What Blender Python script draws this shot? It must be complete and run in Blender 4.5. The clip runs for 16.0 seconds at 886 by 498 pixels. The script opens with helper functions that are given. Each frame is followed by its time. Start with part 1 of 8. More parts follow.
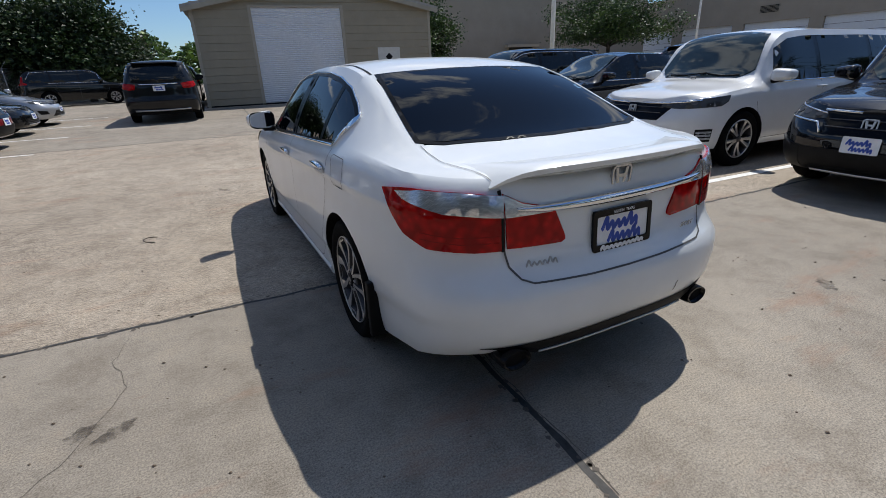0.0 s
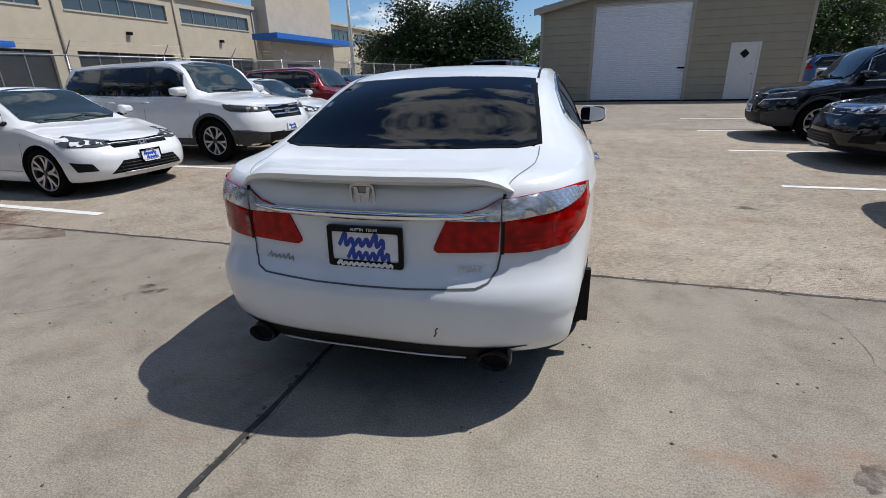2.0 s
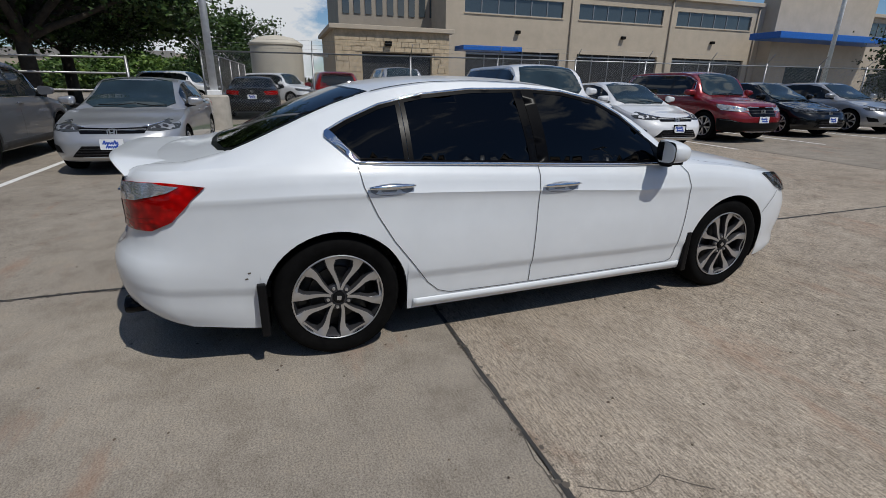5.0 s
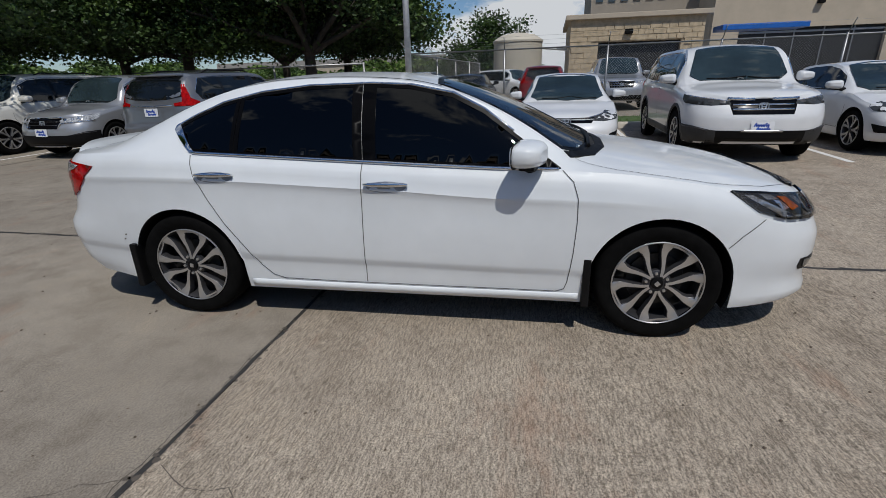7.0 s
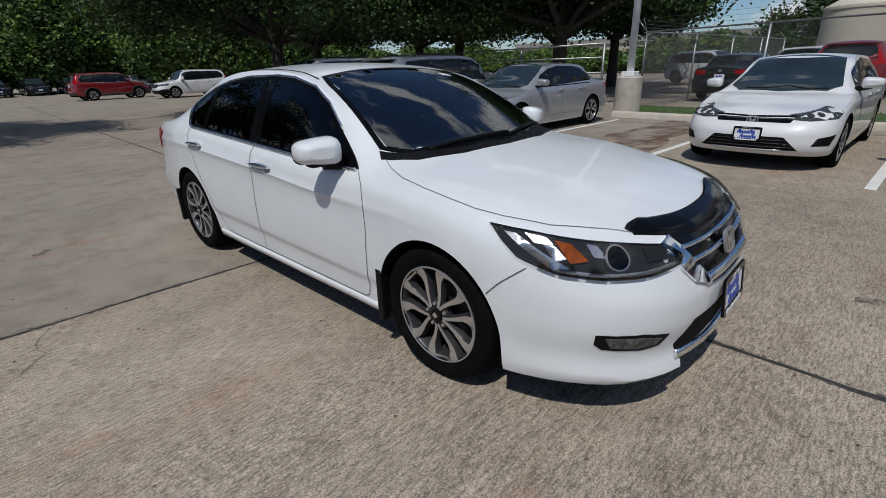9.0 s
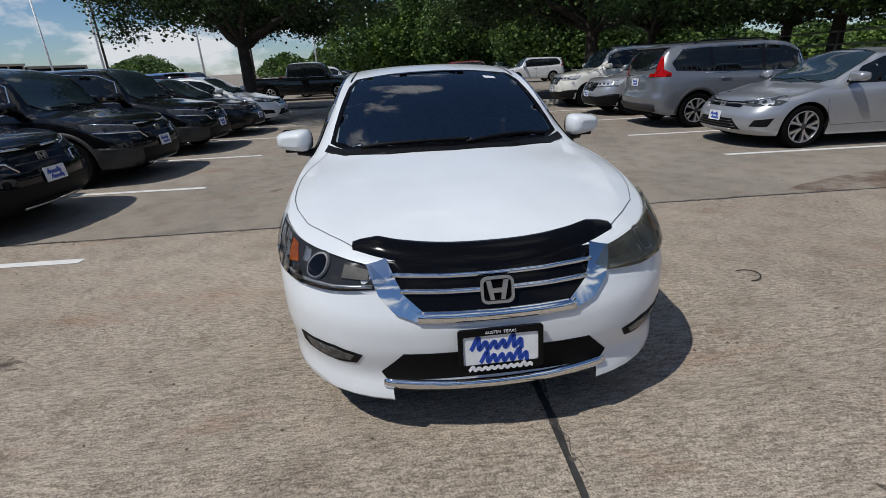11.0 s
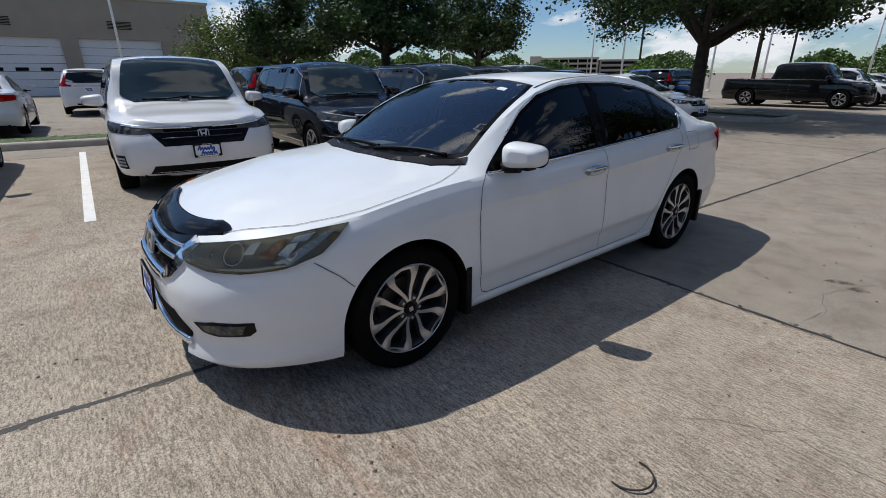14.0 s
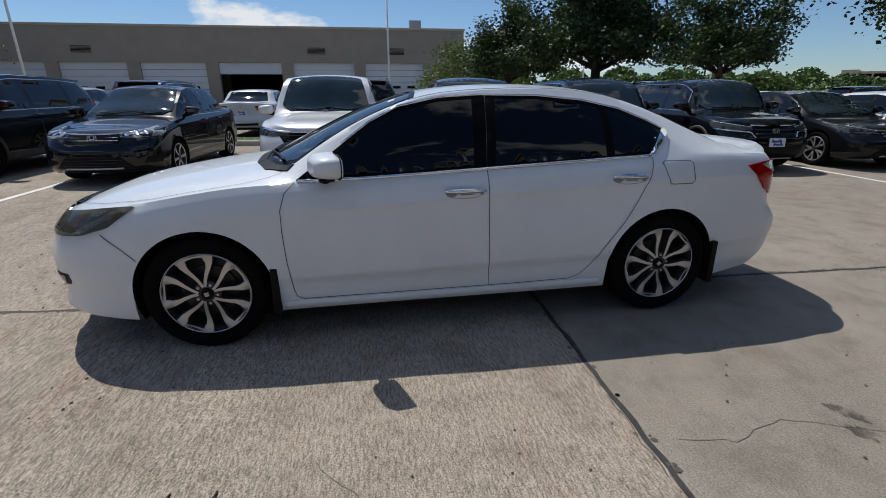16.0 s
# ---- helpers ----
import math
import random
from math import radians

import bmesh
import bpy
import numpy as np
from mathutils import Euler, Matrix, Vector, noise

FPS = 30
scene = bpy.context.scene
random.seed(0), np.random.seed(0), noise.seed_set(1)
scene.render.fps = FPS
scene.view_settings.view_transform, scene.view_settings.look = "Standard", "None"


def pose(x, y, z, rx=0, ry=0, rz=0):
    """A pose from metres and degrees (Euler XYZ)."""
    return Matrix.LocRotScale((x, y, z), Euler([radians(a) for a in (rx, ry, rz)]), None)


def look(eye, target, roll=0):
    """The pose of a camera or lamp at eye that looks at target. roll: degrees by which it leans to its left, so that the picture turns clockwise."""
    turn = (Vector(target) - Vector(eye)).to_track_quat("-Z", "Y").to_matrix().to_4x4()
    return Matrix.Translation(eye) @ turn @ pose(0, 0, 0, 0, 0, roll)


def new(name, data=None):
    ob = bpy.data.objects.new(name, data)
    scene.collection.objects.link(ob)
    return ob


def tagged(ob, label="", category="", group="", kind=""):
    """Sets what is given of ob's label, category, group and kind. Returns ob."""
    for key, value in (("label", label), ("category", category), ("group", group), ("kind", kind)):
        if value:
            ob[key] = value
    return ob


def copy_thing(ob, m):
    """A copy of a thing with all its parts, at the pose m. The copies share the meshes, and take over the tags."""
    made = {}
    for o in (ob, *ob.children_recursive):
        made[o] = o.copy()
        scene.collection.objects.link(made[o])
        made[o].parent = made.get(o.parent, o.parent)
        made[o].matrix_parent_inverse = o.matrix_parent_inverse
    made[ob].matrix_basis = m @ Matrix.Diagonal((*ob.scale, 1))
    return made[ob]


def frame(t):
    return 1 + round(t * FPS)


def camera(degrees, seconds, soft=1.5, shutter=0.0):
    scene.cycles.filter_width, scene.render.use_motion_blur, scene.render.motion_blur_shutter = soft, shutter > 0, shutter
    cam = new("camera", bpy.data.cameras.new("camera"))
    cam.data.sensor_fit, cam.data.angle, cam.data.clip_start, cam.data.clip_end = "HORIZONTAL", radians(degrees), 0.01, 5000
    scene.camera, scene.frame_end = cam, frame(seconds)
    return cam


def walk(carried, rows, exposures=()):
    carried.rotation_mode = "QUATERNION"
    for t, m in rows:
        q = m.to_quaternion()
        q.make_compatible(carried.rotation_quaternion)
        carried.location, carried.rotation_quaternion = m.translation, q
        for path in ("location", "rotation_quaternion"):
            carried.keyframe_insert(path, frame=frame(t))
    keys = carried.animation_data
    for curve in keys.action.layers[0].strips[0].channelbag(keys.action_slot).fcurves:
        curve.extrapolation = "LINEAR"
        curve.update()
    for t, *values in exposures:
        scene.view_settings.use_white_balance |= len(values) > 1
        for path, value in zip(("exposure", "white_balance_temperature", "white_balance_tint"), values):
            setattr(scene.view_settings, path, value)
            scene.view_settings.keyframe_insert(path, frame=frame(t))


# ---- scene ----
cam = camera(86.9, 16.0, 0.85)

PATH = [
    (0, (-1.479, -3.687, 1.383), (-0.639, -2.021, 0.662), -2.4),
    (0.5, (-0.953, -3.949, 1.391), (-0.417, -2.16, 0.675), -2.0),
    (1, (-0.376, -4.054, 1.404), (-0.173, -2.194, 0.696), -2.2),
    (1.5, (0.214, -4.12, 1.401), (0.063, -2.253, 0.698), -2.1),
    (2, (0.779, -4.025, 1.379), (0.28, -2.214, 0.692), -1.6),
    (2.5, (1.327, -3.84, 1.397), (0.519, -2.136, 0.731), -1.2),
    (3, (1.834, -3.562, 1.397), (0.759, -2.005, 0.748), -0.3),
    (3.5, (2.26, -3.141, 1.423), (0.967, -1.763, 0.769), 0.3),
    (4, (2.693, -2.7, 1.408), (1.205, -1.539, 0.746), 0.6),
    (4.5, (2.994, -2.186, 1.394), (1.347, -1.264, 0.734), 0.5),
    (4.7, (3.086, -1.996, 1.418), (1.392, -1.167, 0.753), 0.8),
    (7, (3.337, 0.645, 1.409), (1.487, 0.327, 0.719), -1.6),
    (7.5, (3.185, 1.221, 1.415), (1.398, 0.664, 0.71), -1.8),
    (8, (2.981, 1.761, 1.41), (1.285, 0.976, 0.699), -1.6),
    (8.2, (2.843, 1.974, 1.419), (1.203, 1.081, 0.702), -1.6),
    (10.3, (1.116, 3.613, 1.417), (0.452, 1.879, 0.675), -2.3),
    (10.5, (0.91, 3.695, 1.417), (0.376, 1.918, 0.673), -2.4),
    (11, (0.346, 3.854, 1.454), (0.162, 2.003, 0.72), -2.7),
    (11.5, (-0.225, 3.95, 1.468), (-0.055, 2.091, 0.749), -2.5),
    (12, (-0.777, 3.874, 1.473), (-0.274, 2.072, 0.766), -2.0),
    (12.5, (-1.344, 3.736, 1.476), (-0.538, 2.044, 0.778), -1.5),
    (13, (-1.828, 3.442, 1.463), (-0.764, 1.898, 0.767), -1.0),
    (13.5, (-2.25, 3.038, 1.448), (-0.969, 1.668, 0.753), -0.4),
    (14, (-2.631, 2.589, 1.443), (-1.175, 1.409, 0.743), -0.3),
    (14.5, (-2.936, 2.07, 1.448), (-1.33, 1.103, 0.751), -0.8),
    (15, (-3.229, 1.553, 1.43), (-1.504, 0.803, 0.749), -1.0),
    (15.5, (-3.38, 1.013, 1.407), (-1.565, 0.483, 0.754), -0.9),
    (16, (-3.482, 0.499, 1.398), (-1.613, 0.173, 0.765), -0.2),
]
LEVELS = [(0, -0.03), (1.5, 0.05), (2.5, -0.20), (3.5, -0.45), (4.5, -0.54), (7.5, -0.66), (9.5, -0.57), (11, -0.46), (12.5, -0.47), (14.5, -0.16), (16, -0.30)]
walk(cam, [(t, look(eye, target, roll)) for t, eye, target, roll in PATH], LEVELS)

# ---- world and light ----
SUN_WAY = Vector((0.545, 0.27, 1.0)).normalized()
world = bpy.data.worlds.new("sky")
scene.world = world
world.use_nodes = True
wt = world.node_tree
for n in list(wt.nodes):
    wt.nodes.remove(n)
w_out = wt.nodes.new("ShaderNodeOutputWorld")
w_bg = wt.nodes.new("ShaderNodeBackground")
w_sky = wt.nodes.new("ShaderNodeTexSky")
w_sky.sky_type = "NISHITA"
w_sky.sun_disc = False
w_sky.sun_elevation = math.asin(SUN_WAY.z)
w_sky.sun_rotation = math.atan2(SUN_WAY.x, SUN_WAY.y)
w_sky.altitude = 150
w_sky.air_density = 1.0
w_sky.dust_density = 0.15
w_sky.ozone_density = 4.0
w_co = wt.nodes.new("ShaderNodeTexCoord")
w_map = wt.nodes.new("ShaderNodeMapping")
w_map.inputs["Scale"].default_value = (1.0, 1.0, 2.4)
w_n1 = wt.nodes.new("ShaderNodeTexNoise")
w_n1.inputs["Scale"].default_value = 2.6
w_n1.inputs["Detail"].default_value = 9
w_n1.inputs["Roughness"].default_value = 0.58
w_ramp = wt.nodes.new("ShaderNodeValToRGB")
w_ramp.color_ramp.elements[0].position = 0.552
w_ramp.color_ramp.elements[1].position = 0.615
w_mix = wt.nodes.new("ShaderNodeMix")
w_mix.data_type = "RGBA"
w_mix.inputs["B"].default_value = (9.5, 9.9, 10.4, 1)
wt.links.new(w_co.outputs["Generated"], w_map.inputs["Vector"])
wt.links.new(w_map.outputs["Vector"], w_n1.inputs["Vector"])
wt.links.new(w_n1.outputs["Fac"], w_ramp.inputs["Fac"])
wt.links.new(w_ramp.outputs["Color"], w_mix.inputs["Factor"])
w_blue = wt.nodes.new("ShaderNodeMix")
w_blue.data_type, w_blue.blend_type = "RGBA", "MULTIPLY"
w_blue.inputs["Factor"].default_value = 1.0
w_blue.inputs["B"].default_value = (0.82, 0.95, 1.10, 1)
wt.links.new(w_sky.outputs["Color"], w_blue.inputs["A"])
wt.links.new(w_blue.outputs["Result"], w_mix.inputs["A"])
wt.links.new(w_mix.outputs["Result"], w_bg.inputs["Color"])
wt.links.new(w_bg.outputs["Background"], w_out.inputs["Surface"])
w_bg.inputs["Strength"].default_value = 0.098

sun_data = bpy.data.lights.new("sun", "SUN")
sun_data.energy = 4.3
sun_data.angle = radians(0.53)
sun_data.color = (1.0, 0.975, 0.925)
sun = new("sun", sun_data)
sun.rotation_euler = SUN_WAY.to_track_quat("Z", "Y").to_euler()

# ---- materials ----
def mat_base(name):
    m = bpy.data.materials.new(name)
    m.use_nodes = True
    nt = m.node_tree
    return m, nt, nt.nodes["Principled BSDF"]


def rgba(c):
    return (c[0], c[1], c[2], 1.0)


def noise_node(nt, scale, detail=4.0, rough=0.55, coord="Object", stretch=None):
    co = nt.nodes.new("ShaderNodeTexCoord")
    n = nt.nodes.new("ShaderNodeTexNoise")
    n.inputs["Scale"].default_value = scale
    n.inputs["Detail"].default_value = detail
    n.inputs["Roughness"].default_value = rough
    if stretch:
        mp = nt.nodes.new("ShaderNodeMapping")
        mp.inputs["Scale"].default_value = stretch
        nt.links.new(co.outputs[coord], mp.inputs["Vector"])
        nt.links.new(mp.outputs["Vector"], n.inputs["Vector"])
    else:
        nt.links.new(co.outputs[coord], n.inputs["Vector"])
    return n


def ramp(nt, src, stops):
    r = nt.nodes.new("ShaderNodeValToRGB")
    e = r.color_ramp.elements
    e[0].position, e[0].color = stops[0][0], rgba(stops[0][1])
    e[1].position, e[1].color = stops[-1][0], rgba(stops[-1][1])
    for p, c in stops[1:-1]:
        x = e.new(p)
        x.color = rgba(c)
    nt.links.new(src, r.inputs["Fac"])
    return r


def mixc(nt, fac, a, b, mode="MIX"):
    m = nt.nodes.new("ShaderNodeMix")
    m.data_type = "RGBA"
    m.blend_type = mode
    for sock, v in (("Factor", fac), ("A", a), ("B", b)):
        if isinstance(v, (int, float)):
            m.inputs[sock].default_value = v
        elif isinstance(v, tuple):
            m.inputs[sock].default_value = rgba(v)
        else:
            nt.links.new(v, m.inputs[sock])
    return m.outputs["Result"]


def bump(nt, bsdf, src, strength, dist=0.01):
    b = nt.nodes.new("ShaderNodeBump")
    b.inputs["Strength"].default_value = strength
    b.inputs["Distance"].default_value = dist
    nt.links.new(src, b.inputs["Height"])
    nt.links.new(b.outputs["Normal"], bsdf.inputs["Normal"])


def plain(name, c, rough=0.5, metal=0.0, coat=0.0, vary=0.12, scale=8.0, bumps=0.0, spec=0.5, grain=60.0, coord="Object"):
    m, nt, b = mat_base(name)
    n1 = noise_node(nt, scale, 5, 0.6, coord)
    r = ramp(nt, n1.outputs["Fac"], [(0.3, tuple(v * (1 - vary) for v in c)), (0.7, tuple(min(1, v * (1 + vary)) for v in c))])
    nt.links.new(r.outputs["Color"], b.inputs["Base Color"])
    n2 = noise_node(nt, grain, 3, 0.6, coord)
    rr = nt.nodes.new("ShaderNodeMapRange")
    rr.inputs["To Min"].default_value = max(0.0, rough * 0.85)
    rr.inputs["To Max"].default_value = min(1.0, rough * 1.15)
    nt.links.new(n2.outputs["Fac"], rr.inputs["Value"])
    nt.links.new(rr.outputs["Result"], b.inputs["Roughness"])
    b.inputs["Metallic"].default_value = metal
    b.inputs["Coat Weight"].default_value = coat
    b.inputs["Coat Roughness"].default_value = 0.03
    b.inputs["Specular IOR Level"].default_value = spec
    if bumps:
        bump(nt, b, n2.outputs["Fac"], bumps, 0.004)
    return m


def paint(name, c, flake=0.0, rough=0.35, coat=1.0, spec=0.3):
    """Car paint: a coloured base with fine flake and dust under a clear coat."""
    m, nt, b = mat_base(name)
    n1 = noise_node(nt, 1.7, 4, 0.6)
    dust = ramp(nt, n1.outputs["Fac"], [(0.35, tuple(v * 0.94 for v in c)), (0.7, tuple(min(1, v * 1.03 + 0.004) for v in c))])
    nt.links.new(dust.outputs["Color"], b.inputs["Base Color"])
    n2 = noise_node(nt, 900, 2, 0.5)
    rr = nt.nodes.new("ShaderNodeMapRange")
    rr.inputs["To Min"].default_value, rr.inputs["To Max"].default_value = rough - 0.06, rough + 0.08
    nt.links.new(n2.outputs["Fac"], rr.inputs["Value"])
    nt.links.new(rr.outputs["Result"], b.inputs["Roughness"])
    b.inputs["Metallic"].default_value = flake
    b.inputs["Specular IOR Level"].default_value = spec
    b.inputs["Coat Weight"].default_value = coat
    b.inputs["Coat Roughness"].default_value = 0.025
    return m


def glass(name, tint, ior=1.55, haze=0.0):
    """Window glass: clear film with a tint, and Fresnel gloss."""
    m, nt, b = mat_base(name)
    nt.nodes.remove(b)
    out = nt.nodes["Material Output"]
    tr = nt.nodes.new("ShaderNodeBsdfTransparent")
    tr.inputs["Color"].default_value = rgba(tint)
    gl = nt.nodes.new("ShaderNodeBsdfGlossy")
    gl.inputs["Roughness"].default_value = 0.008
    fr = nt.nodes.new("ShaderNodeFresnel")
    fr.inputs["IOR"].default_value = ior
    mx = nt.nodes.new("ShaderNodeMixShader")
    nt.links.new(fr.outputs["Fac"], mx.inputs["Fac"])
    nt.links.new(tr.outputs["BSDF"], mx.inputs[1])
    nt.links.new(gl.outputs["BSDF"], mx.inputs[2])
    last = mx
    if haze:
        df = nt.nodes.new("ShaderNodeBsdfDiffuse")
        df.inputs["Color"].default_value = (0.40, 0.39, 0.30, 1)
        last = nt.nodes.new("ShaderNodeMixShader")
        n = noise_node(nt, 14, 4, 0.6)
        amount = ramp(nt, n.outputs["Fac"], [(0.3, (haze * .5,) * 3), (0.7, (haze * 1.5,) * 3)])
        nt.links.new(amount.outputs["Color"], last.inputs["Fac"])
        nt.links.new(mx.outputs["Shader"], last.inputs[1])
        nt.links.new(df.outputs["BSDF"], last.inputs[2])
    nt.links.new(last.outputs["Shader"], out.inputs["Surface"])
    return m


def ribbed(name, c):
    """Moulded clear plastic over a reflector, with fine flutes."""
    m, nt, b = mat_base(name)
    co = nt.nodes.new("ShaderNodeTexCoord")
    w = nt.nodes.new("ShaderNodeTexBrick")
    w.inputs["Scale"].default_value = 60
    w.inputs["Color1"].default_value, w.inputs["Color2"].default_value = rgba(c), rgba(tuple(v * .62 for v in c))
    w.inputs["Mortar"].default_value = rgba(tuple(v * .35 for v in c))
    w.inputs["Mortar Size"].default_value = 0.03
    q = nt.nodes.new("ShaderNodeMapping")
    q.inputs["Rotation"].default_value = (radians(90), 0, 0)
    nt.links.new(co.outputs["Object"], q.inputs["Vector"])
    nt.links.new(q.outputs["Vector"], w.inputs["Vector"])
    nt.links.new(w.outputs["Color"], b.inputs["Base Color"])
    b.inputs["Metallic"].default_value = 0.7
    b.inputs["Roughness"].default_value = 0.22
    b.inputs["Coat Weight"].default_value = 0.6
    b.inputs["Coat Roughness"].default_value = 0.02
    return m


def lens(name, c, rough=0.06, cells=0.0):
    m, nt, b = mat_base(name)
    b.inputs["Base Color"].default_value = rgba(c)
    b.inputs["Roughness"].default_value = rough
    b.inputs["Specular IOR Level"].default_value = 0.12
    b.inputs["Coat Weight"].default_value = 0.2
    b.inputs["Coat Roughness"].default_value = 0.02
    if cells:
        co = nt.nodes.new("ShaderNodeTexCoord")
        v = nt.nodes.new("ShaderNodeTexVoronoi")
        v.inputs["Scale"].default_value = cells
        v.feature = "SMOOTH_F1"
        nt.links.new(co.outputs["Object"], v.inputs["Vector"])
        r = ramp(nt, v.outputs["Distance"], [(0.1, tuple(min(1, x * 1.25) for x in c)), (0.6, tuple(x * 0.6 for x in c))])
        nt.links.new(r.outputs["Color"], b.inputs["Base Color"])
    return m


def concrete_mat(name, light, dark, seed, streak=0.75, low=0.78, high=1.04, grain=0.75):
    m, nt, b = mat_base(name)
    co = nt.nodes.new("ShaderNodeTexCoord")
    mp = nt.nodes.new("ShaderNodeMapping")
    mp.inputs["Location"].default_value = (seed, seed * 0.7, 0)
    nt.links.new(co.outputs["Object"], mp.inputs["Vector"])

    def nz(scale, detail, rough, st=None):
        n = nt.nodes.new("ShaderNodeTexNoise")
        n.inputs["Scale"].default_value, n.inputs["Detail"].default_value, n.inputs["Roughness"].default_value = scale, detail, rough
        if st:
            q = nt.nodes.new("ShaderNodeMapping")
            q.inputs["Scale"].default_value = st
            nt.links.new(mp.outputs["Vector"], q.inputs["Vector"])
            nt.links.new(q.outputs["Vector"], n.inputs["Vector"])
        else:
            nt.links.new(mp.outputs["Vector"], n.inputs["Vector"])
        return n.outputs["Fac"]

    big = nz(0.42, 6, 0.62)
    mid = nz(3.1, 8, 0.7)
    fine = nz(120, 4, 0.75)
    broom = nz(34, 4, 0.8, (0.5, 2.2, 1.0))
    base = ramp(nt, big, [(0.30, dark), (0.52, tuple((a + c) / 2 for a, c in zip(dark, light))), (0.72, light)]).outputs["Color"]
    blot = ramp(nt, mid, [(0.30, (0.66, 0.63, 0.60)), (0.52, (1, 1, 1)), (0.76, (1.16, 1.12, 1.06))]).outputs["Color"]
    c1 = mixc(nt, 0.85, base, blot, "MULTIPLY")
    gr = ramp(nt, fine, [(0.37, (0.28, 0.27, 0.26)), (0.5, (1, 1, 1)), (0.63, (1.65, 1.62, 1.57))]).outputs["Color"]
    c2 = mixc(nt, grain, c1, gr, "MULTIPLY")
    rust = nz(1.1, 7, 0.72, (0.55, 1.6, 1))
    rmask = ramp(nt, rust, [(0.56, (0, 0, 0)), (0.72, (0.6, 0.6, 0.6))]).outputs["Color"]
    c3 = mixc(nt, rmask, c2, (0.30, 0.165, 0.105))
    br = ramp(nt, broom, [(0.40, (low, low * 0.985, low * 0.96)), (0.5, (0.97, 0.97, 0.97)), (0.60, (high, high, high * 0.99))]).outputs["Color"]
    c4 = mixc(nt, streak, c3, br, "MULTIPLY")
    nt.links.new(c4, b.inputs["Base Color"])
    b.inputs["Roughness"].default_value = 0.86
    b.inputs["Specular IOR Level"].default_value = 0.32
    add = nt.nodes.new("ShaderNodeMath")
    add.operation = "ADD"
    nt.links.new(broom, add.inputs[0])
    nt.links.new(fine, add.inputs[1])
    bump(nt, b, add.outputs[0], 0.35, 0.004)
    return m


def film(name, c, strength, scale, rough=0.8, sharp=0.18):
    """A thin stain: colour that breaks up with noise over what lies below."""
    m, nt, b = mat_base(name)
    out = nt.nodes["Material Output"]
    b.inputs["Base Color"].default_value = rgba(c)
    b.inputs["Roughness"].default_value = rough
    n = noise_node(nt, scale, 7, 0.65)
    r = ramp(nt, n.outputs["Fac"], [(0.5 - sharp, (0, 0, 0)), (0.5 + sharp, (strength, strength, strength))])
    tr = nt.nodes.new("ShaderNodeBsdfTransparent")
    mx = nt.nodes.new("ShaderNodeMixShader")
    nt.links.new(r.outputs["Color"], mx.inputs["Fac"])
    nt.links.new(tr.outputs["BSDF"], mx.inputs[1])
    nt.links.new(b.outputs["BSDF"], mx.inputs[2])
    nt.links.new(mx.outputs["Shader"], out.inputs["Surface"])
    return m


CONCRETE = concrete_mat("concrete", (0.335, 0.297, 0.247), (0.228, 0.199, 0.164), 3.0, 0.5, grain=0.5)
BROOMED = concrete_mat("broomed_concrete", (0.405, 0.348, 0.282), (0.292, 0.246, 0.196), 9.0, 1.0, 0.60, 1.20)
KERB = plain("kerb_concrete", (0.44, 0.40, 0.34), 0.85, vary=0.2, scale=3, bumps=0.3)
TAR = plain("joint_sealant", (0.035, 0.033, 0.031), 0.7, vary=0.4, scale=20, bumps=0.4)
CRACK = plain("crack", (0.10, 0.085, 0.07), 0.9)
LINE = plain("line_paint", (0.72, 0.71, 0.68), 0.65, vary=0.12, scale=9, bumps=0.2)
WHITE = paint("pearl_white_paint", (0.735, 0.765, 0.785), 0.0, 0.4, 0.75)
WHITE.node_tree.nodes["Principled BSDF"].inputs["Coat Roughness"].default_value = 0.06
GLASS_TINT = glass("tinted_glass", (0.0016, 0.0018, 0.002), 1.45)
GLASS_REAR = glass("dark_tinted_glass", (0.0007, 0.0008, 0.001), 1.45)
GLASS_BACK = glass("rear_screen_glass", (0.0009, 0.001, 0.0013), 1.40)
GLASS_CLEAR = glass("windscreen_glass", (0.70, 0.77, 0.78), 2.5)
FRIT = plain("black_frit", (0.003, 0.003, 0.0035), 0.3, spec=0.06)
BADGE = plain("badge_chrome", (0.42, 0.43, 0.45), 0.16, metal=1.0, vary=0.03)
BLACK = plain("black_plastic", (0.006, 0.006, 0.0065), 0.5, vary=0.3, bumps=0.1, spec=0.15)
GLOSSBLACK = plain("gloss_black", (0.004, 0.004, 0.005), 0.12, spec=0.15)
SEAM = plain("panel_gap", (0.09, 0.09, 0.093), 0.8)
DARK = plain("underside", (0.010, 0.010, 0.010), 0.95, spec=0.1)
CHROME = plain("chrome", (0.78, 0.79, 0.80), 0.06, metal=1.0, vary=0.03)
ALLOY = plain("machined_alloy", (0.52, 0.51, 0.50), 0.3, metal=0.75, vary=0.06)
# Mirror metal darkened: its dark reflections are put into the colour.
MIRROR = plain("mirror_glass", (0.16, 0.17, 0.19), 0.02, metal=1.0, vary=0.02)
ALLOYDARK = plain("painted_alloy", (0.055, 0.055, 0.06), 0.4, metal=0.5)
STEELGREY = plain("brake_steel", (0.05, 0.048, 0.045), 0.5, metal=0.6, vary=0.3)
RUBBER = plain("tyre_rubber", (0.005, 0.005, 0.005), 0.85, vary=0.35, scale=14, bumps=0.2, spec=0.06)
RED_LENS = lens("red_lens", (0.40, 0.003, 0.003), 0.08, 30)
CLEAR_LENS = plain("clear_lens", (0.72, 0.73, 0.77), 0.16, metal=0.85, vary=0.1, bumps=0.25, grain=90)
RED_DARK = lens("deep_red_lens", (0.22, 0.002, 0.002), 0.12)
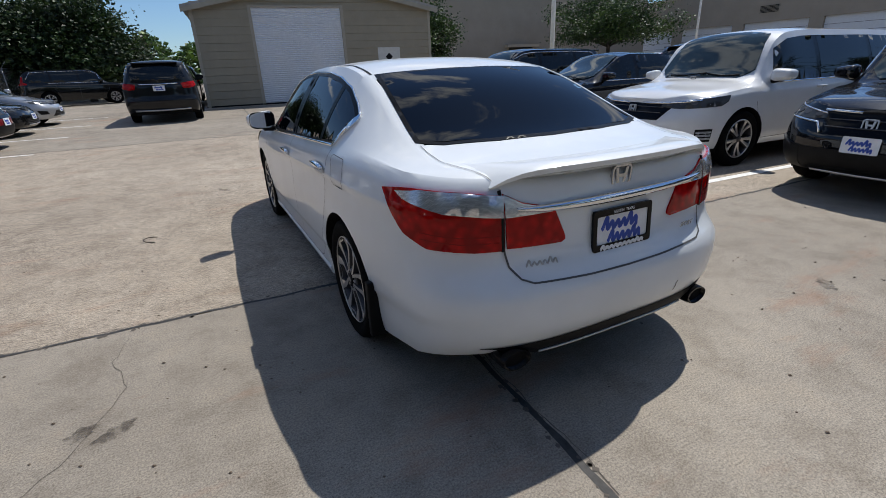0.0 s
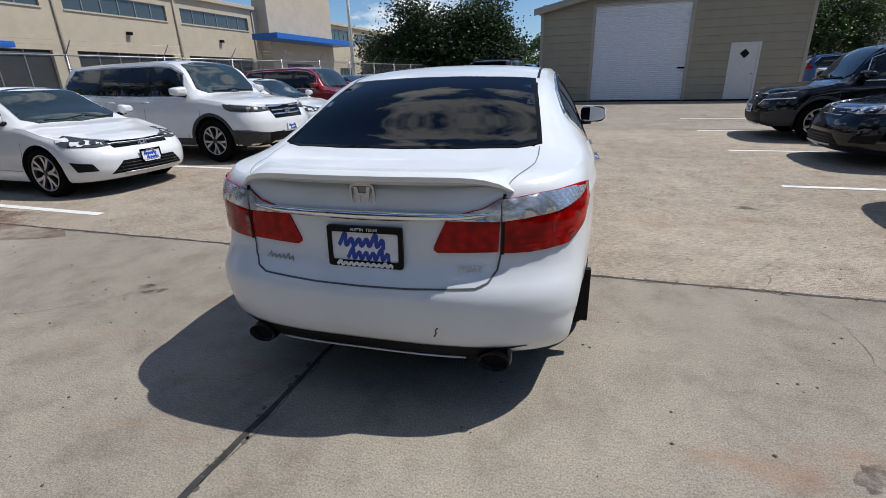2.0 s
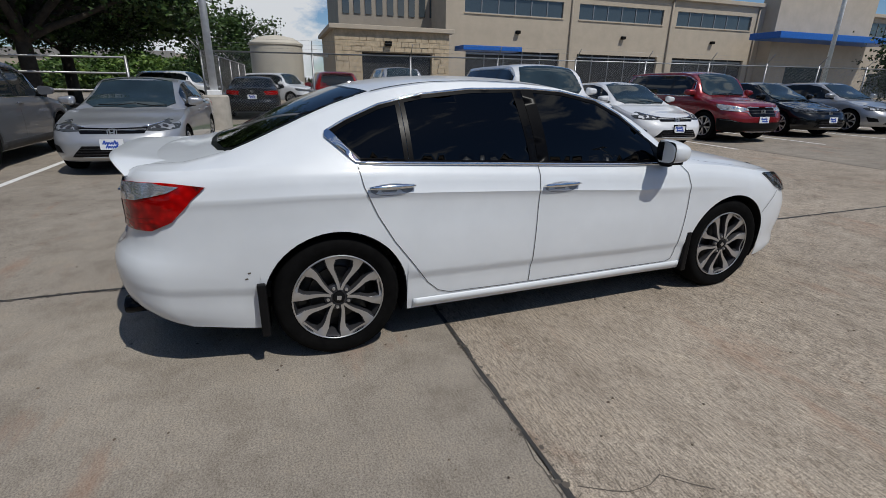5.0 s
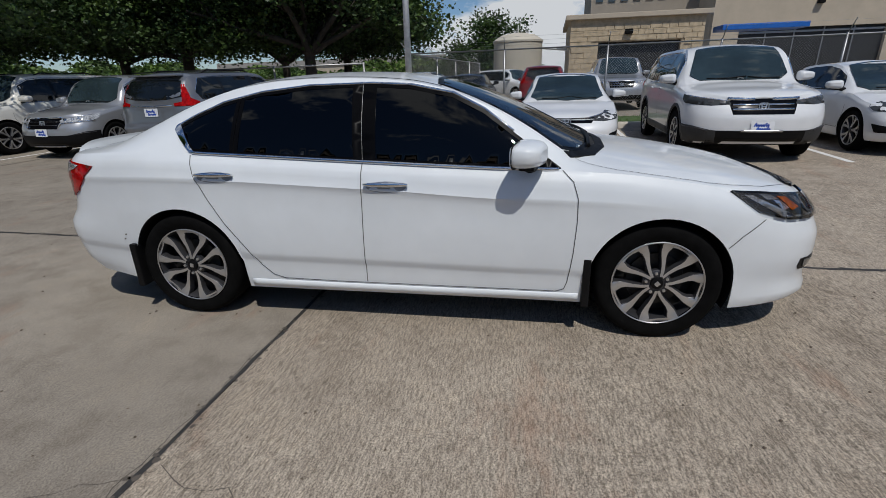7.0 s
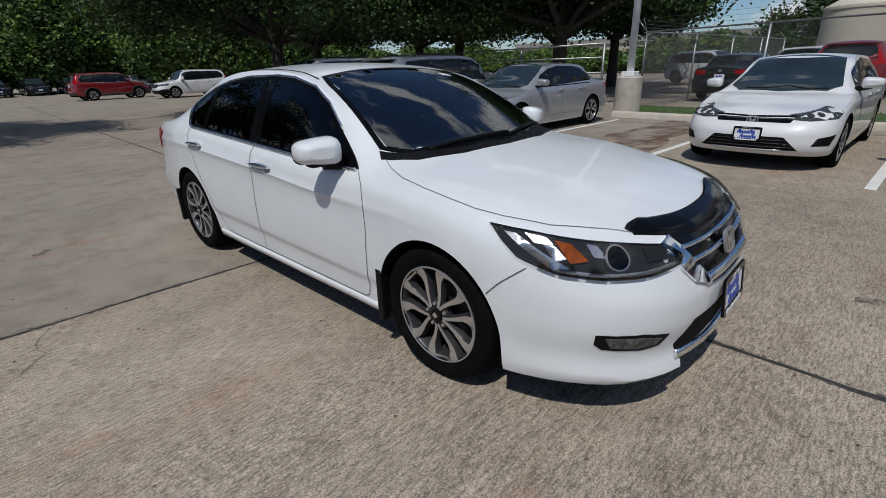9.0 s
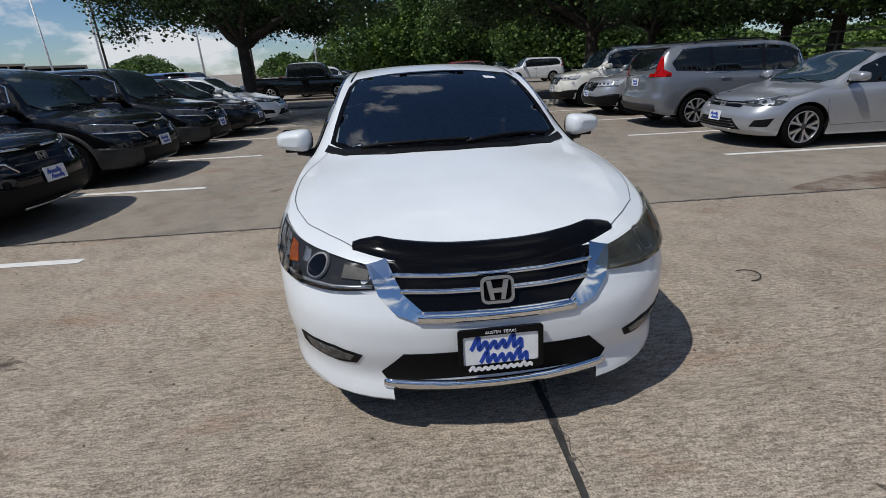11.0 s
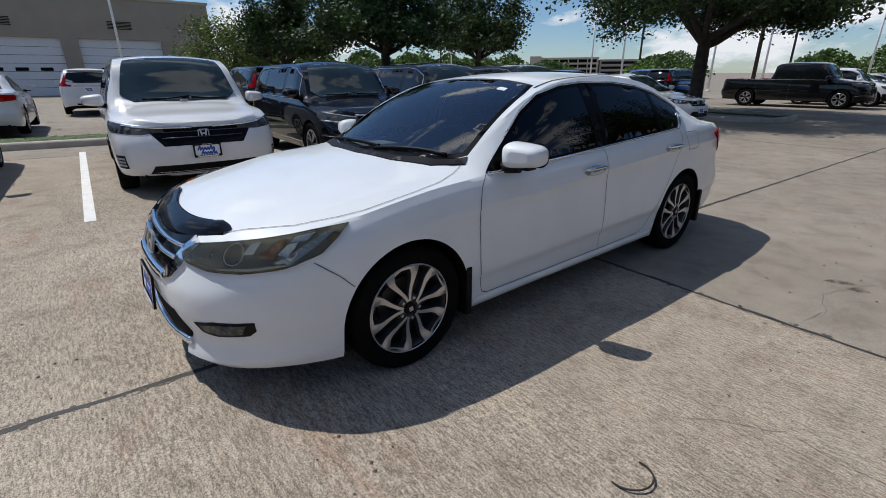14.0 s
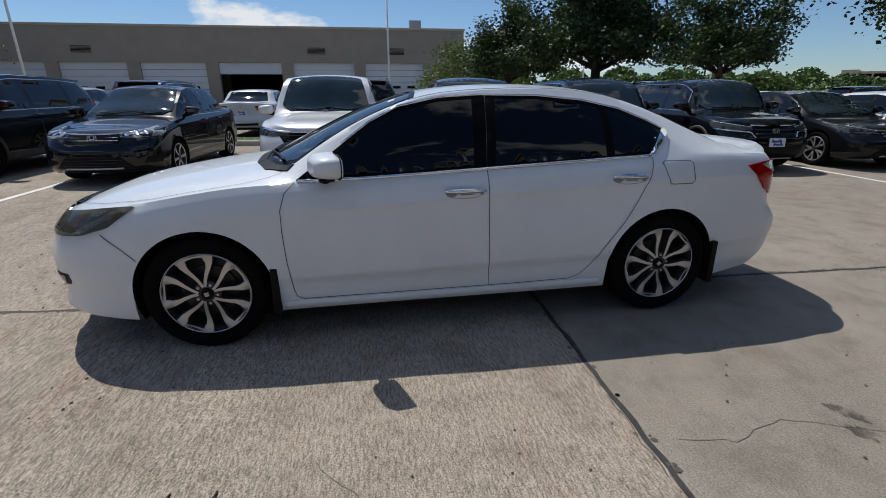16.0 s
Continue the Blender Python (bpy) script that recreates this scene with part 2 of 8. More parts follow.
AMBER = lens("amber_lens", (0.42, 0.10, 0.012), 0.1, 60)
HEAD_DARK = lens("headlight_bowl", (0.035, 0.035, 0.035), 0.12)
HEAD_PALE = lens("aged_headlight_bowl", (0.12, 0.12, 0.10), 0.2)
HEAD_GLASS = glass("headlight_glass", (0.86, 0.87, 0.88), 1.4)
PLATE_W = plain("plate_white", (0.74, 0.75, 0.77), 0.4)
PLATE_B = plain("plate_blue", (0.012, 0.06, 0.38), 0.4)
RIBBED_LENS = ribbed("ribbed_lens", (0.86, 0.88, 0.92))
HAZED_GLASS = glass("hazed_cover", (0.80, 0.80, 0.72), 1.4, 0.09)
DASH = plain("dashboard_plastic", (0.24, 0.24, 0.245), 0.7, vary=0.2)
CABIN = plain("cabin_cloth", (0.085, 0.085, 0.09), 0.9, vary=0.3, scale=30)
RUBBISH = plain("dark_twig", (0.03, 0.025, 0.02), 0.8)

# ---- helpers of this scene ----
from mathutils.bvhtree import BVHTree
from mathutils.geometry import delaunay_2d_cdt


def gz(x, y):
    """Height of the paving: it climbs gently ahead of the white car and falls behind it."""
    if y > 1.0:
        return 0.0135 * min(y - 1.0, 18.0)
    if y < -3.0:
        return 0.004 * max(y + 3.0, -12.0)
    return 0.0


LOT = radians(-3.6)


def part(name, bm, material, parent, label="", smooth=None):
    """Links a bmesh as one mesh object under a thing or part."""
    me = bpy.data.meshes.new(name)
    if smooth is not None:
        for f in bm.faces:
            f.smooth = True
    bm.to_mesh(me)
    bm.free()
    if smooth is not None and smooth < 180:
        me.set_sharp_from_angle(angle=radians(smooth))
    mats = material if isinstance(material, (list, tuple)) else [material]
    for m in mats:
        me.materials.append(m)
    ob = new(name, me)
    if parent is not None:
        ob.parent = parent
    if label:
        ob["label"] = label
    return ob


def share(name, mesh, parent, m=None, label=""):
    ob = new(name, mesh)
    ob.parent = parent
    if m is not None:
        ob.matrix_basis = m
    if label:
        ob["label"] = label
    return ob


def thing(name, label, category, m=None, group="", kind=""):
    ob = new(name)
    if m is not None:
        ob.matrix_basis = m
    return tagged(ob, label, category, group, kind)


def add_box(bm, x0, y0, z0, x1, y1, z1, m=None, mi=0, bevel=0.0):
    vs = [bm.verts.new(Vector(p) if m is None else m @ Vector(p)) for p in
          ((x0, y0, z0), (x1, y0, z0), (x1, y1, z0), (x0, y1, z0), (x0, y0, z1), (x1, y0, z1), (x1, y1, z1), (x0, y1, z1))]
    fs = []
    for q in ((3, 2, 1, 0), (4, 5, 6, 7), (0, 1, 5, 4), (1, 2, 6, 5), (2, 3, 7, 6), (3, 0, 4, 7)):
        f = bm.faces.new([vs[i] for i in q])
        f.material_index = mi
        fs.append(f)
    if bevel:
        es = list({e for f in fs for e in f.edges})
        bmesh.ops.bevel(bm, geom=es, offset=bevel, segments=2, affect="EDGES", profile=0.6)
    return vs


def box(x0, y0, z0, x1, y1, z1, bevel=0.0, m=None):
    bm = bmesh.new()
    add_box(bm, x0, y0, z0, x1, y1, z1, m, 0, bevel)
    return bm


def add_tube(bm, pts, radii, sides=8, caps=True, mi=0):
    pts = [Vector(p) for p in pts]
    if isinstance(radii, (int, float)):
        radii = [radii] * len(pts)
    rings, prev = [], None
    for i, p in enumerate(pts):
        d = (pts[min(i + 1, len(pts) - 1)] - pts[max(i - 1, 0)]).normalized()
        if prev is None:
            u = d.orthogonal().normalized()
        else:
            u = (prev - d * prev.dot(d)).normalized()
        prev = u
        v = d.cross(u)
        rings.append([bm.verts.new(p + (u * math.cos(a) + v * math.sin(a)) * radii[i]) for a in (2 * math.pi * k / sides for k in range(sides))])
    for a, b in zip(rings, rings[1:]):
        for k in range(sides):
            f = bm.faces.new((a[k], a[(k + 1) % sides], b[(k + 1) % sides], b[k]))
            f.material_index = mi
            f.smooth = True
    if caps:
        for r, flip in ((rings[0], True), (rings[-1], False)):
            f = bm.faces.new(r[::-1] if flip else r)
            f.material_index = mi
    return rings


def tube(pts, radii, sides=8):
    bm = bmesh.new()
    add_tube(bm, pts, radii, sides)
    return bm


def add_lathe(bm, prof, axis_m, n=40, mi=0, close=False):
    """Turns a profile of (radius, along) round the x axis of axis_m."""
    rings = []
    for r, a in prof:
        rings.append([bm.verts.new(axis_m @ Vector((a, r * math.cos(t), r * math.sin(t)))) for t in (2 * math.pi * k / n for k in range(n))])
    pairs = list(zip(rings, rings[1:])) + ([(rings[-1], rings[0])] if close else [])
    for a, b in pairs:
        for k in range(n):
            f = bm.faces.new((a[k], a[(k + 1) % n], b[(k + 1) % n], b[k]))
            f.material_index = mi
            f.smooth = True
    return rings


def lathe(prof, axis_m=Matrix.Identity(4), n=40, close=False):
    bm = bmesh.new()
    add_lathe(bm, prof, axis_m, n, 0, close)
    return bm


def curve_of(table):
    """A smooth monotone curve through (position, value) pairs."""
    t = sorted(table)
    xs, ys = np.array([p[0] for p in t], float), np.array([p[1] for p in t], float)
    h, d = np.diff(xs), np.diff(ys) / np.diff(xs)
    m = np.zeros(len(xs))
    m[0], m[-1] = d[0], d[-1]
    for i in range(1, len(xs) - 1):
        if d[i - 1] * d[i] > 0:
            w1, w2 = 2 * h[i] + h[i - 1], h[i] + 2 * h[i - 1]
            m[i] = (w1 + w2) / (w1 / d[i - 1] + w2 / d[i])

    def at(v):
        if v <= xs[0]:
            return float(ys[0])
        if v >= xs[-1]:
            return float(ys[-1])
        i = int(np.searchsorted(xs, v)) - 1
        i = max(0, min(i, len(h) - 1))
        s = (v - xs[i]) / h[i]
        a, b = (1 + 2 * s) * (1 - s) ** 2, s * (1 - s) ** 2
        c, e = s * s * (3 - 2 * s), s * s * (s - 1)
        return float(a * ys[i] + b * h[i] * m[i] + c * ys[i + 1] + e * h[i] * m[i + 1])

    return at


def spline(pts, n, closed=False):
    """Catmull-Rom points through a polyline of any dimension."""
    p = [np.array(q, float) for q in pts]
    k = len(p)
    out = []
    spans = k if closed else k - 1
    for i in range(spans):
        a = p[(i - 1) % k] if closed or i else p[0]
        b, c = p[i], p[(i + 1) % k]
        d = p[(i + 2) % k] if closed or i + 2 < k else p[-1]
        for j in range(n):
            s = j / n
            out.append(0.5 * (2 * b + (c - a) * s + (2 * a - 5 * b + 4 * c - d) * s * s + (3 * b - a - 3 * c + d) * s ** 3))
    if not closed:
        out.append(p[-1])
    return out


def inside(pt, poly):
    x, y, c = pt[0], pt[1], False
    n = len(poly)
    for i in range(n):
        (x1, y1), (x2, y2) = poly[i][:2], poly[(i + 1) % n][:2]
        if (y1 > y) != (y2 > y) and x < (x2 - x1) * (y - y1) / (y2 - y1) + x1:
            c = not c
    return c


def inside_all(pts, poly):
    """Which of many points lie in an outline."""
    pts, q = np.asarray(pts, float).reshape(-1, 2), np.asarray([p[:2] for p in poly], float)
    r = np.roll(q, -1, 0)
    c = np.zeros(len(pts), bool)
    for (x1, y1), (x2, y2) in zip(q, r):
        if y1 != y2:
            k = (y1 > pts[:, 1]) != (y2 > pts[:, 1])
            c ^= k & (pts[:, 0] < (x2 - x1) * (pts[:, 1] - y1) / (y2 - y1) + x1)
    return c


class Shell:
    """A closed-looking car skin: side walls as rings, and a cap of hood, glass, roof and deck."""

    def __init__(self, s, fine=1.0):
        self.s = s
        self.bvh = None
        zb, zsh, zc, xr, zr = (curve_of(s[k]) for k in ("zb", "zsh", "zc", "xr", "zr"))
        prof, yf, yr, wid = curve_of(s["prof"]), curve_of(s["yf"]), curve_of(s["yr"]), curve_of(s["wid"])
        Lf, nf, Lr, nr = s["Lf"], s["nf"], s["Lr"], s["nr"]
        self.zsh, self.zc = zsh, zc

        crease = curve_of(s["crease"]) if "crease" in s else None
        PEAK = 0.757

        def bent(y, lv):
            """The profile's level for a body level: the shoulder crease wanders along the car."""
            if crease is None:
                return lv
            c = crease(y)
            return lv * PEAK / c if lv < c else PEAK + (lv - c) * (1 - PEAK) / (1 - c)

        def unbent(y, q):
            if crease is None:
                return q
            c = crease(y)
            return q * c / PEAK if q < PEAK else c + (q - PEAK) * (1 - c) / (1 - PEAK)

        fade, calm = (curve_of(s["fade"]), curve_of(s["calm"])) if "fade" in s else (None, None)
        sharp = prof

        def prof_at(y, lv):
            k = fade(y) if fade else 1.0
            return sharp(bent(y, lv)) * k + (calm(lv) * (1 - k) if k < 1 else 0)

        def half(y, lv):
            w = wid(y) * prof_at(y, lv)
            a, b = yf(lv) - Lf, yr(lv) + Lr
            if y > a:
                return w * max(0.0, 1 - min(1, (y - a) / Lf) ** nf) ** (1 / nf)
            if y < b:
                return w * max(0.0, 1 - min(1, (b - y) / Lr) ** nr) ** (1 / nr)
            return w

        self.half = half
        yl, yb = s["lim"]
        ys = {yl, yb}
        step = 0.07 / fine
        k = int((yl - yb) / step)
        ys |= {yb + (yl - yb) * i / k for i in range(k + 1)}
        zw = s["zw"]
        for yw, R in s["arch"]:
            ys = {y for y in ys if abs(y - yw) > R + 0.03 or abs(y - yw) < R * 0.01}
            n = int(16 * fine)
            ys |= {yw + R * math.cos(math.pi * i / n) for i in range(n + 1)}
            ys |= {yw + R + 0.004, yw - R - 0.004}
        ys = sorted(ys, reverse=True)
        qs = [0, .09, .18, .28, .38, .48, .58, .67, .75, .82, .88, .93, .97]
        cols = [("f", q) for q in qs] + [("s", y) for y in ys] + [("r", q) for q in qs[::-1]]
        rows = int(15 * fine)
        self.cols = []
        for kind, v in cols:
            def at(lv):
                if kind == "s":
                    return half(v, lv), v
                if kind == "f":
                    xl = half(yl, lv)
                    x, w, a = xl * v, wid(yl) * prof_at(yl, lv), yf(lv) - Lf
                    return x, a + Lf * max(0.0, 1 - min(1, x / w) ** nf) ** (1 / nf)
                xl = half(yb, lv)
                x, w, b = xl * v, wid(yb) * prof_at(yb, lv), yr(lv) + Lr
                return x, b - Lr * max(0.0, 1 - min(1, x / w) ** nr) ** (1 / nr)
            xt, yt = at(1.0)
            zt, z0 = zsh(yt), zb(at(0.0)[1])
            zs = z0
            if kind == "s":
                for yw, R in s["arch"]:
                    if abs(v - yw) <= R + 1e-6:
                        zs = max(z0, zw + math.sqrt(max(0, R * R - (v - yw) ** 2)))
            pts = []
            if "levels" in s:
                l0 = (zs - z0) / (zt - z0)
                lvs = [unbent(yt, q) for q in s["levels"]]
                knee = unbent(yt, 0.735)
                lvs = [l0 + q * (knee - l0) / knee if q < knee else q for q in lvs]
                if l0 > knee - 0.03:
                    lvs = [l0 + (1 - l0) * i / (len(lvs) - 1) for i in range(len(lvs))]
            else:
                lvs = [(zs + (zt - zs) * i / rows - z0) / (zt - z0) for i in range(rows + 1)]
            for lv in lvs:
                x, y = at(lv)
                pts.append((x, y, z0 + (zt - z0) * lv))
            self.cols.append((pts, xt, yt, zt))
        self.xr, self.zr = xr, zr

    def section(self, xt, yt, zt):
        """Half cross-section of the cap from the shoulder to the middle."""
        s = self.s
        xr, zr, zc = min(self.xr(yt), 0.9 * xt), self.zr(yt), max(self.zc(yt), zt)
        zr = min(max(zr, zt), zc)
        out = []
        na, nb = s.get("na", 7), s.get("nb", 10)
        blg = s.get("bulge", 0.05) * (zr - zt)
        for i in range(1, na + 1):
            t = i / na
            sn = math.sin(math.pi * t)
            out.append((xt + (xr - xt) * t + blg * sn, yt, zt + (zr - zt) * t))
        for i in range(1, nb + 1):
            t = i / nb
            x = xr * (1 - t)
            out.append((x, yt, zr + (zc - zr) * (1 - (1 - t) ** 2.3)))
        return out

    def mesh(self, skip=None):
        bm = bmesh.new()
        L, R = [], []
        for pts, xt, yt, zt in self.cols:
            top = self.section(xt, yt, zt)
            left = [bm.verts.new((-x, y, z)) for x, y, z in pts] + [bm.verts.new((-x, y, z)) for x, y, z in top[:-1]]
            right = [bm.verts.new(p) for p in pts] + [bm.verts.new(p) for p in top]
            R.append(right)
            L.append(left + [right[-1]])
        n = len(R[0])
        for a in range(len(R) - 1):
            for i in range(n - 1):
                for side, flip in ((R, False), (L, True)):
                    q = [side[a][i], side[a][i + 1], side[a + 1][i + 1], side[a + 1][i]]
                    if flip:
                        q.reverse()
                    if len({v for v in q}) < 4:
                        continue
                    if skip and skip(sum((v.co for v in q), Vector()) / 4):
                        continue
                    f = bm.faces.new(q)
                    f.smooth = True
        bmesh.ops.remove_doubles(bm, verts=bm.verts, dist=0.0006)
        bmesh.ops.delete(bm, geom=[v for v in bm.verts if not v.link_faces], context="VERTS")
        bmesh.ops.recalc_face_normals(bm, faces=bm.faces)
        return bm

    def cast(self, o, d):
        if self.bvh is None:
            bm = self.mesh()
            self.bvh = BVHTree.FromBMesh(bm)
            bm.free()
        p, n, _, _ = self.bvh.ray_cast(Vector(o), Vector(d).normalized())
        if p is None:
            p, n, _, _ = self.bvh.find_nearest(Vector(o) + Vector(d).normalized() * 1.0)
        if n.dot(Vector(d)) > 0:
            n = -n
        return p, n


def axes_of(mode):
    """How a flat outline is laid on a skin: to the plane, and the ray back from it."""
    if isinstance(mode, tuple):
        _, cx, cy = mode

        def flat(p):
            return (math.atan2(p[1] - cy, p[0] - cx) * 0.6, p[2])

        def ray(u):
            a = u[0] / 0.6
            d = Vector((math.cos(a), math.sin(a), 0))
            return Vector((cx, cy, u[1])) + d * 4, -d
        return flat, ray
    table = {
        "x+": (lambda p: (p[1], p[2]), lambda u: ((3, u[0], u[1]), (-1, 0, 0))),
        "x-": (lambda p: (p[1], p[2]), lambda u: ((-3, u[0], u[1]), (1, 0, 0))),
        "y+": (lambda p: (p[0], p[2]), lambda u: ((u[0], 6, u[1]), (0, -1, 0))),
        "y-": (lambda p: (p[0], p[2]), lambda u: ((u[0], -6, u[1]), (0, 1, 0))),
        "z": (lambda p: (p[0], p[1]), lambda u: ((u[0], u[1], 4), (0, 0, -1))),
    }
    return table[mode]


def patch(shell, outline, mode, lift=0.004, thick=0.006, h=0.045, hole=None, dense=0.03, fair=False):
    """A thin plate that follows the skin inside an outline of 3D points (the coordinate along the ray is free)."""
    flat, ray = axes_of(mode)

    def refine(o):
        pl = [np.array(flat(p)) for p in o]
        out = []
        for a, b in zip(pl, pl[1:] + pl[:1]):
            n = max(1, int(np.linalg.norm(b - a) / dense))
            out += [a + (b - a) * i / n for i in range(n)]
        return out

    ring = refine(outline)
    rings = [ring] + ([refine(hole)] if hole else [])
    pts, edges = [], []
    for r in rings:
        o = len(pts)
        pts += [Vector((float(p[0]), float(p[1]))) for p in r]
        edges += [(o + i, o + (i + 1) % len(r)) for i in range(len(r))]
    lo, hi = np.min(ring, 0), np.max(ring, 0)
    border = np.array([q for r in rings for q in r])
    gu, gv_ = np.meshgrid(np.arange(lo[0] + h / 2, hi[0], h), np.arange(lo[1] + h / 2, hi[1], h), indexing="ij")
    grid = np.stack([gu.ravel(), gv_.ravel()], 1)
    if len(grid):
        ok = inside_all(grid, ring)
        if hole:
            ok &= ~inside_all(grid, rings[1])
        ok &= ((grid[:, None] - border[None]) ** 2).sum(2).min(1) > (h * 0.4) ** 2
        pts += [Vector((float(p[0]), float(p[1]))) for p in grid[ok]]
    vs, es, fs, *_ = delaunay_2d_cdt(pts, edges, [], 0, 1e-6)
    bm = bmesh.new()
    top, low, up = [], [], []
    hits = [shell.cast(*ray(v)) for v in vs]
    if fair:
        # one smooth sheet through all the points, as bent glass is
        ax = {"x": 0, "y": 1, "z": 2}[mode[0]]
        u = np.array([flat(p) for p, n in hits])
        mid = u.mean(0)
        u = u - mid
        A = np.stack([u[:, 0] ** i * u[:, 1] ** j for i in range(5) for j in range(5 - i)], 1)
        d = A @ np.linalg.lstsq(A, np.array([p[ax] for p, n in hits]), rcond=None)[0]
        for (p, n), w in zip(hits, d):
            p[ax] = float(w)
    for p, n in hits:
        up.append(n)
        top.append(bm.verts.new(p + n * lift))
        low.append(p + n * (lift - thick))
    mids = [sum((vs[i] for i in f), Vector((0, 0))) / len(f) for f in fs]
    keep = inside_all(mids, ring)
    if hole:
        keep &= ~inside_all(mids, rings[1])
    for f, k in zip(fs, keep):
        if k:
            bm.faces.new([top[i] for i in f]).smooth = True
    bm.verts.index_update()
    rim = [e for e in bm.edges if len(e.link_faces) == 1]
    idx = {v: i for i, v in enumerate(top)}
    lows = {}
    for e in rim:
        e.smooth = False
        q = []
        for v in e.verts:
            if v not in lows:
                lows[v] = bm.verts.new(low[idx[v]])
            q.append(lows[v])
        bm.faces.new((e.verts[0], e.verts[1], q[1], q[0]))
    bmesh.ops.delete(bm, geom=[v for v in bm.verts if not v.link_faces], context="VERTS")
    bmesh.ops.recalc_face_normals(bm, faces=bm.faces)
    vote = sum(f.normal.dot(up[idx[f.verts[0]]]) for f in bm.faces if all(v in idx for v in f.verts))
    if vote < 0:
        bmesh.ops.reverse_faces(bm, faces=bm.faces)
    return bm


def ribbon(shell, line, mode, width, lift=0.0012, height=0.0, step=0.03, taper=False):
    """A strip along a line laid on the skin; with a height it is a bar with a rounded back."""
    flat, ray = axes_of(mode)
    pl = [np.array(flat(p)) for p in line]
    pts = []
    for a, b in zip(pl, pl[1:]):
        n = max(1, int(np.linalg.norm(b - a) / step))
        pts += [a + (b - a) * i / n for i in range(n)]
    pts.append(pl[-1])
    hits = [shell.cast(*ray(p)) for p in pts]
    bm = bmesh.new()
    rows = []
    for i, (p, n) in enumerate(hits):
        d = (hits[min(i + 1, len(hits) - 1)][0] - hits[max(i - 1, 0)][0]).normalized()
        side = n.cross(d).normalized()
        w = width / 2
        if taper:
            w *= max(0.12, math.sin(math.pi * min(1, max(0, (i + 0.3) / (len(hits) - 0.4)))) ** 0.4)
        if height:
            rows.append([bm.verts.new(p + side * w + n * (lift - 0.004)), bm.verts.new(p + side * w * 0.9 + n * (lift + height * 0.6)), bm.verts.new(p + n * (lift + height)),
                         bm.verts.new(p - side * w * 0.9 + n * (lift + height * 0.6)), bm.verts.new(p - side * w + n * (lift - 0.004))])
        else:
            rows.append([bm.verts.new(p + side * w + n * lift), bm.verts.new(p - side * w + n * lift)])
    for a, b in zip(rows, rows[1:]):
        for k in range(len(a) - 1):
            f = bm.faces.new((a[k], a[k + 1], b[k + 1], b[k]))
            f.smooth = True
    if height:
        bm.faces.new(rows[0])
        bm.faces.new(rows[-1][::-1])
    bmesh.ops.recalc_face_normals(bm, faces=bm.faces)
    return bm


def mirror_x(o):
    return [(-p[0], p[1], p[2]) for p in o]

# ---- car parts shared by all cars ----
def tyre_bm(r, w):
    k = r / 0.334
    rim = 0.236 * k if r < 0.36 else 0.245
    bm = lathe([(rim, -0.02), ((rim + r) / 2 - 0.012, -0.002), (r - 0.032, 0.0), (r - 0.012, -0.012), (r - 0.003, -0.035), (r, -0.075), (r, -w + 0.075),
                (r - 0.003, -w + 0.035), (r - 0.012, -w + 0.012), (r - 0.032, -w), ((rim + r) / 2, -w + 0.002), (rim, -w + 0.02)], n=48, close=True)
    return bm


def spoke_bm(r0, r1, w0, w1, a0, a1, depth=0.034):
    """One blade from the hub to the rim with a machined face."""
    bm = bmesh.new()
    rows = []
    for i in range(5):
        t = i / 4
        r, a, w = r0 + (r1 - r0) * t, a0 + (a1 - a0) * t, w0 + (w1 - w0) * t + (0.012 if i == 4 else 0)
        x = -0.016 - 0.012 * math.sin(math.pi * t) + 0.004 * t
        c, s_ = math.cos(a), math.sin(a)
        mid, side = Vector((0, r * c, r * s_)), Vector((0, -s_, c))
        rows.append([bm.verts.new(mid - side * w * 0.62 + Vector((x - depth, 0, 0))), bm.verts.new(mid - side * w * 0.5 + Vector((x - 0.003, 0, 0))),
                     bm.verts.new(mid - side * w * 0.42 + Vector((x, 0, 0))), bm.verts.new(mid + side * w * 0.42 + Vector((x, 0, 0))),
                     bm.verts.new(mid + side * w * 0.5 + Vector((x - 0.003, 0, 0))), bm.verts.new(mid + side * w * 0.62 + Vector((x - depth, 0, 0)))])
    for p, q in zip(rows, rows[1:]):
        for k in range(5):
            f = bm.faces.new((p[k], p[k + 1], q[k + 1], q[k]))
            f.material_index = 1 if k == 2 else 0
        f = bm.faces.new((p[5], p[0], q[0], q[5]))
    bmesh.ops.recalc_face_normals(bm, faces=bm.faces)
    return bm


def bent_spoke_bm(path, depth=0.036):
    """One blade that bends on its way, through (radius, angle, width) stops, with a machined face."""
    bm = bmesh.new()
    rows = []
    pts = [Vector((0, r * math.cos(a), r * math.sin(a))) for r, a, w in path]
    for i, (r, a, w) in enumerate(path):
        d = (pts[min(i + 1, len(pts) - 1)] - pts[max(i - 1, 0)]).normalized()
        side = Vector((0, -d.z, d.y))
        x = -0.015 - 0.010 * math.sin(math.pi * i / (len(path) - 1))
        up = Vector((1, 0, 0))
        rows.append([bm.verts.new(pts[i] + side * w * k + up * (x - e)) for k, e in ((-.60, depth), (-.5, .003), (-.42, 0), (.42, 0), (.5, .003), (.60, depth))])
    for p, q in zip(rows, rows[1:]):
        for k in range(5):
            bm.faces.new((p[k], p[k + 1], q[k + 1], q[k])).material_index = 1 if k == 2 else 0
        bm.faces.new((p[5], p[0], q[0], q[5]))
    bm.faces.new(rows[0])
    bm.faces.new(rows[-1])
    bmesh.ops.recalc_face_normals(bm, faces=bm.faces)
    return bm


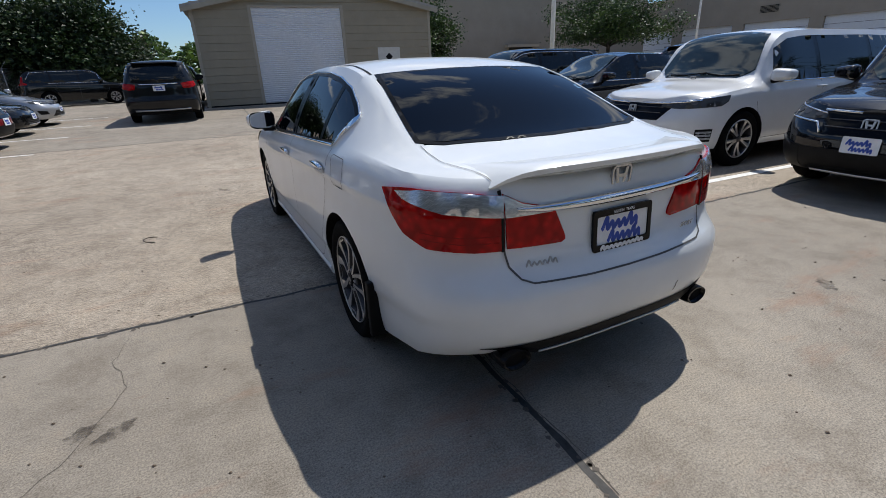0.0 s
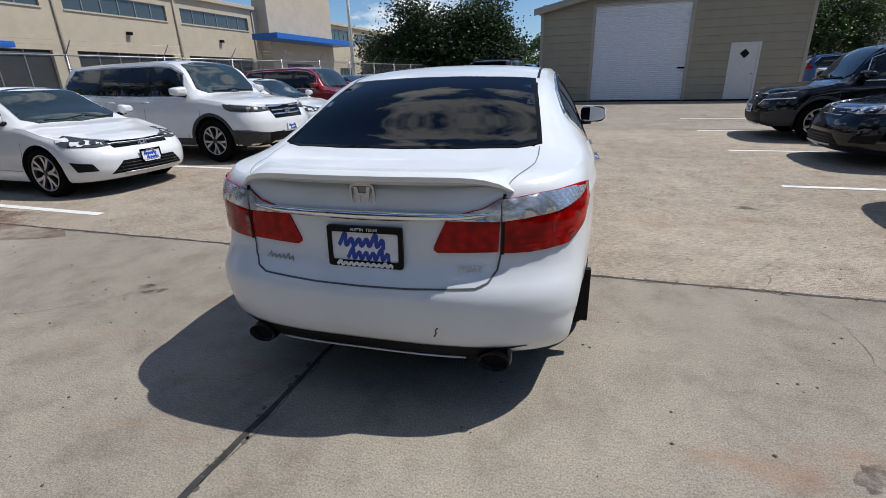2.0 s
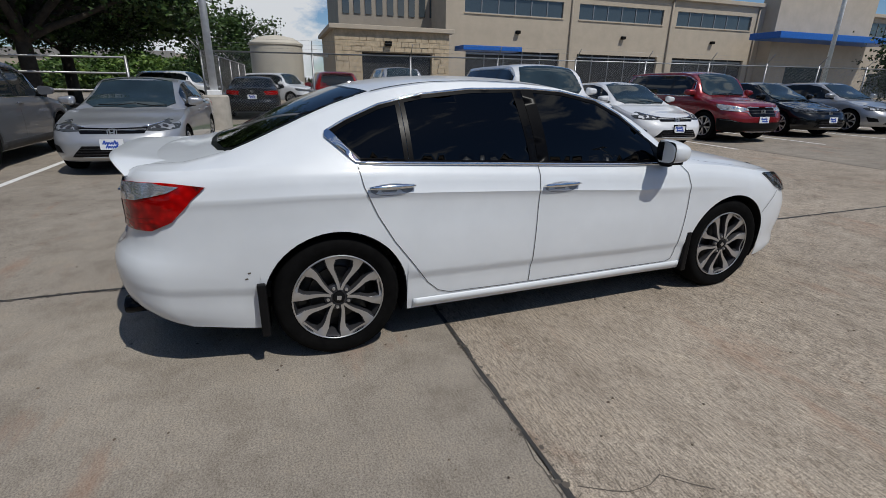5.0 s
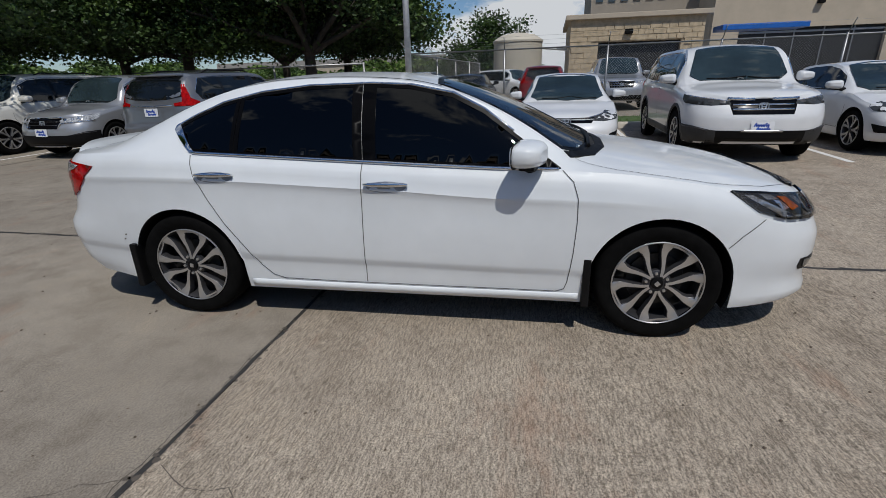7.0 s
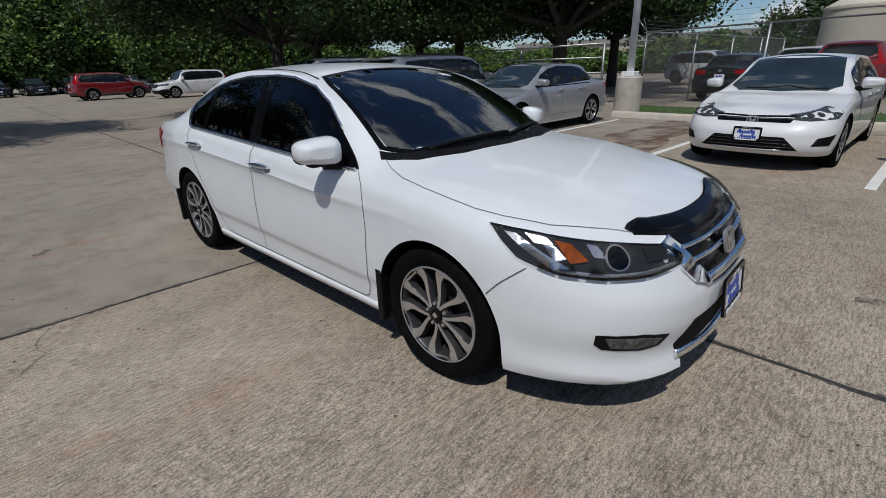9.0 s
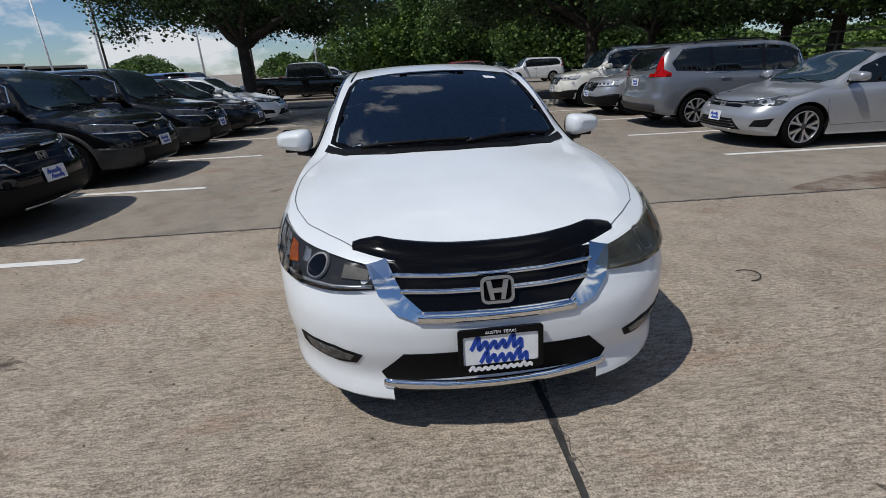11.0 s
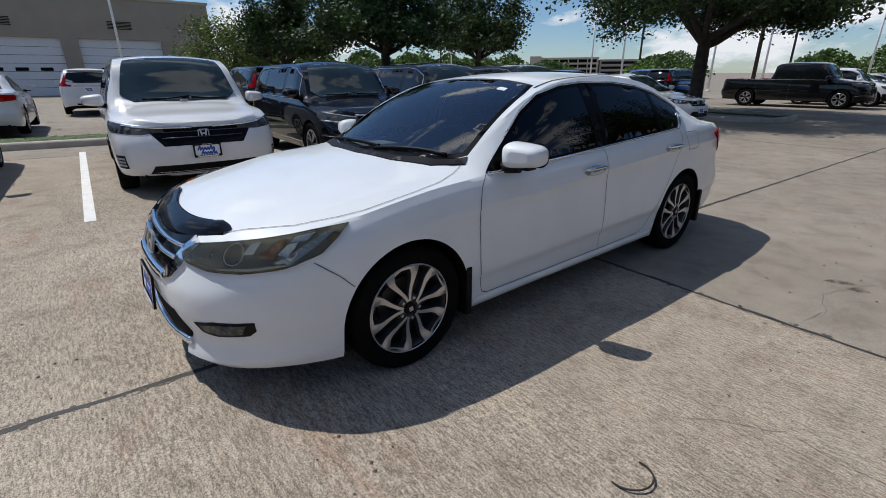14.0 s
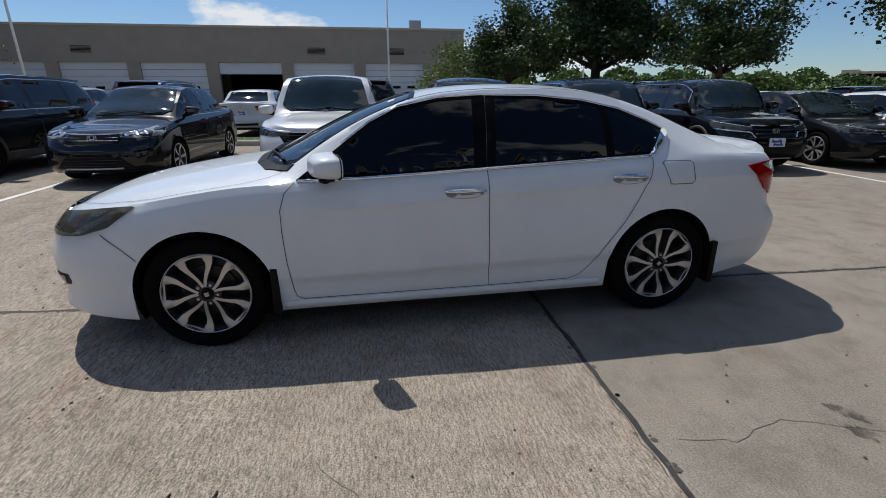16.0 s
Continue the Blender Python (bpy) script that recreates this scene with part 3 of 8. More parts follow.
def rim_bm(R, w):
    """The barrel of the rim."""
    bm = bmesh.new()
    add_lathe(bm, [(R - 0.006, -0.018), (R - 0.013, -0.03), (R - 0.02, -0.09), (R - 0.024, -w + 0.03)], Matrix.Identity(4), 48, 0)
    return bm


def lip_bm(R):
    """The bright outer edge of the rim."""
    bm = bmesh.new()
    add_lathe(bm, [(R + 0.010, -0.020), (R + 0.012, -0.012), (R + 0.006, -0.008), (R - 0.001, -0.011), (R - 0.005, -0.019)], Matrix.Identity(4), 48, 0)
    return bm


def add_wheel(car, x, y, z, r=0.334, w=0.225, style="pair", spokes=5, face=None, body=None, turn=0.0, simple=False):
    """A road wheel: tyre with rim, spokes, hub cap, nuts and brake disc."""
    face, body = face or ALLOY, body or ALLOYDARK
    R = (0.2286 if simple else 0.235) if r < 0.36 else 0.238
    key = (r, w, style, spokes, face.name, body.name, simple)
    side = 0 if x > 0 else 180
    m = pose(x, y, z, 0, 0, side) @ pose(0, 0, 0, turn, 0, 0)
    if key not in WHEELS:
        t = part("wheel", tyre_bm(r, w), RUBBER, car, "black road tyre on an alloy rim", 40)
        d = {"tyre": t.data}
        kids = [("rim", rim_bm(R, w), [body], None), ("rim_lip", lip_bm(R) if simple else lathe([(R + .004, -.022), (R + .0045, -.011), (R + .001, -.009), (R - .003, -.012)], n=48), [face], None)]
        angs = []
        for i in range(spokes):
            a = 2 * math.pi * i / spokes + math.pi / 2
            if style == "pair":
                angs += [(a - 0.12, a - 0.235), (a + 0.12, a + 0.235)]
            elif style == "vee":
                angs += [(a - 0.06, a - 0.26), (a + 0.06, a + 0.26)]
            else:
                angs += [(a, a)]
        w0, w1 = (0.028, 0.050) if style != "single" else (0.04, 0.055)
        if simple:
            bm = bmesh.new()
            for a0, a1 in angs:
                b2 = spoke_bm(0.045, R - 0.008, w0, w1, a0, a1)
                tmp = bpy.data.meshes.new("tmp")
                b2.to_mesh(tmp)
                b2.free()
                bm.from_mesh(tmp)
                bpy.data.meshes.remove(tmp)
            add_lathe(bm, [(0.001, -0.012), (0.03, -0.014), (0.05, -0.024), (0.055, -0.06)], Matrix.Identity(4), 20, 0)
            kids.append(("spokes", bm, [body, face], None))
        else:
            for i in range(spokes):
                a = 2 * math.pi * i / spokes + math.pi / 2
                for q in (-1, 1):
                    kids.append(("spoke", bent_spoke_bm([(.044, a + q * .11, .017), (.08, a + q * .21, .020), (.12, a + q * .30, .023), (.155, a + q * .360, .029), (.185, a + q * .372, .041), (.208, a + q * .345, .056), (R + .001, a + q * .33, .068)]), [body, face], None))
                kids.append(("spoke_crown", bent_spoke_bm([(R - .010, a + k * .055, .022) for k in range(-4, 5)], .03), [body, face], None))
            bm = bmesh.new()
            add_lathe(bm, [(0.075, -0.055), (0.074, -0.03), (0.066, -0.025), (0.04, -0.025), (0.034, -0.024)], Matrix.Identity(4), 30, 0)
            kids.append(("hub", bm, [body], None))
            kids.append(("hub_cap", lathe([(0.001, -0.010), (0.022, -0.011), (0.031, -0.014), (0.034, -0.026)], n=24), [BLACK], None))
            kids.append(("hub_emblem", box(-0.011, -0.012, -0.012, -0.0085, 0.012, 0.012, 0.001), [ALLOY], None))
            for i in range(5):
                a = 2 * math.pi * (i + 0.5) / 5 + math.pi / 2
                c = Matrix.Translation((0, 0.057 * math.cos(a), 0.057 * math.sin(a)))
                kids.append(("lug_nut", lathe([(0.001, -0.014), (0.008, -0.015), (0.010, -0.028)], c, 6), [ALLOY], None))
        kids.append(("brake_disc", lathe([(0.06, -0.085), (0.15, -0.085), (0.152, -0.09), (0.15, -0.105), (0.21, -0.12), (0.212, -0.16), (0.001, -0.17)], n=36), [STEELGREY if not simple else DARK], None))
        d["kids"] = []
        for nm, bm, ms, lb in kids:
            o = part(nm, bm, ms, t, lb or "", 35)
            d["kids"].append((nm, o.data))
        WHEELS[key] = d
        t.matrix_basis = m
        return t
    d = WHEELS[key]
    t = share("wheel", d["tyre"], car, m, "black road tyre on an alloy rim")
    for nm, me in d["kids"]:
        share(nm, me, t)
    return t


WHEELS = {}


def rounded(w, h, r, n=4):
    out = []
    for cx, cz, a0 in ((w / 2 - r, h / 2 - r, 0), (-w / 2 + r, h / 2 - r, 90), (-w / 2 + r, -h / 2 + r, 180), (w / 2 - r, -h / 2 + r, 270)):
        for i in range(n + 1):
            a = radians(a0 + 90 * i / n)
            out.append((cx + r * math.cos(a), cz + r * math.sin(a)))
    return out


def slab_bm(outline, d0, d1, hole=None):
    """A flat outline in x and z, thick from y = -d0 to -d1 (faces -y)."""
    bm = bmesh.new()
    if hole:
        n = len(outline)
        rings = [[bm.verts.new((x, -d, z)) for x, z in o] for o in (outline, hole) for d in (d0, d1)]
        a0, a1, b0, b1 = rings
        for i in range(n):
            j = (i + 1) % n
            for q in ((a0[i], a0[j], a1[j], a1[i]), (b0[j], b0[i], b1[i], b1[j]), (a1[i], a1[j], b1[j], b1[i]), (a0[j], a0[i], b0[i], b0[j])):
                bm.faces.new(q)
    else:
        a = [bm.verts.new((x, -d0, z)) for x, z in outline]
        b = [bm.verts.new((x, -d1, z)) for x, z in outline]
        bm.faces.new(a)
        bm.faces.new(b[::-1])
        for i in range(len(a)):
            j = (i + 1) % len(a)
            bm.faces.new((a[i], b[i], b[j], a[j]))
    bmesh.ops.recalc_face_normals(bm, faces=bm.faces)
    return bm


def words_bm(x0, x1, z0, z1, n, depth0, depth1, seed, weight=.25):
    """A slanted wavy stroke, the size and colour of a word, with a few taller loops."""
    rng = random.Random(seed)
    h = z1 - z0
    tall = [1.0 if i in (0, n - 2) else rng.uniform(.56, .66) for i in range(n)]
    pts = []
    for k in range(n * 14 + 1):
        u = k / 14
        i = min(n - 1, int(u))
        low = -.24 * h if i == n - 1 and n < 8 and u - i > .5 else 0
        z = z0 + (h * tall[i] - low) * (.5 - .5 * math.cos(2 * math.pi * u)) + low
        pts.append((x0 + (x1 - x0) * u / n + .26 * (z - z0), z))
    bm = bmesh.new()
    rows = []
    for k, (x, z) in enumerate(pts):
        (xa, za), (xb, zb_) = pts[max(0, k - 1)], pts[min(len(pts) - 1, k + 1)]
        L = math.hypot(xb - xa, zb_ - za) or 1
        t = (x1 - x0) / n * weight
        nx, nz = -(zb_ - za) / L * t, (xb - xa) / L * t
        rows.append([bm.verts.new(v) for v in ((x + nx, -depth0, z + nz), (x + nx, -depth1, z + nz), (x - nx, -depth1, z - nz), (x - nx, -depth0, z - nz))])
    for a, b in zip(rows, rows[1:]):
        for k in range(3):
            bm.faces.new((a[k], a[k + 1], b[k + 1], b[k]))
    bmesh.ops.recalc_face_normals(bm, faces=bm.faces)
    return bm


PLATES = {}


def add_plate(car, m, frame_dark=True):
    """A dealer plate: white card with blue shapes in a frame."""
    key = frame_dark
    if key not in PLATES:
        p = part("dealer_plate", slab_bm(rounded(0.305, 0.150, 0.012), -0.004, 0.002), PLATE_W, car, "white dealer plate with blue lettering shapes")
        kids = [("plate_motif", words_bm(-0.115, 0.085, 0.002, 0.052, 6, 0.0015, 0.0030, 4), PLATE_B), ("plate_motif", words_bm(-0.080, 0.105, -0.052, -0.008, 6, 0.0015, 0.0030, 6), PLATE_B)]
        if frame_dark:
            kids.append(("plate_frame", slab_bm(rounded(0.325, 0.172, 0.012), -0.004, 0.008, rounded(0.287, 0.118, 0.008)), GLOSSBLACK))
            kids.append(("frame_motif", words_bm(-0.125, 0.12, -0.079, -0.064, 10, 0.007, 0.0092, 7), PLATE_W))
        ks = [(n, part(n, b, mt, p).data) for n, b, mt in kids]
        if frame_dark:
            cu = bpy.data.curves.new("frame_words", "FONT")
            cu.body, cu.size, cu.extrude, cu.align_x = "AUSTIN  TEXAS", 0.017, 0.0004, "CENTER"
            tmp = bpy.data.objects.new("words", cu)
            scene.collection.objects.link(tmp)
            me = bpy.data.meshes.new_from_object(tmp.evaluated_get(bpy.context.evaluated_depsgraph_get()))
            bpy.data.objects.remove(tmp)
            me.transform(Matrix.Translation((0, -0.0086, 0.0655)) @ pose(0, 0, 0, 90, 0, 0))
            me.materials.append(PLATE_W)
            share("frame_words", me, p)
            ks.append(("frame_words", me))
        PLATES[key] = (p.data, ks)
        p.matrix_basis = m
        return p
    me, ks = PLATES[key]
    p = share("dealer_plate", me, car, m, "white dealer plate with blue lettering shapes")
    for n, k in ks:
        share(n, k, p)
    return p


def emblem(car, m, size=0.11, mat=None, field=None):
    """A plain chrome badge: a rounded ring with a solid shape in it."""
    w, h = size, size * 0.82
    o, i = rounded(w, h, w * 0.2), rounded(w * 0.84, h * 0.80, w * 0.14)
    e = part("emblem", slab_bm(o, -0.004, 0.008, i), mat or ALLOY, car, "chrome maker's badge")
    e.matrix_basis = m
    q = [(w * a, h * c) for a, c in ((-.34, .36), (-.19, .36), (-.145, .06), (.145, .06), (.19, .36), (.34, .36), (.22, -.36), (.09, -.36), (.13, -.10), (-.13, -.10), (-.09, -.36), (-.22, -.36))]
    part("emblem_shape", slab_bm(q, -0.003, 0.007), mat or ALLOY, e)
    if field:
        part("emblem_field", slab_bm(rounded(w * .95, h * .95, w * .17), -0.005, -0.001), field, e)
    return e


def mirror_bm(s=1.0):
    """A door-mirror housing, right side; its glass faces -y."""
    bm = bmesh.new()
    rings = []
    for t, sx, sz in ((0.0, 0.95, 0.95), (0.22, 1.0, 1.0), (0.5, 0.99, 0.97), (0.75, 0.92, 0.87), (0.92, 0.74, 0.66), (1.0, 0.48, 0.40)):
        ring = []
        for k in range(20):
            a = 2 * math.pi * k / 20
            cx = math.copysign(abs(math.cos(a)) ** 0.5, math.cos(a)) * 0.112 * sx
            cz = math.copysign(abs(math.sin(a)) ** 0.55, math.sin(a)) * 0.066 * sz
            cz *= 1.0 - 0.18 * (cx / 0.112)
            ring.append(bm.verts.new((cx * s + 0.01 * t, (0.0 + 0.135 * t - 0.04 * (cx / 0.112) * 0.6) * s, cz * s)))
        rings.append(ring)
    for a, b in zip(rings, rings[1:]):
        for k in range(20):
            bm.faces.new((a[k], a[(k + 1) % 20], b[(k + 1) % 20], b[k])).smooth = True
    bm.faces.new(rings[-1])
    bm.faces.new(rings[0][::-1])
    bmesh.ops.recalc_face_normals(bm, faces=bm.faces)
    return bm


def flip_x(bm):
    for v in bm.verts:
        v.co.x *= -1
    bmesh.ops.reverse_faces(bm, faces=bm.faces)
    return bm


def arch_liner(shell, yw, R, zw, sgn, deep=0.30):
    bm = bmesh.new()
    rows = []
    n = 22
    for i in range(n + 1):
        a = math.pi * (-0.12 + 1.24 * i / n)
        y, z = yw + R * math.cos(a), zw + R * math.sin(a)
        zt = shell.zsh(y)
        x = shell.half(y, max(0.0, min(1, (z - 0.2) / (zt - 0.2)))) - 0.004
        rows.append([bm.verts.new((sgn * v, y, z)) for v in (x, x - 0.05, x - deep)])
    for p, q in zip(rows, rows[1:]):
        for k in range(2):
            bm.faces.new((p[k], p[k + 1], q[k + 1], q[k])).smooth = True
    bm.faces.new([r[2] for r in rows])
    return bm


# ---- the white sedan that the walk circles ----
SEDAN = dict(
    zb=[(-2.5, 0.325), (-2.3, 0.30), (-2.0, 0.235), (-1.7, 0.205), (0, 0.20), (1.7, 0.20), (2.05, 0.215), (2.3, 0.20)],
    zsh=[(-2.42, 0.985), (-2.25, 1.005), (-2.0, 1.022), (-1.6, 1.033), (-1.2, 1.022), (-0.5, 0.988), (0, 0.965), (0.5, 0.944), (0.9, 0.934), (1.15, 0.922),
         (1.4, 0.893), (1.65, 0.853), (1.85, 0.822), (2.05, 0.79), (2.22, 0.762)],
    zc=[(-2.45, 1.005), (-2.3, 1.026), (-2.1, 1.046), (-1.97, 1.060), (-1.8, 1.13), (-1.6, 1.232), (-1.4, 1.318), (-1.2, 1.382), (-1.0, 1.424), (-0.75, 1.45), (-0.5, 1.458),
        (-0.25, 1.452), (0.0, 1.43), (0.12, 1.41), (0.3, 1.36), (0.55, 1.268), (0.8, 1.155), (1.0, 1.055), (1.1, 1.004), (1.2, 0.985), (1.45, 0.952), (1.75, 0.908), (2.0, 0.856),
        (2.15, 0.80), (2.24, 0.765)],
    xr=[(-2.4, 0.62), (-2.1, 0.66), (-1.95, 0.675), (-1.7, 0.665), (-1.4, 0.64), (-1.1, 0.62), (-0.6, 0.61), (-0.2, 0.615), (0.05, 0.632), (0.3, 0.66), (0.6, 0.695), (0.85, 0.72),
        (1.0, 0.74), (1.3, 0.75), (1.7, 0.70), (2.2, 0.55)],
    zr=[(-2.42, 0.992), (-2.2, 1.022), (-1.97, 1.042), (-1.8, 1.098), (-1.6, 1.178), (-1.4, 1.262), (-1.2, 1.333), (-1.0, 1.382), (-0.75, 1.412), (-0.5, 1.42), (-0.25, 1.414), (0.0, 1.394),
        (0.15, 1.366), (0.3, 1.322), (0.5, 1.238), (0.7, 1.128), (0.85, 1.032), (0.95, 0.972), (1.1, 0.95), (1.4, 0.925), (1.75, 0.872), (2.0, 0.825), (2.2, 0.768)],
    prof=[(0, 0.952), (0.06, 0.964), (0.14, 0.972), (0.20, 0.975), (0.225, 0.980), (0.25, 0.992), (0.275, 0.995), (0.4, 0.999), (0.5, 0.999), (0.62, 0.994), (0.70, 0.9935), (0.735, 0.996), (0.757, 1.003), (0.775, 0.999), (0.85, 0.986), (0.905, 0.979), (0.94, 0.966), (1.0, 0.938)],
    crease=[(-2.3, 0.82), (-1.0, 0.835), (-0.1, 0.828), (0.55, 0.805), (1.1, 0.80), (2.2, 0.80)],
    fade=[(-2.3, 0.5), (-1.7, 0.9), (-1.2, 1.0), (0.5, 1.0), (1.2, 0.35), (1.6, 0.0), (2.3, 0.0)],
    calm=[(0, 0.966), (0.08, 0.975), (0.25, 0.985), (0.5, 0.998), (0.7, 1.0), (0.8, 0.995), (0.9, 0.98), (1.0, 0.938)],
    levels=[0, .05, .10, .15, .20, .225, .25, .275, .32, .37, .42, .47, .52, .57, .62, .66, .70, .735, .757, .775, .81, .85, .905, .94, .97, 1.0],
    wid=[(-2.4, 0.81), (-2.1, 0.842), (-1.8, 0.890), (-1.5, 0.916), (-1.2, 0.92), (0, 0.918), (0.9, 0.918), (1.4, 0.920), (1.8, 0.912), (2.2, 0.90)],
    yf=[(0, 2.335), (0.04, 2.362), (0.08, 2.366), (0.14, 2.348), (0.22, 2.342), (0.45, 2.365), (0.6, 2.362), (0.75, 2.33), (0.9, 2.285), (1.0, 2.23)],
    yr=[(0, -2.40), (0.1, -2.455), (0.25, -2.472), (0.36, -2.472), (0.42, -2.458), (0.47, -2.425), (0.53, -2.395), (0.65, -2.38), (0.8, -2.378), (0.9, -2.368), (0.96, -2.355), (1, -2.335)],
    Lf=0.86, nf=2.9, Lr=0.60, nr=3.3, lim=(1.86, -1.86), zw=0.334, arch=[(1.388, 0.372), (-1.388, 0.372)], na=11, nb=14, bulge=0.06,
)


FOGLENS = lens("fog_lens", (0.10, 0.10, 0.095), 0.15, 50)


def build_sedan():
    car = thing("white_sedan", "pearl white four-door sedan with tinted windows parked in the lane", "car")
    sh = Shell(SEDAN, 1.7)
    # window outlines of the right side, as (x free, y, z)
    def yz(o):
        return [(0, a, b) for a, b in o]
    front_cell = [(0.85, 0.946), (0.72, 1.035), (0.60, 1.12), (0.44, 1.235), (0.27, 1.318), (0.03, 1.366), (-0.19, 1.379), (-0.245, 1.380), (-0.215, 0.986), (0.1, 0.972), (0.5, 0.955)]
    front_glass = [(0.665, 0.965), (0.655, 1.06), (0.59, 1.108), (0.435, 1.218), (0.265, 1.300), (0.03, 1.348), (-0.165, 1.361), (-0.142, 0.998), (0.1, 0.986), (0.4, 0.974)]
    rear_cell = [(-0.249, 1.380), (-0.57, 1.374), (-0.86, 1.345), (-0.985, 1.322), (-0.985, 1.024), (-0.6, 1.006), (-0.219, 0.987)]
    rear_glass = [(-0.305, 1.363), (-0.57, 1.357), (-0.86, 1.328), (-0.962, 1.308), (-0.962, 1.035), (-0.6, 1.018), (-0.27, 1.003)]
    quart_cell = [(-0.989, 1.321), (-1.10, 1.293), (-1.28, 1.222), (-1.37, 1.176), (-1.385, 1.158), (-1.37, 1.135), (-1.245, 1.037), (-0.989, 1.025)]
    quart_glass = [(-1.012, 1.297), (-1.105, 1.274), (-1.275, 1.205), (-1.352, 1.164), (-1.238, 1.052), (-1.012, 1.040)]
    ws_out = [(0.715, 0.86), (0.60, 0.985), (0.36, 1.075), (0, 1.105), (-0.36, 1.075), (-0.60, 0.985), (-0.715, 0.86), (-0.66, 0.58), (-0.605, 0.30), (-0.555, 0.165), (-0.3, 0.125), (0, 0.112), (0.3, 0.125),
              (0.555, 0.165), (0.605, 0.30), (0.66, 0.58)]
    ws_in = [(0.655, 0.86), (0.56, 0.94), (0.34, 1.02), (0, 1.047), (-0.34, 1.02), (-0.56, 0.94), (-0.655, 0.86), (-0.605, 0.58), (-0.555, 0.34), (-0.51, 0.225), (-0.3, 0.185), (0, 0.172), (0.3, 0.185), (0.51, 0.225),
             (0.555, 0.34), (0.605, 0.58)]
    rg_out = [(0.56, -1.13), (0.3, -1.185), (0, -1.20), (-0.3, -1.185), (-0.56, -1.13), (-0.60, -1.4), (-0.64, -1.7), (-0.655, -1.83), (-0.55, -1.895), (-0.3, -1.94), (0, -1.955), (0.3, -1.94), (0.55, -1.895), (0.655, -1.83), (0.64, -1.7), (0.60, -1.4)]
    rg_in = [(0.515, -1.185), (0.3, -1.235), (0, -1.25), (-0.3, -1.235), (-0.515, -1.185), (-0.55, -1.4), (-0.59, -1.7), (-0.60, -1.795), (-0.52, -1.835), (-0.3, -1.875), (0, -1.89), (0.3, -1.875), (0.52, -1.835), (0.60, -1.795), (0.59, -1.7), (0.55, -1.4)]

    def widen(inner, outer, t):
        return [(a[0] + (b[0] - a[0]) * t, a[1] + (b[1] - a[1]) * t) for a, b in zip(inner, outer)]
    ws_in, rg_in = widen(ws_in, ws_out, 0.45), widen(rg_in, rg_out, 0.55)

    def near(pt, poly, d):
        if inside(pt, poly):
            return True
        for (x1, y1), (x2, y2) in zip(poly, poly[1:] + poly[:1]):
            L2 = (x2 - x1) ** 2 + (y2 - y1) ** 2
            t = max(0, min(1, ((pt[0] - x1) * (x2 - x1) + (pt[1] - y1) * (y2 - y1)) / L2))
            if math.hypot(pt[0] - x1 - t * (x2 - x1), pt[1] - y1 - t * (y2 - y1)) < d:
                return True
        return False

    def hole(c):
        if c.z > 0.955 and abs(c.x) > 0.55:
            if any(near((c.y, c.z), g, 0.012) for g in (front_glass, rear_glass, quart_glass)):
                return True
        return c.z > 0.96 and (near((c.x, c.y), ws_in, 0.010) or near((c.x, c.y), rg_in, 0.010))

    def mouth(c):
        return c.y > 2.05 and c.z < 0.278 and abs(c.x) < 0.435

    part("body", sh.mesh(lambda c: hole(c) or mouth(c)), WHITE, car, "pearl white painted body shell", 38)
    bm = sh.mesh(lambda c: hole(c) or c.z < 0.30)
    bmesh.ops.recalc_face_normals(bm, faces=bm.faces)
    for v in bm.verts:
        v.co -= v.normal * 0.014
    part("cabin_lining", bm, CABIN, car, "dark cabin lining")
    for sgn, mode in ((1, "x+"), (-1, "x-")):
        for nm, cell, gl, gm in (("front_door_glass", front_cell, front_glass, GLASS_TINT), ("rear_door_glass", rear_cell, rear_glass, GLASS_REAR), ("quarter_glass", quart_cell, quart_glass, GLASS_REAR)):
            g = part(nm, patch(sh, yz(gl), mode, 0.006, 0.010, 0.04, fair=True), gm, car, "dark tinted side glass")
            part("window_surround", patch(sh, yz(cell), mode, 0.008, 0.020, 0.09, hole=yz(gl)), FRIT, g)
        part("beltline_trim", ribbon(sh, yz([(0.84, 0.942), (0.5, 0.950), (0.1, 0.967), (-0.6, 1.001), (-0.989, 1.020), (-1.245, 1.032)]), mode, 0.017, 0.007, 0.006), CHROME, car, "chrome beltline trim")
        part("window_trim", ribbon(sh, yz([(-1.24, 1.034), (-1.30, 1.085), (-1.365, 1.138), (-1.388, 1.163), (-1.37, 1.182), (-1.28, 1.228), (-1.1, 1.299), (-0.86, 1.351), (-0.57, 1.380), (-0.2, 1.385), (0.03, 1.372), (0.27, 1.324),
                                         (0.44, 1.241), (0.60, 1.127)]), mode, 0.013, 0.007, 0.005), CHROME, car, "chrome window trim")
        part("corner_trim", patch(sh, yz([(-1.238, 1.034), (-1.262, 1.034), (-1.395, 1.150), (-1.392, 1.172), (-1.375, 1.183), (-1.352, 1.165)]), mode, 0.012, 0.014, 0.06), CHROME, car, "bright corner trim of the quarter window")
        part("roof_moulding", ribbon(sh, [(sgn * 0.595, 0.2, 0), (sgn * 0.575, 0.0, 0), (sgn * 0.565, -0.4, 0), (sgn * 0.565, -0.8, 0), (sgn * 0.575, -1.12, 0)], "z", 0.014, 0.0015), BLACK, car)
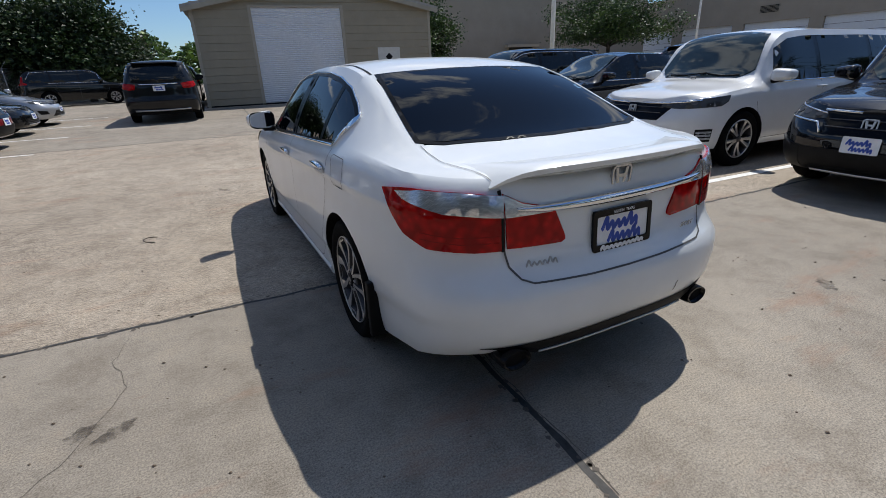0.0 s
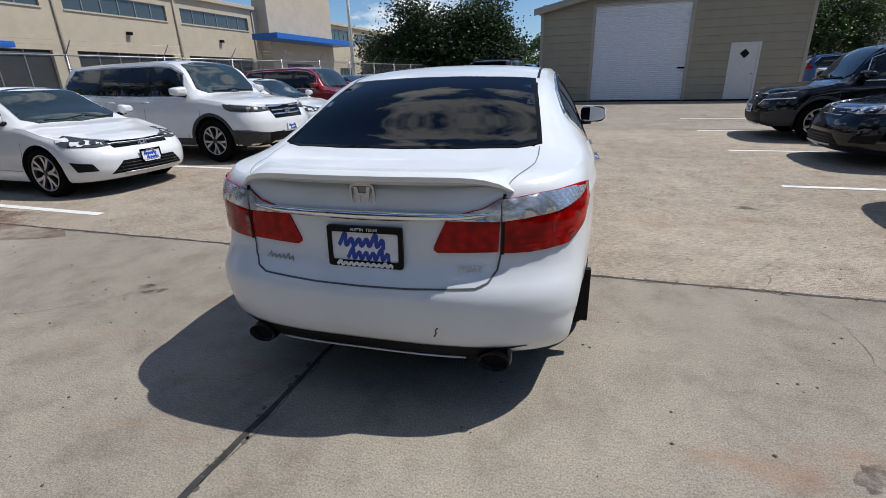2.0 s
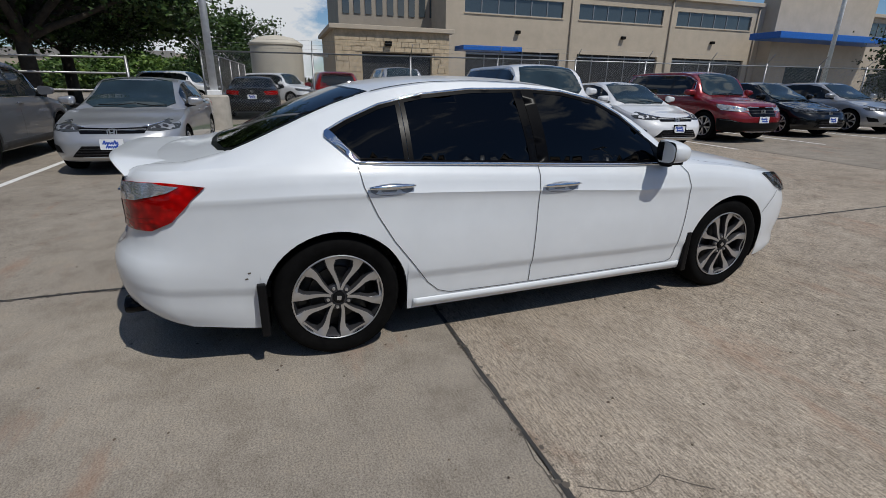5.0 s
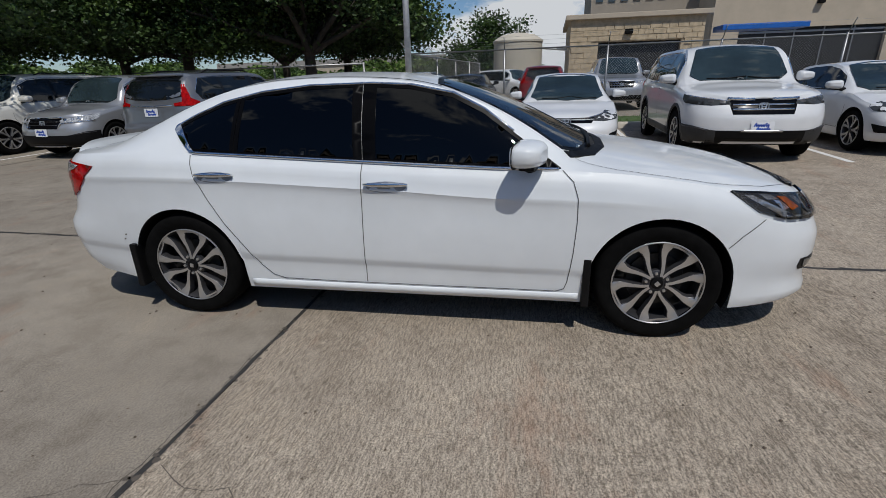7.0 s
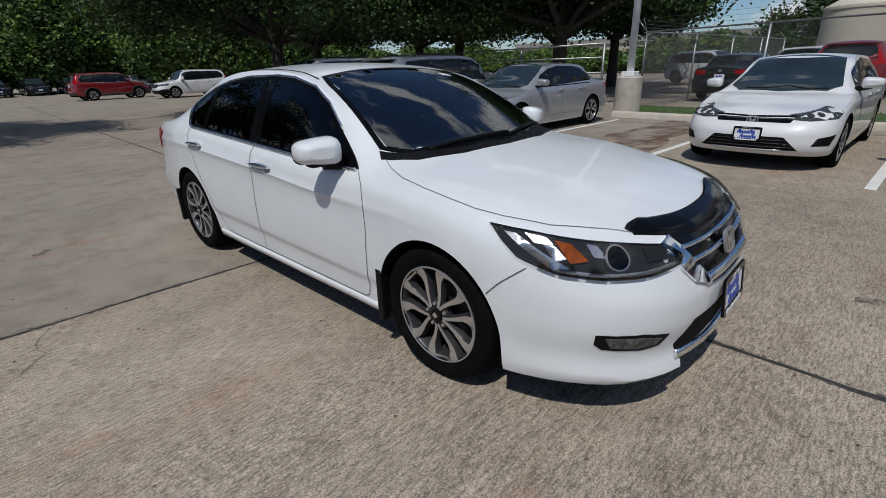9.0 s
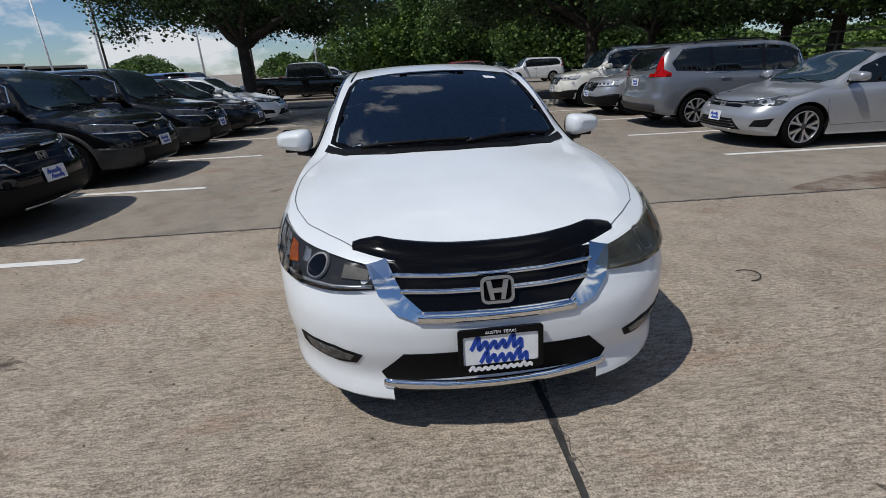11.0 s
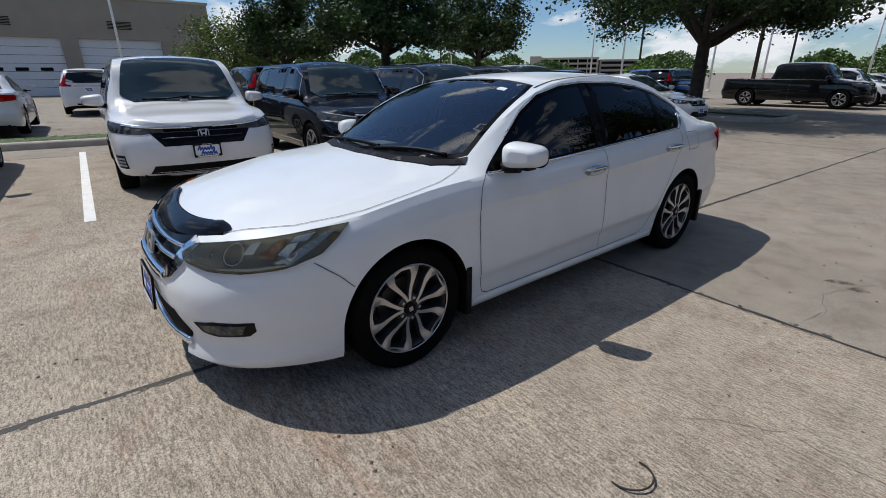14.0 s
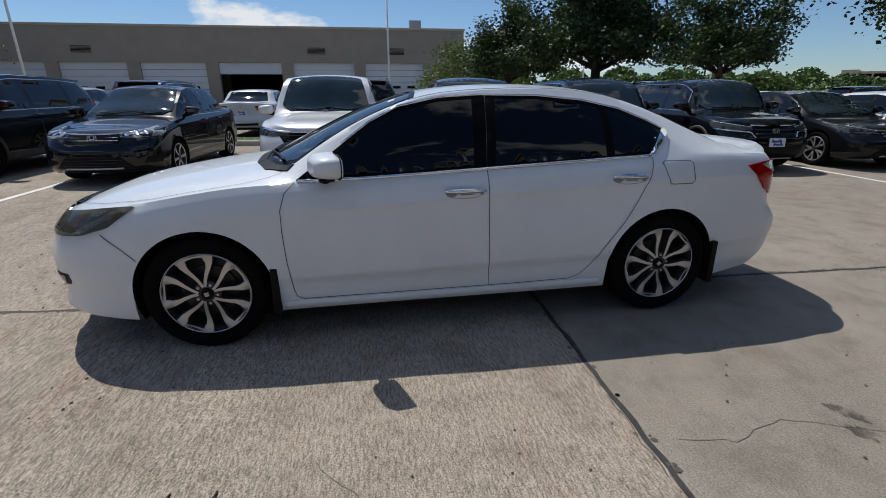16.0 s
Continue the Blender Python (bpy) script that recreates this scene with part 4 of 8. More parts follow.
        gaps = [
            [(0.86, 0.938), (0.915, 0.885), (0.942, 0.80), (0.945, 0.68), (0.935, 0.5), (0.915, 0.33), (0.90, 0.285)],
            [(-0.218, 0.975), (-0.225, 0.7), (-0.236, 0.275)],
            [(-1.255, 1.02), (-1.235, 0.92), (-1.17, 0.77), (-1.085, 0.625), (-0.985, 0.49), (-0.895, 0.36), (-0.83, 0.30), (-0.76, 0.277)],
            [(0.90, 0.285), (0.86, 0.268), (0.3, 0.268), (-0.4, 0.27), (-0.76, 0.277)],
            [(1.86, 0.70), (1.76, 0.62), (1.70, 0.556)],
        ]
        for g in gaps:
            part("panel_gap", ribbon(sh, yz(g), mode, 0.0044, 0.0028, step=0.015), SEAM, car)
        for y0, y1, zz in ((0.045, -0.20, 0.862), (-0.975, -1.215, 0.910)):
            ym = (y0 + y1) / 2
            p, n = sh.cast((sgn * 3, ym, zz), (-sgn, 0, 0))
            o = [(0, ym + 0.112 * math.cos(a), zz - 0.008 + 0.030 * math.sin(a)) for a in (2 * math.pi * k / 20 for k in range(20))]
            hd = part("door_handle", ribbon(sh, [(0, y0, zz + 0.004), (0, ym, zz + 0.004), (0, y1, zz + 0.002)], mode, 0.030, 0.014, 0.018, taper=True), CHROME, car, "chrome door handle")
            # Flat grey patch that imitates the shaded cup behind the handle.
            part("handle_shade_patch", patch(sh, o, mode, 0.0015, 0.003, 0.05), plain("handle_shade_patch", (0.30, 0.31, 0.32), 0.3) if "handle_shade_patch" not in bpy.data.materials else bpy.data.materials["handle_shade_patch"], hd)
        # mirror
        bm = mirror_bm()
        if sgn < 0:
            flip_x(bm)
        mr = part("door_mirror", bm, WHITE, car, "white door mirror housing")
        mr.matrix_basis = Matrix.Translation((sgn * 0.955, 0.625, 1.035)) @ pose(0, 0, 0, 0, 0, -sgn * 8)
        gl = slab_bm(rounded(0.196, 0.112, 0.04), -0.001, 0.003)
        part("mirror_bezel", slab_bm(rounded(0.222, 0.130, 0.045), -0.004, 0.001), BLACK, mr).matrix_basis = Matrix.Translation((0, 0.004, 0)) @ pose(0, 0, 0, 0, 0, -sgn * 10)
        g = part("mirror_glass", gl, MIRROR, mr)
        g.matrix_basis = Matrix.Translation((0, 0.004, 0)) @ pose(0, 0, 0, 0, 0, -sgn * 10)
        part("mirror_base", box(-0.085 if sgn > 0 else -0.06, 0.015, -0.072, 0.06 if sgn > 0 else 0.085, 0.095, -0.05, 0.010), BLACK, mr)
        part("mirror_arm", tube([(-sgn * 0.02, 0.06, -0.065), (-sgn * 0.10, 0.07, -0.078), (-sgn * 0.165, 0.06, -0.07)], [0.03, 0.026, 0.034], 10), BLACK, mr)
        # lamps
        ax = ("r", sgn * 0.30, -1.75)
        def S(o):
            return o if sgn > 0 else mirror_x(o)
        out = [(.556, -2.36, .946), (.70, -2.28, .962), (.82, -2.13, .970), (.86, -2.05, .966), (.88, -1.955, .952), (.88, -2.02, .895), (.86, -2.11, .80), (.80, -2.2, .752), (.66, -2.32, .740), (.556, -2.37, .740)]
        tl = part("tail_lamp", patch(sh, S(out), ax, 0.010, 0.016, 0.04), RED_LENS, car, "red and clear tail lamp")
        clear = [(.558, -2.36, .9445), (.70, -2.28, .9595), (.80, -2.16, .9655), (.856, -2.06, .955), (.84, -2.10, .930), (.80, -2.165, .910), (.74, -2.235, .890), (.558, -2.36, .868)]
        part("reversing_lens", patch(sh, S(clear), ax, 0.0135, 0.004, 0.03), RIBBED_LENS, tl, "clear ribbed lens")
        part("lamp_divider", ribbon(sh, S([(.553, 0, .962), (.551, 0, .85), (.551, 0, .735)]), "y-", 0.013, 0.009, 0.004), GLOSSBLACK, tl)
        for a, b in ((.800, .815), (.775, .790)):
            part("lens_rib", ribbon(sh, S([(.575, -2.355, a), (.70, -2.28, a), (.80, -2.165, b)]), ax, 0.004, 0.0115, step=0.04), RED_DARK, tl)
        ym = "y-"
        inner = [(.543, 0, .952), (.475, 0, .915), (.345, 0, .884), (.335, 0, .862), (.290, 0, .765), (.288, 0, .748), (.305, 0, .738), (.535, 0, .745)]
        t2 = part("tail_lamp", patch(sh, S(inner), ym, 0.008, 0.012, 0.04), RED_LENS, car, "red and clear tail lamp on the boot lid")
        part("reversing_lens", patch(sh, S([(.541, 0, .948), (.475, 0, .911), (.355, 0, .882), (.350, 0, .868), (.541, 0, .866)]), ym, 0.0115, 0.004, 0.03), RIBBED_LENS, t2, "clear ribbed lens")
        ax = ("r", sgn * 0.22, 1.50)
        head = [(.86, 1.68, .836), (.82, 1.83, .822), (.74, 1.97, .800), (.60, 2.10, .775), (.455, 2.2, .748), (.40, 2.26, .705), (.44, 2.26, .680), (.60, 2.2, .668), (.72, 2.1, .672), (.82, 1.96, .69), (.87, 1.82, .735)]
        hl = part("headlamp", patch(sh, S(head), ax, 0.004, 0.010, 0.05), HEAD_DARK if sgn > 0 else HEAD_PALE, car, "dark projector headlamp" if sgn > 0 else "hazy yellowed headlamp")

        def at_angle(deg, z):
            return (.22 + math.cos(radians(deg)), 1.5 + math.sin(radians(deg)), z)

        def piece(name, quad, mt, lift):
            part(name, patch(sh, S([at_angle(*q) for q in quad]), ax, lift, 0.004, 0.04), mt, hl)
        piece("lamp_reflector", [(21, .816), (25, .812), (41, .712), (36.5, .703)], RIBBED_LENS, 0.007)
        piece("lamp_reflector", [(28, .815), (34.5, .803), (36.5, .782), (31, .786)], CLEAR_LENS, 0.008)
        piece("lamp_reflector", [(33.5, .784), (37, .776), (40, .742), (37, .732)], CLEAR_LENS, 0.009)
        piece("turn_signal", [(37, .795), (41.5, .785), (46, .735), (41, .728)], AMBER, 0.0095)
        piece("lamp_reflector", [(46, .785), (49, .778), (51, .742), (47.5, .745)], CLEAR_LENS, 0.008)
        piece("lamp_reflector", [(63, .752), (71, .738), (71, .708), (63, .712)], STEELGREY, 0.008)
        for rr, mt, lift in ((.046, ALLOYDARK, .0085), (.039, ALLOY, .0105), (.034, GLOSSBLACK, .0125)):
            o = [(.22 + math.cos(radians(54) + rr * 1.55 * math.cos(a)), 1.5 + math.sin(radians(54) + rr * 1.55 * math.cos(a)), .738 + rr * math.sin(a)) for a in (2 * math.pi * k / 18 for k in range(18))]
            part("projector" if mt is GLOSSBLACK else "lamp_ring", patch(sh, S(o), ax, lift, 0.004, 0.05), mt, hl)
        part("lamp_strip", ribbon(sh, S([(.46, 2.26, .690), (.60, 2.2, .683), (.74, 2.08, .690), (.82, 1.96, .706)]), ax, 0.014, 0.008, 0.003), RIBBED_LENS, hl)
        part("lens_cover", patch(sh, S(head), ax, 0.0165, 0.014, 0.05), HEAD_GLASS if sgn > 0 else HAZED_GLASS, hl, "clear lamp cover" if sgn > 0 else "hazed lamp cover")
        fog = [(.745, 2.08, .462), (.60, 2.18, .452), (.50, 2.24, .425), (.53, 2.23, .380), (.60, 2.19, .372), (.72, 2.1, .392), (.745, 2.08, .418)]
        fg = part("fog_lamp", patch(sh, S(fog), ax, 0.003, 0.006, 0.05), BLACK, car, "dark fog lamp recess")
        part("fog_lens", patch(sh, S([(.715, 2.1, .448), (.60, 2.18, .438), (.535, 2.23, .418), (.55, 2.22, .392), (.62, 2.18, .388), (.70, 2.12, .402)]), ax, 0.0065, 0.004, 0.05), FOGLENS, fg)
        for (yw, R) in SEDAN["arch"]:
            part("wheel_arch_liner", arch_liner(sh, yw, R, 0.334, sgn), DARK, car)
            add_wheel(car, sgn * 0.903, yw, 0.334, turn=17 * sgn + yw * 20)
            part("mud_flap", box(min(sgn * 0.70, sgn * 0.918), yw - R - 0.022, 0.185, max(sgn * 0.70, sgn * 0.918), yw - R + 0.020, 0.47, 0.008), BLACK, car, "black rubber mud flap")
        part("sill_trim", ribbon(sh, yz([(0.98, 0.235), (0.3, 0.232), (-0.4, 0.235), (-0.98, 0.24)]), mode, 0.05, 0.004, 0.008), WHITE, car)
        # Chrome tip coloured gloss black for the shade below the bumper.
        part("tailpipe", lathe([(0.052, 0.0), (0.056, 0.02), (0.054, 0.16), (0.044, 0.16), (0.044, 0.0), (0.052, 0.0)], Matrix.Translation((sgn * 0.535, -2.425, 0.300)) @ pose(0, 0, 0, 0, 0, 90) @ Matrix.Diagonal((1, 1.25, .8, 1)), 28), GLOSSBLACK, car, "exhaust tip, chrome blackened for the shade under the bumper")
        # Dark disc near the mouth stands in for shade inside the pipe.
        part("exhaust_shade_disc", lathe([(0.001, 0.02), (0.045, 0.02)], Matrix.Translation((sgn * 0.535, -2.425, 0.300)) @ pose(0, 0, 0, 0, 0, 90) @ Matrix.Diagonal((1, 1.25, .8, 1)), 24), DARK, car)
        part("panel_gap", ribbon(sh, [(sgn * a, b, 0) for a, b in ((.72, .90), (.765, 1.0), (.815, 1.14), (.835, 1.3), (.838, 1.45), (.83, 1.58), (.80, 1.70), (.73, 1.87), (.62, 2.01), (.53, 2.10))], "z", 0.0032, 0.0030, step=0.015), SEAM, car)
        part("panel_gap", ribbon(sh, [(sgn * a, b, 0) for a, b in ((.645, -1.86), (.648, -1.95), (.640, -2.05), (.618, -2.15), (.59, -2.23), (.565, -2.285))], "z", 0.0032, 0.0030, step=0.015), SEAM, car)
        part("panel_gap", ribbon(sh, [(sgn * a, 0, b) for a, b in ((.549, .955), (.546, .742), (.535, .675), (.505, .632), (.46, .614), (.2, .603), (0, .600))], "y-", 0.008, 0.0030, step=0.015), SEAM, car)
    # front and rear glass
    xy = lambda o: [(a, b, 0) for a, b in o]
    g = part("windscreen", patch(sh, xy(ws_in), "z", 0.002, 0.004, 0.06, fair=True), GLASS_CLEAR, car, "clear windscreen")
    part("windscreen_frit", patch(sh, xy(ws_out), "z", 0.003, 0.010, 0.12, hole=xy(ws_in)), FRIT, g)
    st = patch(sh, xy([(-0.44, 0.27), (-0.36, 0.262), (-0.367, 0.305), (-0.447, 0.313)]), "z", 0.004, 0.001, 0.1)
    part("sticker", st, PLATE_W, g, "small white sticker")
    g = part("rear_window", patch(sh, xy(rg_in), "z", 0.003, 0.004, 0.05, fair=True), GLASS_BACK, car, "dark tinted rear window")
    part("rear_window_frit", patch(sh, xy(rg_out), "z", 0.003, 0.010, 0.05, hole=xy(rg_in)), FRIT, g)
    # cowl and wipers
    part("cowl", patch(sh, xy([(0.725, 0.868), (0.60, 0.988), (0.36, 1.078), (0, 1.108), (-0.36, 1.078), (-0.60, 0.988), (-0.725, 0.868), (-0.748, 0.905), (-0.625, 1.048), (-0.365, 1.135), (0, 1.162), (0.365, 1.135), (0.625, 1.048), (0.748, 0.905)]), "z", 0.006, 0.008, 0.05), BLACK, car, "black cowl panel")
    for x0, y0, x1, y1 in ((0.52, 1.02, -0.12, 1.05), (-0.10, 1.075, -0.62, 0.93)):
        part("wiper", ribbon(sh, [(x0, y0, 0), ((x0 + x1) / 2, (y0 + y1) / 2 + 0.01, 0), (x1, y1, 0)], "z", 0.018, 0.010, 0.014), BLACK, car, "black wiper blade")
    # grille and bonnet guard
    gr = part("grille", patch(sh, [(a, 0, b) for a, b in ((.40, .765), (-.40, .765), (-.36, .68), (-.29, .602), (.29, .602), (.36, .68))], "y+", 0.003, 0.006, 0.05), GLOSSBLACK, car, "gloss black grille with chrome slats")
    for zz, w in ((0.724, .385), (0.675, .355)):
        part("grille_slat", ribbon(sh, [(w, 0, zz), (0.2, 0, zz - .006), (0, 0, zz - 0.009), (-0.2, 0, zz - .006), (-w, 0, zz)], "y+", 0.021, 0.006, 0.012), CHROME, gr)
    for sgn in (1, -1):
        part("grille_surround", patch(sh, [(sgn * a, 0, b) for a, b in ((.475, .752), (.40, .768), (.345, .665), (.275, .602), (.26, .575), (.30, .572), (.38, .600), (.435, .66))], "y+", 0.014, 0.02, 0.04), CHROME, gr)
    part("grille_bar", ribbon(sh, [(.30, 0, .588), (.15, 0, .583), (0, 0, .581), (-.15, 0, .583), (-.30, 0, .588)], "y+", 0.046, 0.008, 0.014), CHROME, gr)
    p, n = sh.cast((0, 6, 0.672), (0, -1, 0))
    emblem(car, Matrix.Translation((0, p.y + 0.026, 0.672)) @ pose(0, 0, 0, -14, 0, 180), 0.125, ALLOY, GLOSSBLACK)
    bm = bmesh.new()
    rows = []
    for i in range(33):
        t = -1 + 2 * i / 32
        x = 0.53 * t
        e = max(0.0, 1 - abs(t) ** 8)
        yy = 2.250 - 0.150 * abs(t) ** 2.4
        pf, _ = sh.cast((x, yy - 0.012, 3), (0, 0, -1))
        pb, _ = sh.cast((x, yy - 0.022 - 0.066 * e, 3), (0, 0, -1))
        up = 0.003 + 0.006 * e + 0.008 * math.exp(-((abs(t) - 0.80) / 0.06) ** 2)
        rows.append([bm.verts.new((x, yy + 0.016, pf.z - 0.010 - 0.042 * e)), bm.verts.new((x, yy + 0.012, pf.z + 0.006)), bm.verts.new((x, pb.y + 0.012, pb.z + up)), bm.verts.new((x, pb.y, pb.z + up + 0.003)), bm.verts.new((x, pb.y + 0.004, pb.z + 0.002))])
    for a, b in zip(rows, rows[1:]):
        for k in range(4):
            bm.faces.new((a[k], a[k + 1], b[k + 1], b[k])).smooth = True
    bmesh.ops.recalc_face_normals(bm, faces=bm.faces)
    part("bonnet_guard", bm, GLOSSBLACK, car, "smoked black stone guard on the bonnet edge")
    # Intake is a skin patch, near black for the shade of its depth.
    mo = part("lower_intake", patch(sh, [(a, 0, b) for a, b in ((.365, .440), (-.365, .440), (-.455, .345), (-.435, .310), (.435, .310), (.455, .345))], "y+", 0.003, 0.006, 0.05), DARK, car, "black lower air intake")
    part("intake_trim", ribbon(sh, [(.445, 0, .298), (.2, 0, .284), (0, 0, .280), (-.2, 0, .284), (-.445, 0, .298)], "y+", 0.038, 0.006, 0.012), CHROME, car, "chrome lower lip")
    p, n = sh.cast((0, 6, 0.455), (0, -1, 0))
    add_plate(car, Matrix.Translation((0, p.y + 0.022, 0.455)) @ pose(0, 0, 0, -6, 0, 180))
    p, n = sh.cast((0, -6, 0.755), (0, 1, 0))
    add_plate(car, Matrix.Translation((0.004, p.y - 0.012, 0.748)) @ pose(0, 0, 0, -3, 0, 0))
    p, n = sh.cast((0, -6, 0.958), (0, 1, 0))
    emblem(car, Matrix.Translation((0, p.y - 0.004, 0.958)) @ pose(0, 0, 0, 4, 0, 0), 0.105, BADGE)
    part("boot_chrome", ribbon(sh, [(.50, 0, .893), (.40, 0, .884), (.2, 0, .879), (0, 0, .877), (-.2, 0, .879), (-.40, 0, .884), (-.50, 0, .893)], "y-", 0.040, 0.007, 0.016, taper=True), CHROME, car, "chrome bar across the boot lid")
    bm = words_bm(-.47, -.33, .668, .690, 6, 0, 0.003, 3, .11)
    for v in bm.verts:
        p, n = sh.cast((v.co.x, -6, v.co.z), (0, 1, 0))
        v.co.y += p.y - 0.001
    part("badge_shapes", bm, ALLOY, car, "chrome lettering shapes")
    cu = bpy.data.curves.new("sport_word", "FONT")
    cu.body, cu.size, cu.extrude, cu.align_x = "SPORT", 0.031, 0.001, "CENTER"
    cu.shear = 0.25
    tx = new("trim_word", cu)
    tx.parent = car
    cu.materials.append(BADGE)
    p, n = sh.cast((.43, -6, 0.68), (0, 1, 0))
    tx.matrix_basis = Matrix.Translation((0.43, p.y - 0.004, 0.668)) @ pose(0, 0, 0, 90, 0, 6)
    # boot spoiler
    bm = bmesh.new()
    rows = []
    for i in range(25):
        t = -1 + 2 * i / 24
        x = 0.585 * t
        yb = -2.425 + 0.10 * abs(t) ** 2.5
        p0, _ = sh.cast((x, yb + 0.20, 3), (0, 0, -1))
        k = 1 - abs(t) ** 9
        row = []
        for dy, dz in ((0.20, 0.001), (0.10, 0.013), (0.012, 0.023), (-0.012, 0.010), (-0.006, -0.010), (0.05, -0.034)):
            deck, _ = sh.cast((x, yb + max(dy, 0.03), 3), (0, 0, -1))
            row.append(bm.verts.new((x, yb + dy + 0.03 * (1 - k), (p0.z + dz) * k + (deck.z + 0.002 + min(dz, 0)) * (1 - k))))
        rows.append(row)
    for a, b in zip(rows, rows[1:]):
        for k in range(5):
            bm.faces.new((a[k], a[k + 1], b[k + 1], b[k])).smooth = True
    bmesh.ops.recalc_face_normals(bm, faces=bm.faces)
    part("spoiler", bm, WHITE, car, "white boot-lid spoiler", 40)
    # under the rear bumper
    bm = bmesh.new()
    rows, lip = [], []
    for x in np.linspace(-.66, .66, 45):
        p, _ = sh.cast((x, -6, 0.352), (0, 1, 0))
        k = min(1.0, max(0.12, (0.66 - abs(x)) / 0.22))
        rows.append([bm.verts.new(v) for v in ((x, p.y - .004, .352), (x, p.y - .003, .352 - .030 * k), (x, p.y + .016, .352 - .062 * k), (x, p.y + .12, .352 - .064 * k))])
        if abs(x) < .43:
            lip.append((x, p.y + .008, .298))
    for a, b in zip(rows, rows[1:]):
        for k in range(3):
            bm.faces.new((a[k], a[k + 1], b[k + 1], b[k])).smooth = True
    bmesh.ops.recalc_face_normals(bm, faces=bm.faces)
    part("diffuser", bm, BLACK, car, "black lower bumper valance")
    part("valance_lip", tube(lip, 0.0055, 8), ALLOY, car, "bright thin lip under the bumper")
    bm = bmesh.new()
    add_box(bm, -0.60, -2.0, 0.205, 0.60, 2.0, 0.27)
    add_box(bm, -0.875, -0.99, 0.205, 0.875, 0.99, 0.262)
    part("underbody", bm, DARK, car)
    # scuffs
    for o in ([(0.318, 0, .452), (.308, 0, .44), (.309, 0, .425), (.300, 0, .405)],):
        part("scuff", ribbon(sh, o, "y-", 0.007, 0.0015, step=0.008), CRACK, car, "dark scuff on the bumper")
    for y, z in ((-1.80, .53), (-1.815, .50)):
        part("scuff", ribbon(sh, [(0, y, z), (0, y - 0.014, z - 0.003)], "x+", 0.008, 0.0015), CRACK, car, "dark scuff on the bumper")
    fd = [(-1.315, .99), (-1.33, 1.0), (-1.50, .998), (-1.52, .985), (-1.535, .88), (-1.52, .862), (-1.385, .862), (-1.365, .875), (-1.315, .99)]
    part("fuel_flap_gap", ribbon(sh, yz(fd), "x-", 0.004, 0.0028, step=0.015), SEAM, car)
    # cabin
    part("cabin_floor", box(-0.70, -1.9, 0.30, 0.70, 1.15, 0.40, 0.02), CABIN, car)
    part("dashboard", box(-0.70, 0.55, 0.62, 0.70, 1.02, 0.965, 0.06), DASH, car, "grey dashboard")
    part("parcel_shelf", box(-0.66, -1.90, 0.90, 0.66, -1.28, 1.0, 0.03), CABIN, car)
    for sx in (-0.36, 0.36):
        st = part("front_seat", box(-0.25, -0.28, 0.42, 0.25, 0.28, 0.60, 0.06), CABIN, car, "dark cloth front seat")
        st.location.x = sx
        part("seat_back", box(-0.24, -0.42, 0.55, 0.24, -0.24, 1.12, 0.07), CABIN, st)
        part("headrest", box(-0.13, -0.43, 1.15, 0.13, -0.33, 1.31, 0.04), CABIN, st)
    part("rear_bench", box(-0.62, -1.25, 0.42, 0.62, -0.72, 0.62, 0.06), CABIN, car)
    part("rear_backrest", box(-0.62, -1.38, 0.58, 0.62, -1.18, 1.08, 0.07), CABIN, car)
    for sx in (-0.38, 0.38):
        hr = part("headrest", box(-0.12, -1.36, 1.06, 0.12, -1.26, 1.20, 0.04), CABIN, car)
        hr.location.x = sx
    bm = bmesh.new()
    pts = [(0.18 * math.cos(a), 0, 0.18 * math.sin(a)) for a in np.linspace(0, 2 * math.pi, 33)]
    add_tube(bm, pts, 0.016, 8)
    add_box(bm, -0.17, -0.01, -0.03, 0.17, 0.012, 0.03)
    add_box(bm, -0.07, -0.02, -0.07, 0.07, 0.03, 0.07)
    sw = part("steering_wheel", bm, BLACK, car, "black steering wheel")
    sw.matrix_basis = Matrix.Translation((-0.36, 0.42, 0.93)) @ pose(0, 0, 0, -24, 0, 0)
    part("rear_view_mirror", box(-0.12, 0.22, 1.245, 0.12, 0.255, 1.315, 0.015), BLACK, car)
    return car


white_sedan = build_sedan()

# ---- parked cars ----
PGLASS = plain("parked_car_glass", (0.006, 0.008, 0.009), 0.03, spec=0.5, vary=0.3, scale=1.5, grain=3)
PGLASS_L = plain("parked_windscreen", (0.022, 0.036, 0.042), 0.03, spec=0.6, vary=0.4, scale=1.2, grain=3)
PILLAR = plain("gloss_black_pillar", (0.006, 0.006, 0.007), 0.2, spec=0.3)
CLADDING = plain("grey_cladding", (0.03, 0.03, 0.031), 0.6, vary=0.25)
LAMP = lens("parked_headlamp", (0.40, 0.42, 0.45), 0.08, 40)
LAMPDARK = lens("parked_lamp_bowl", (0.05, 0.055, 0.06), 0.08)
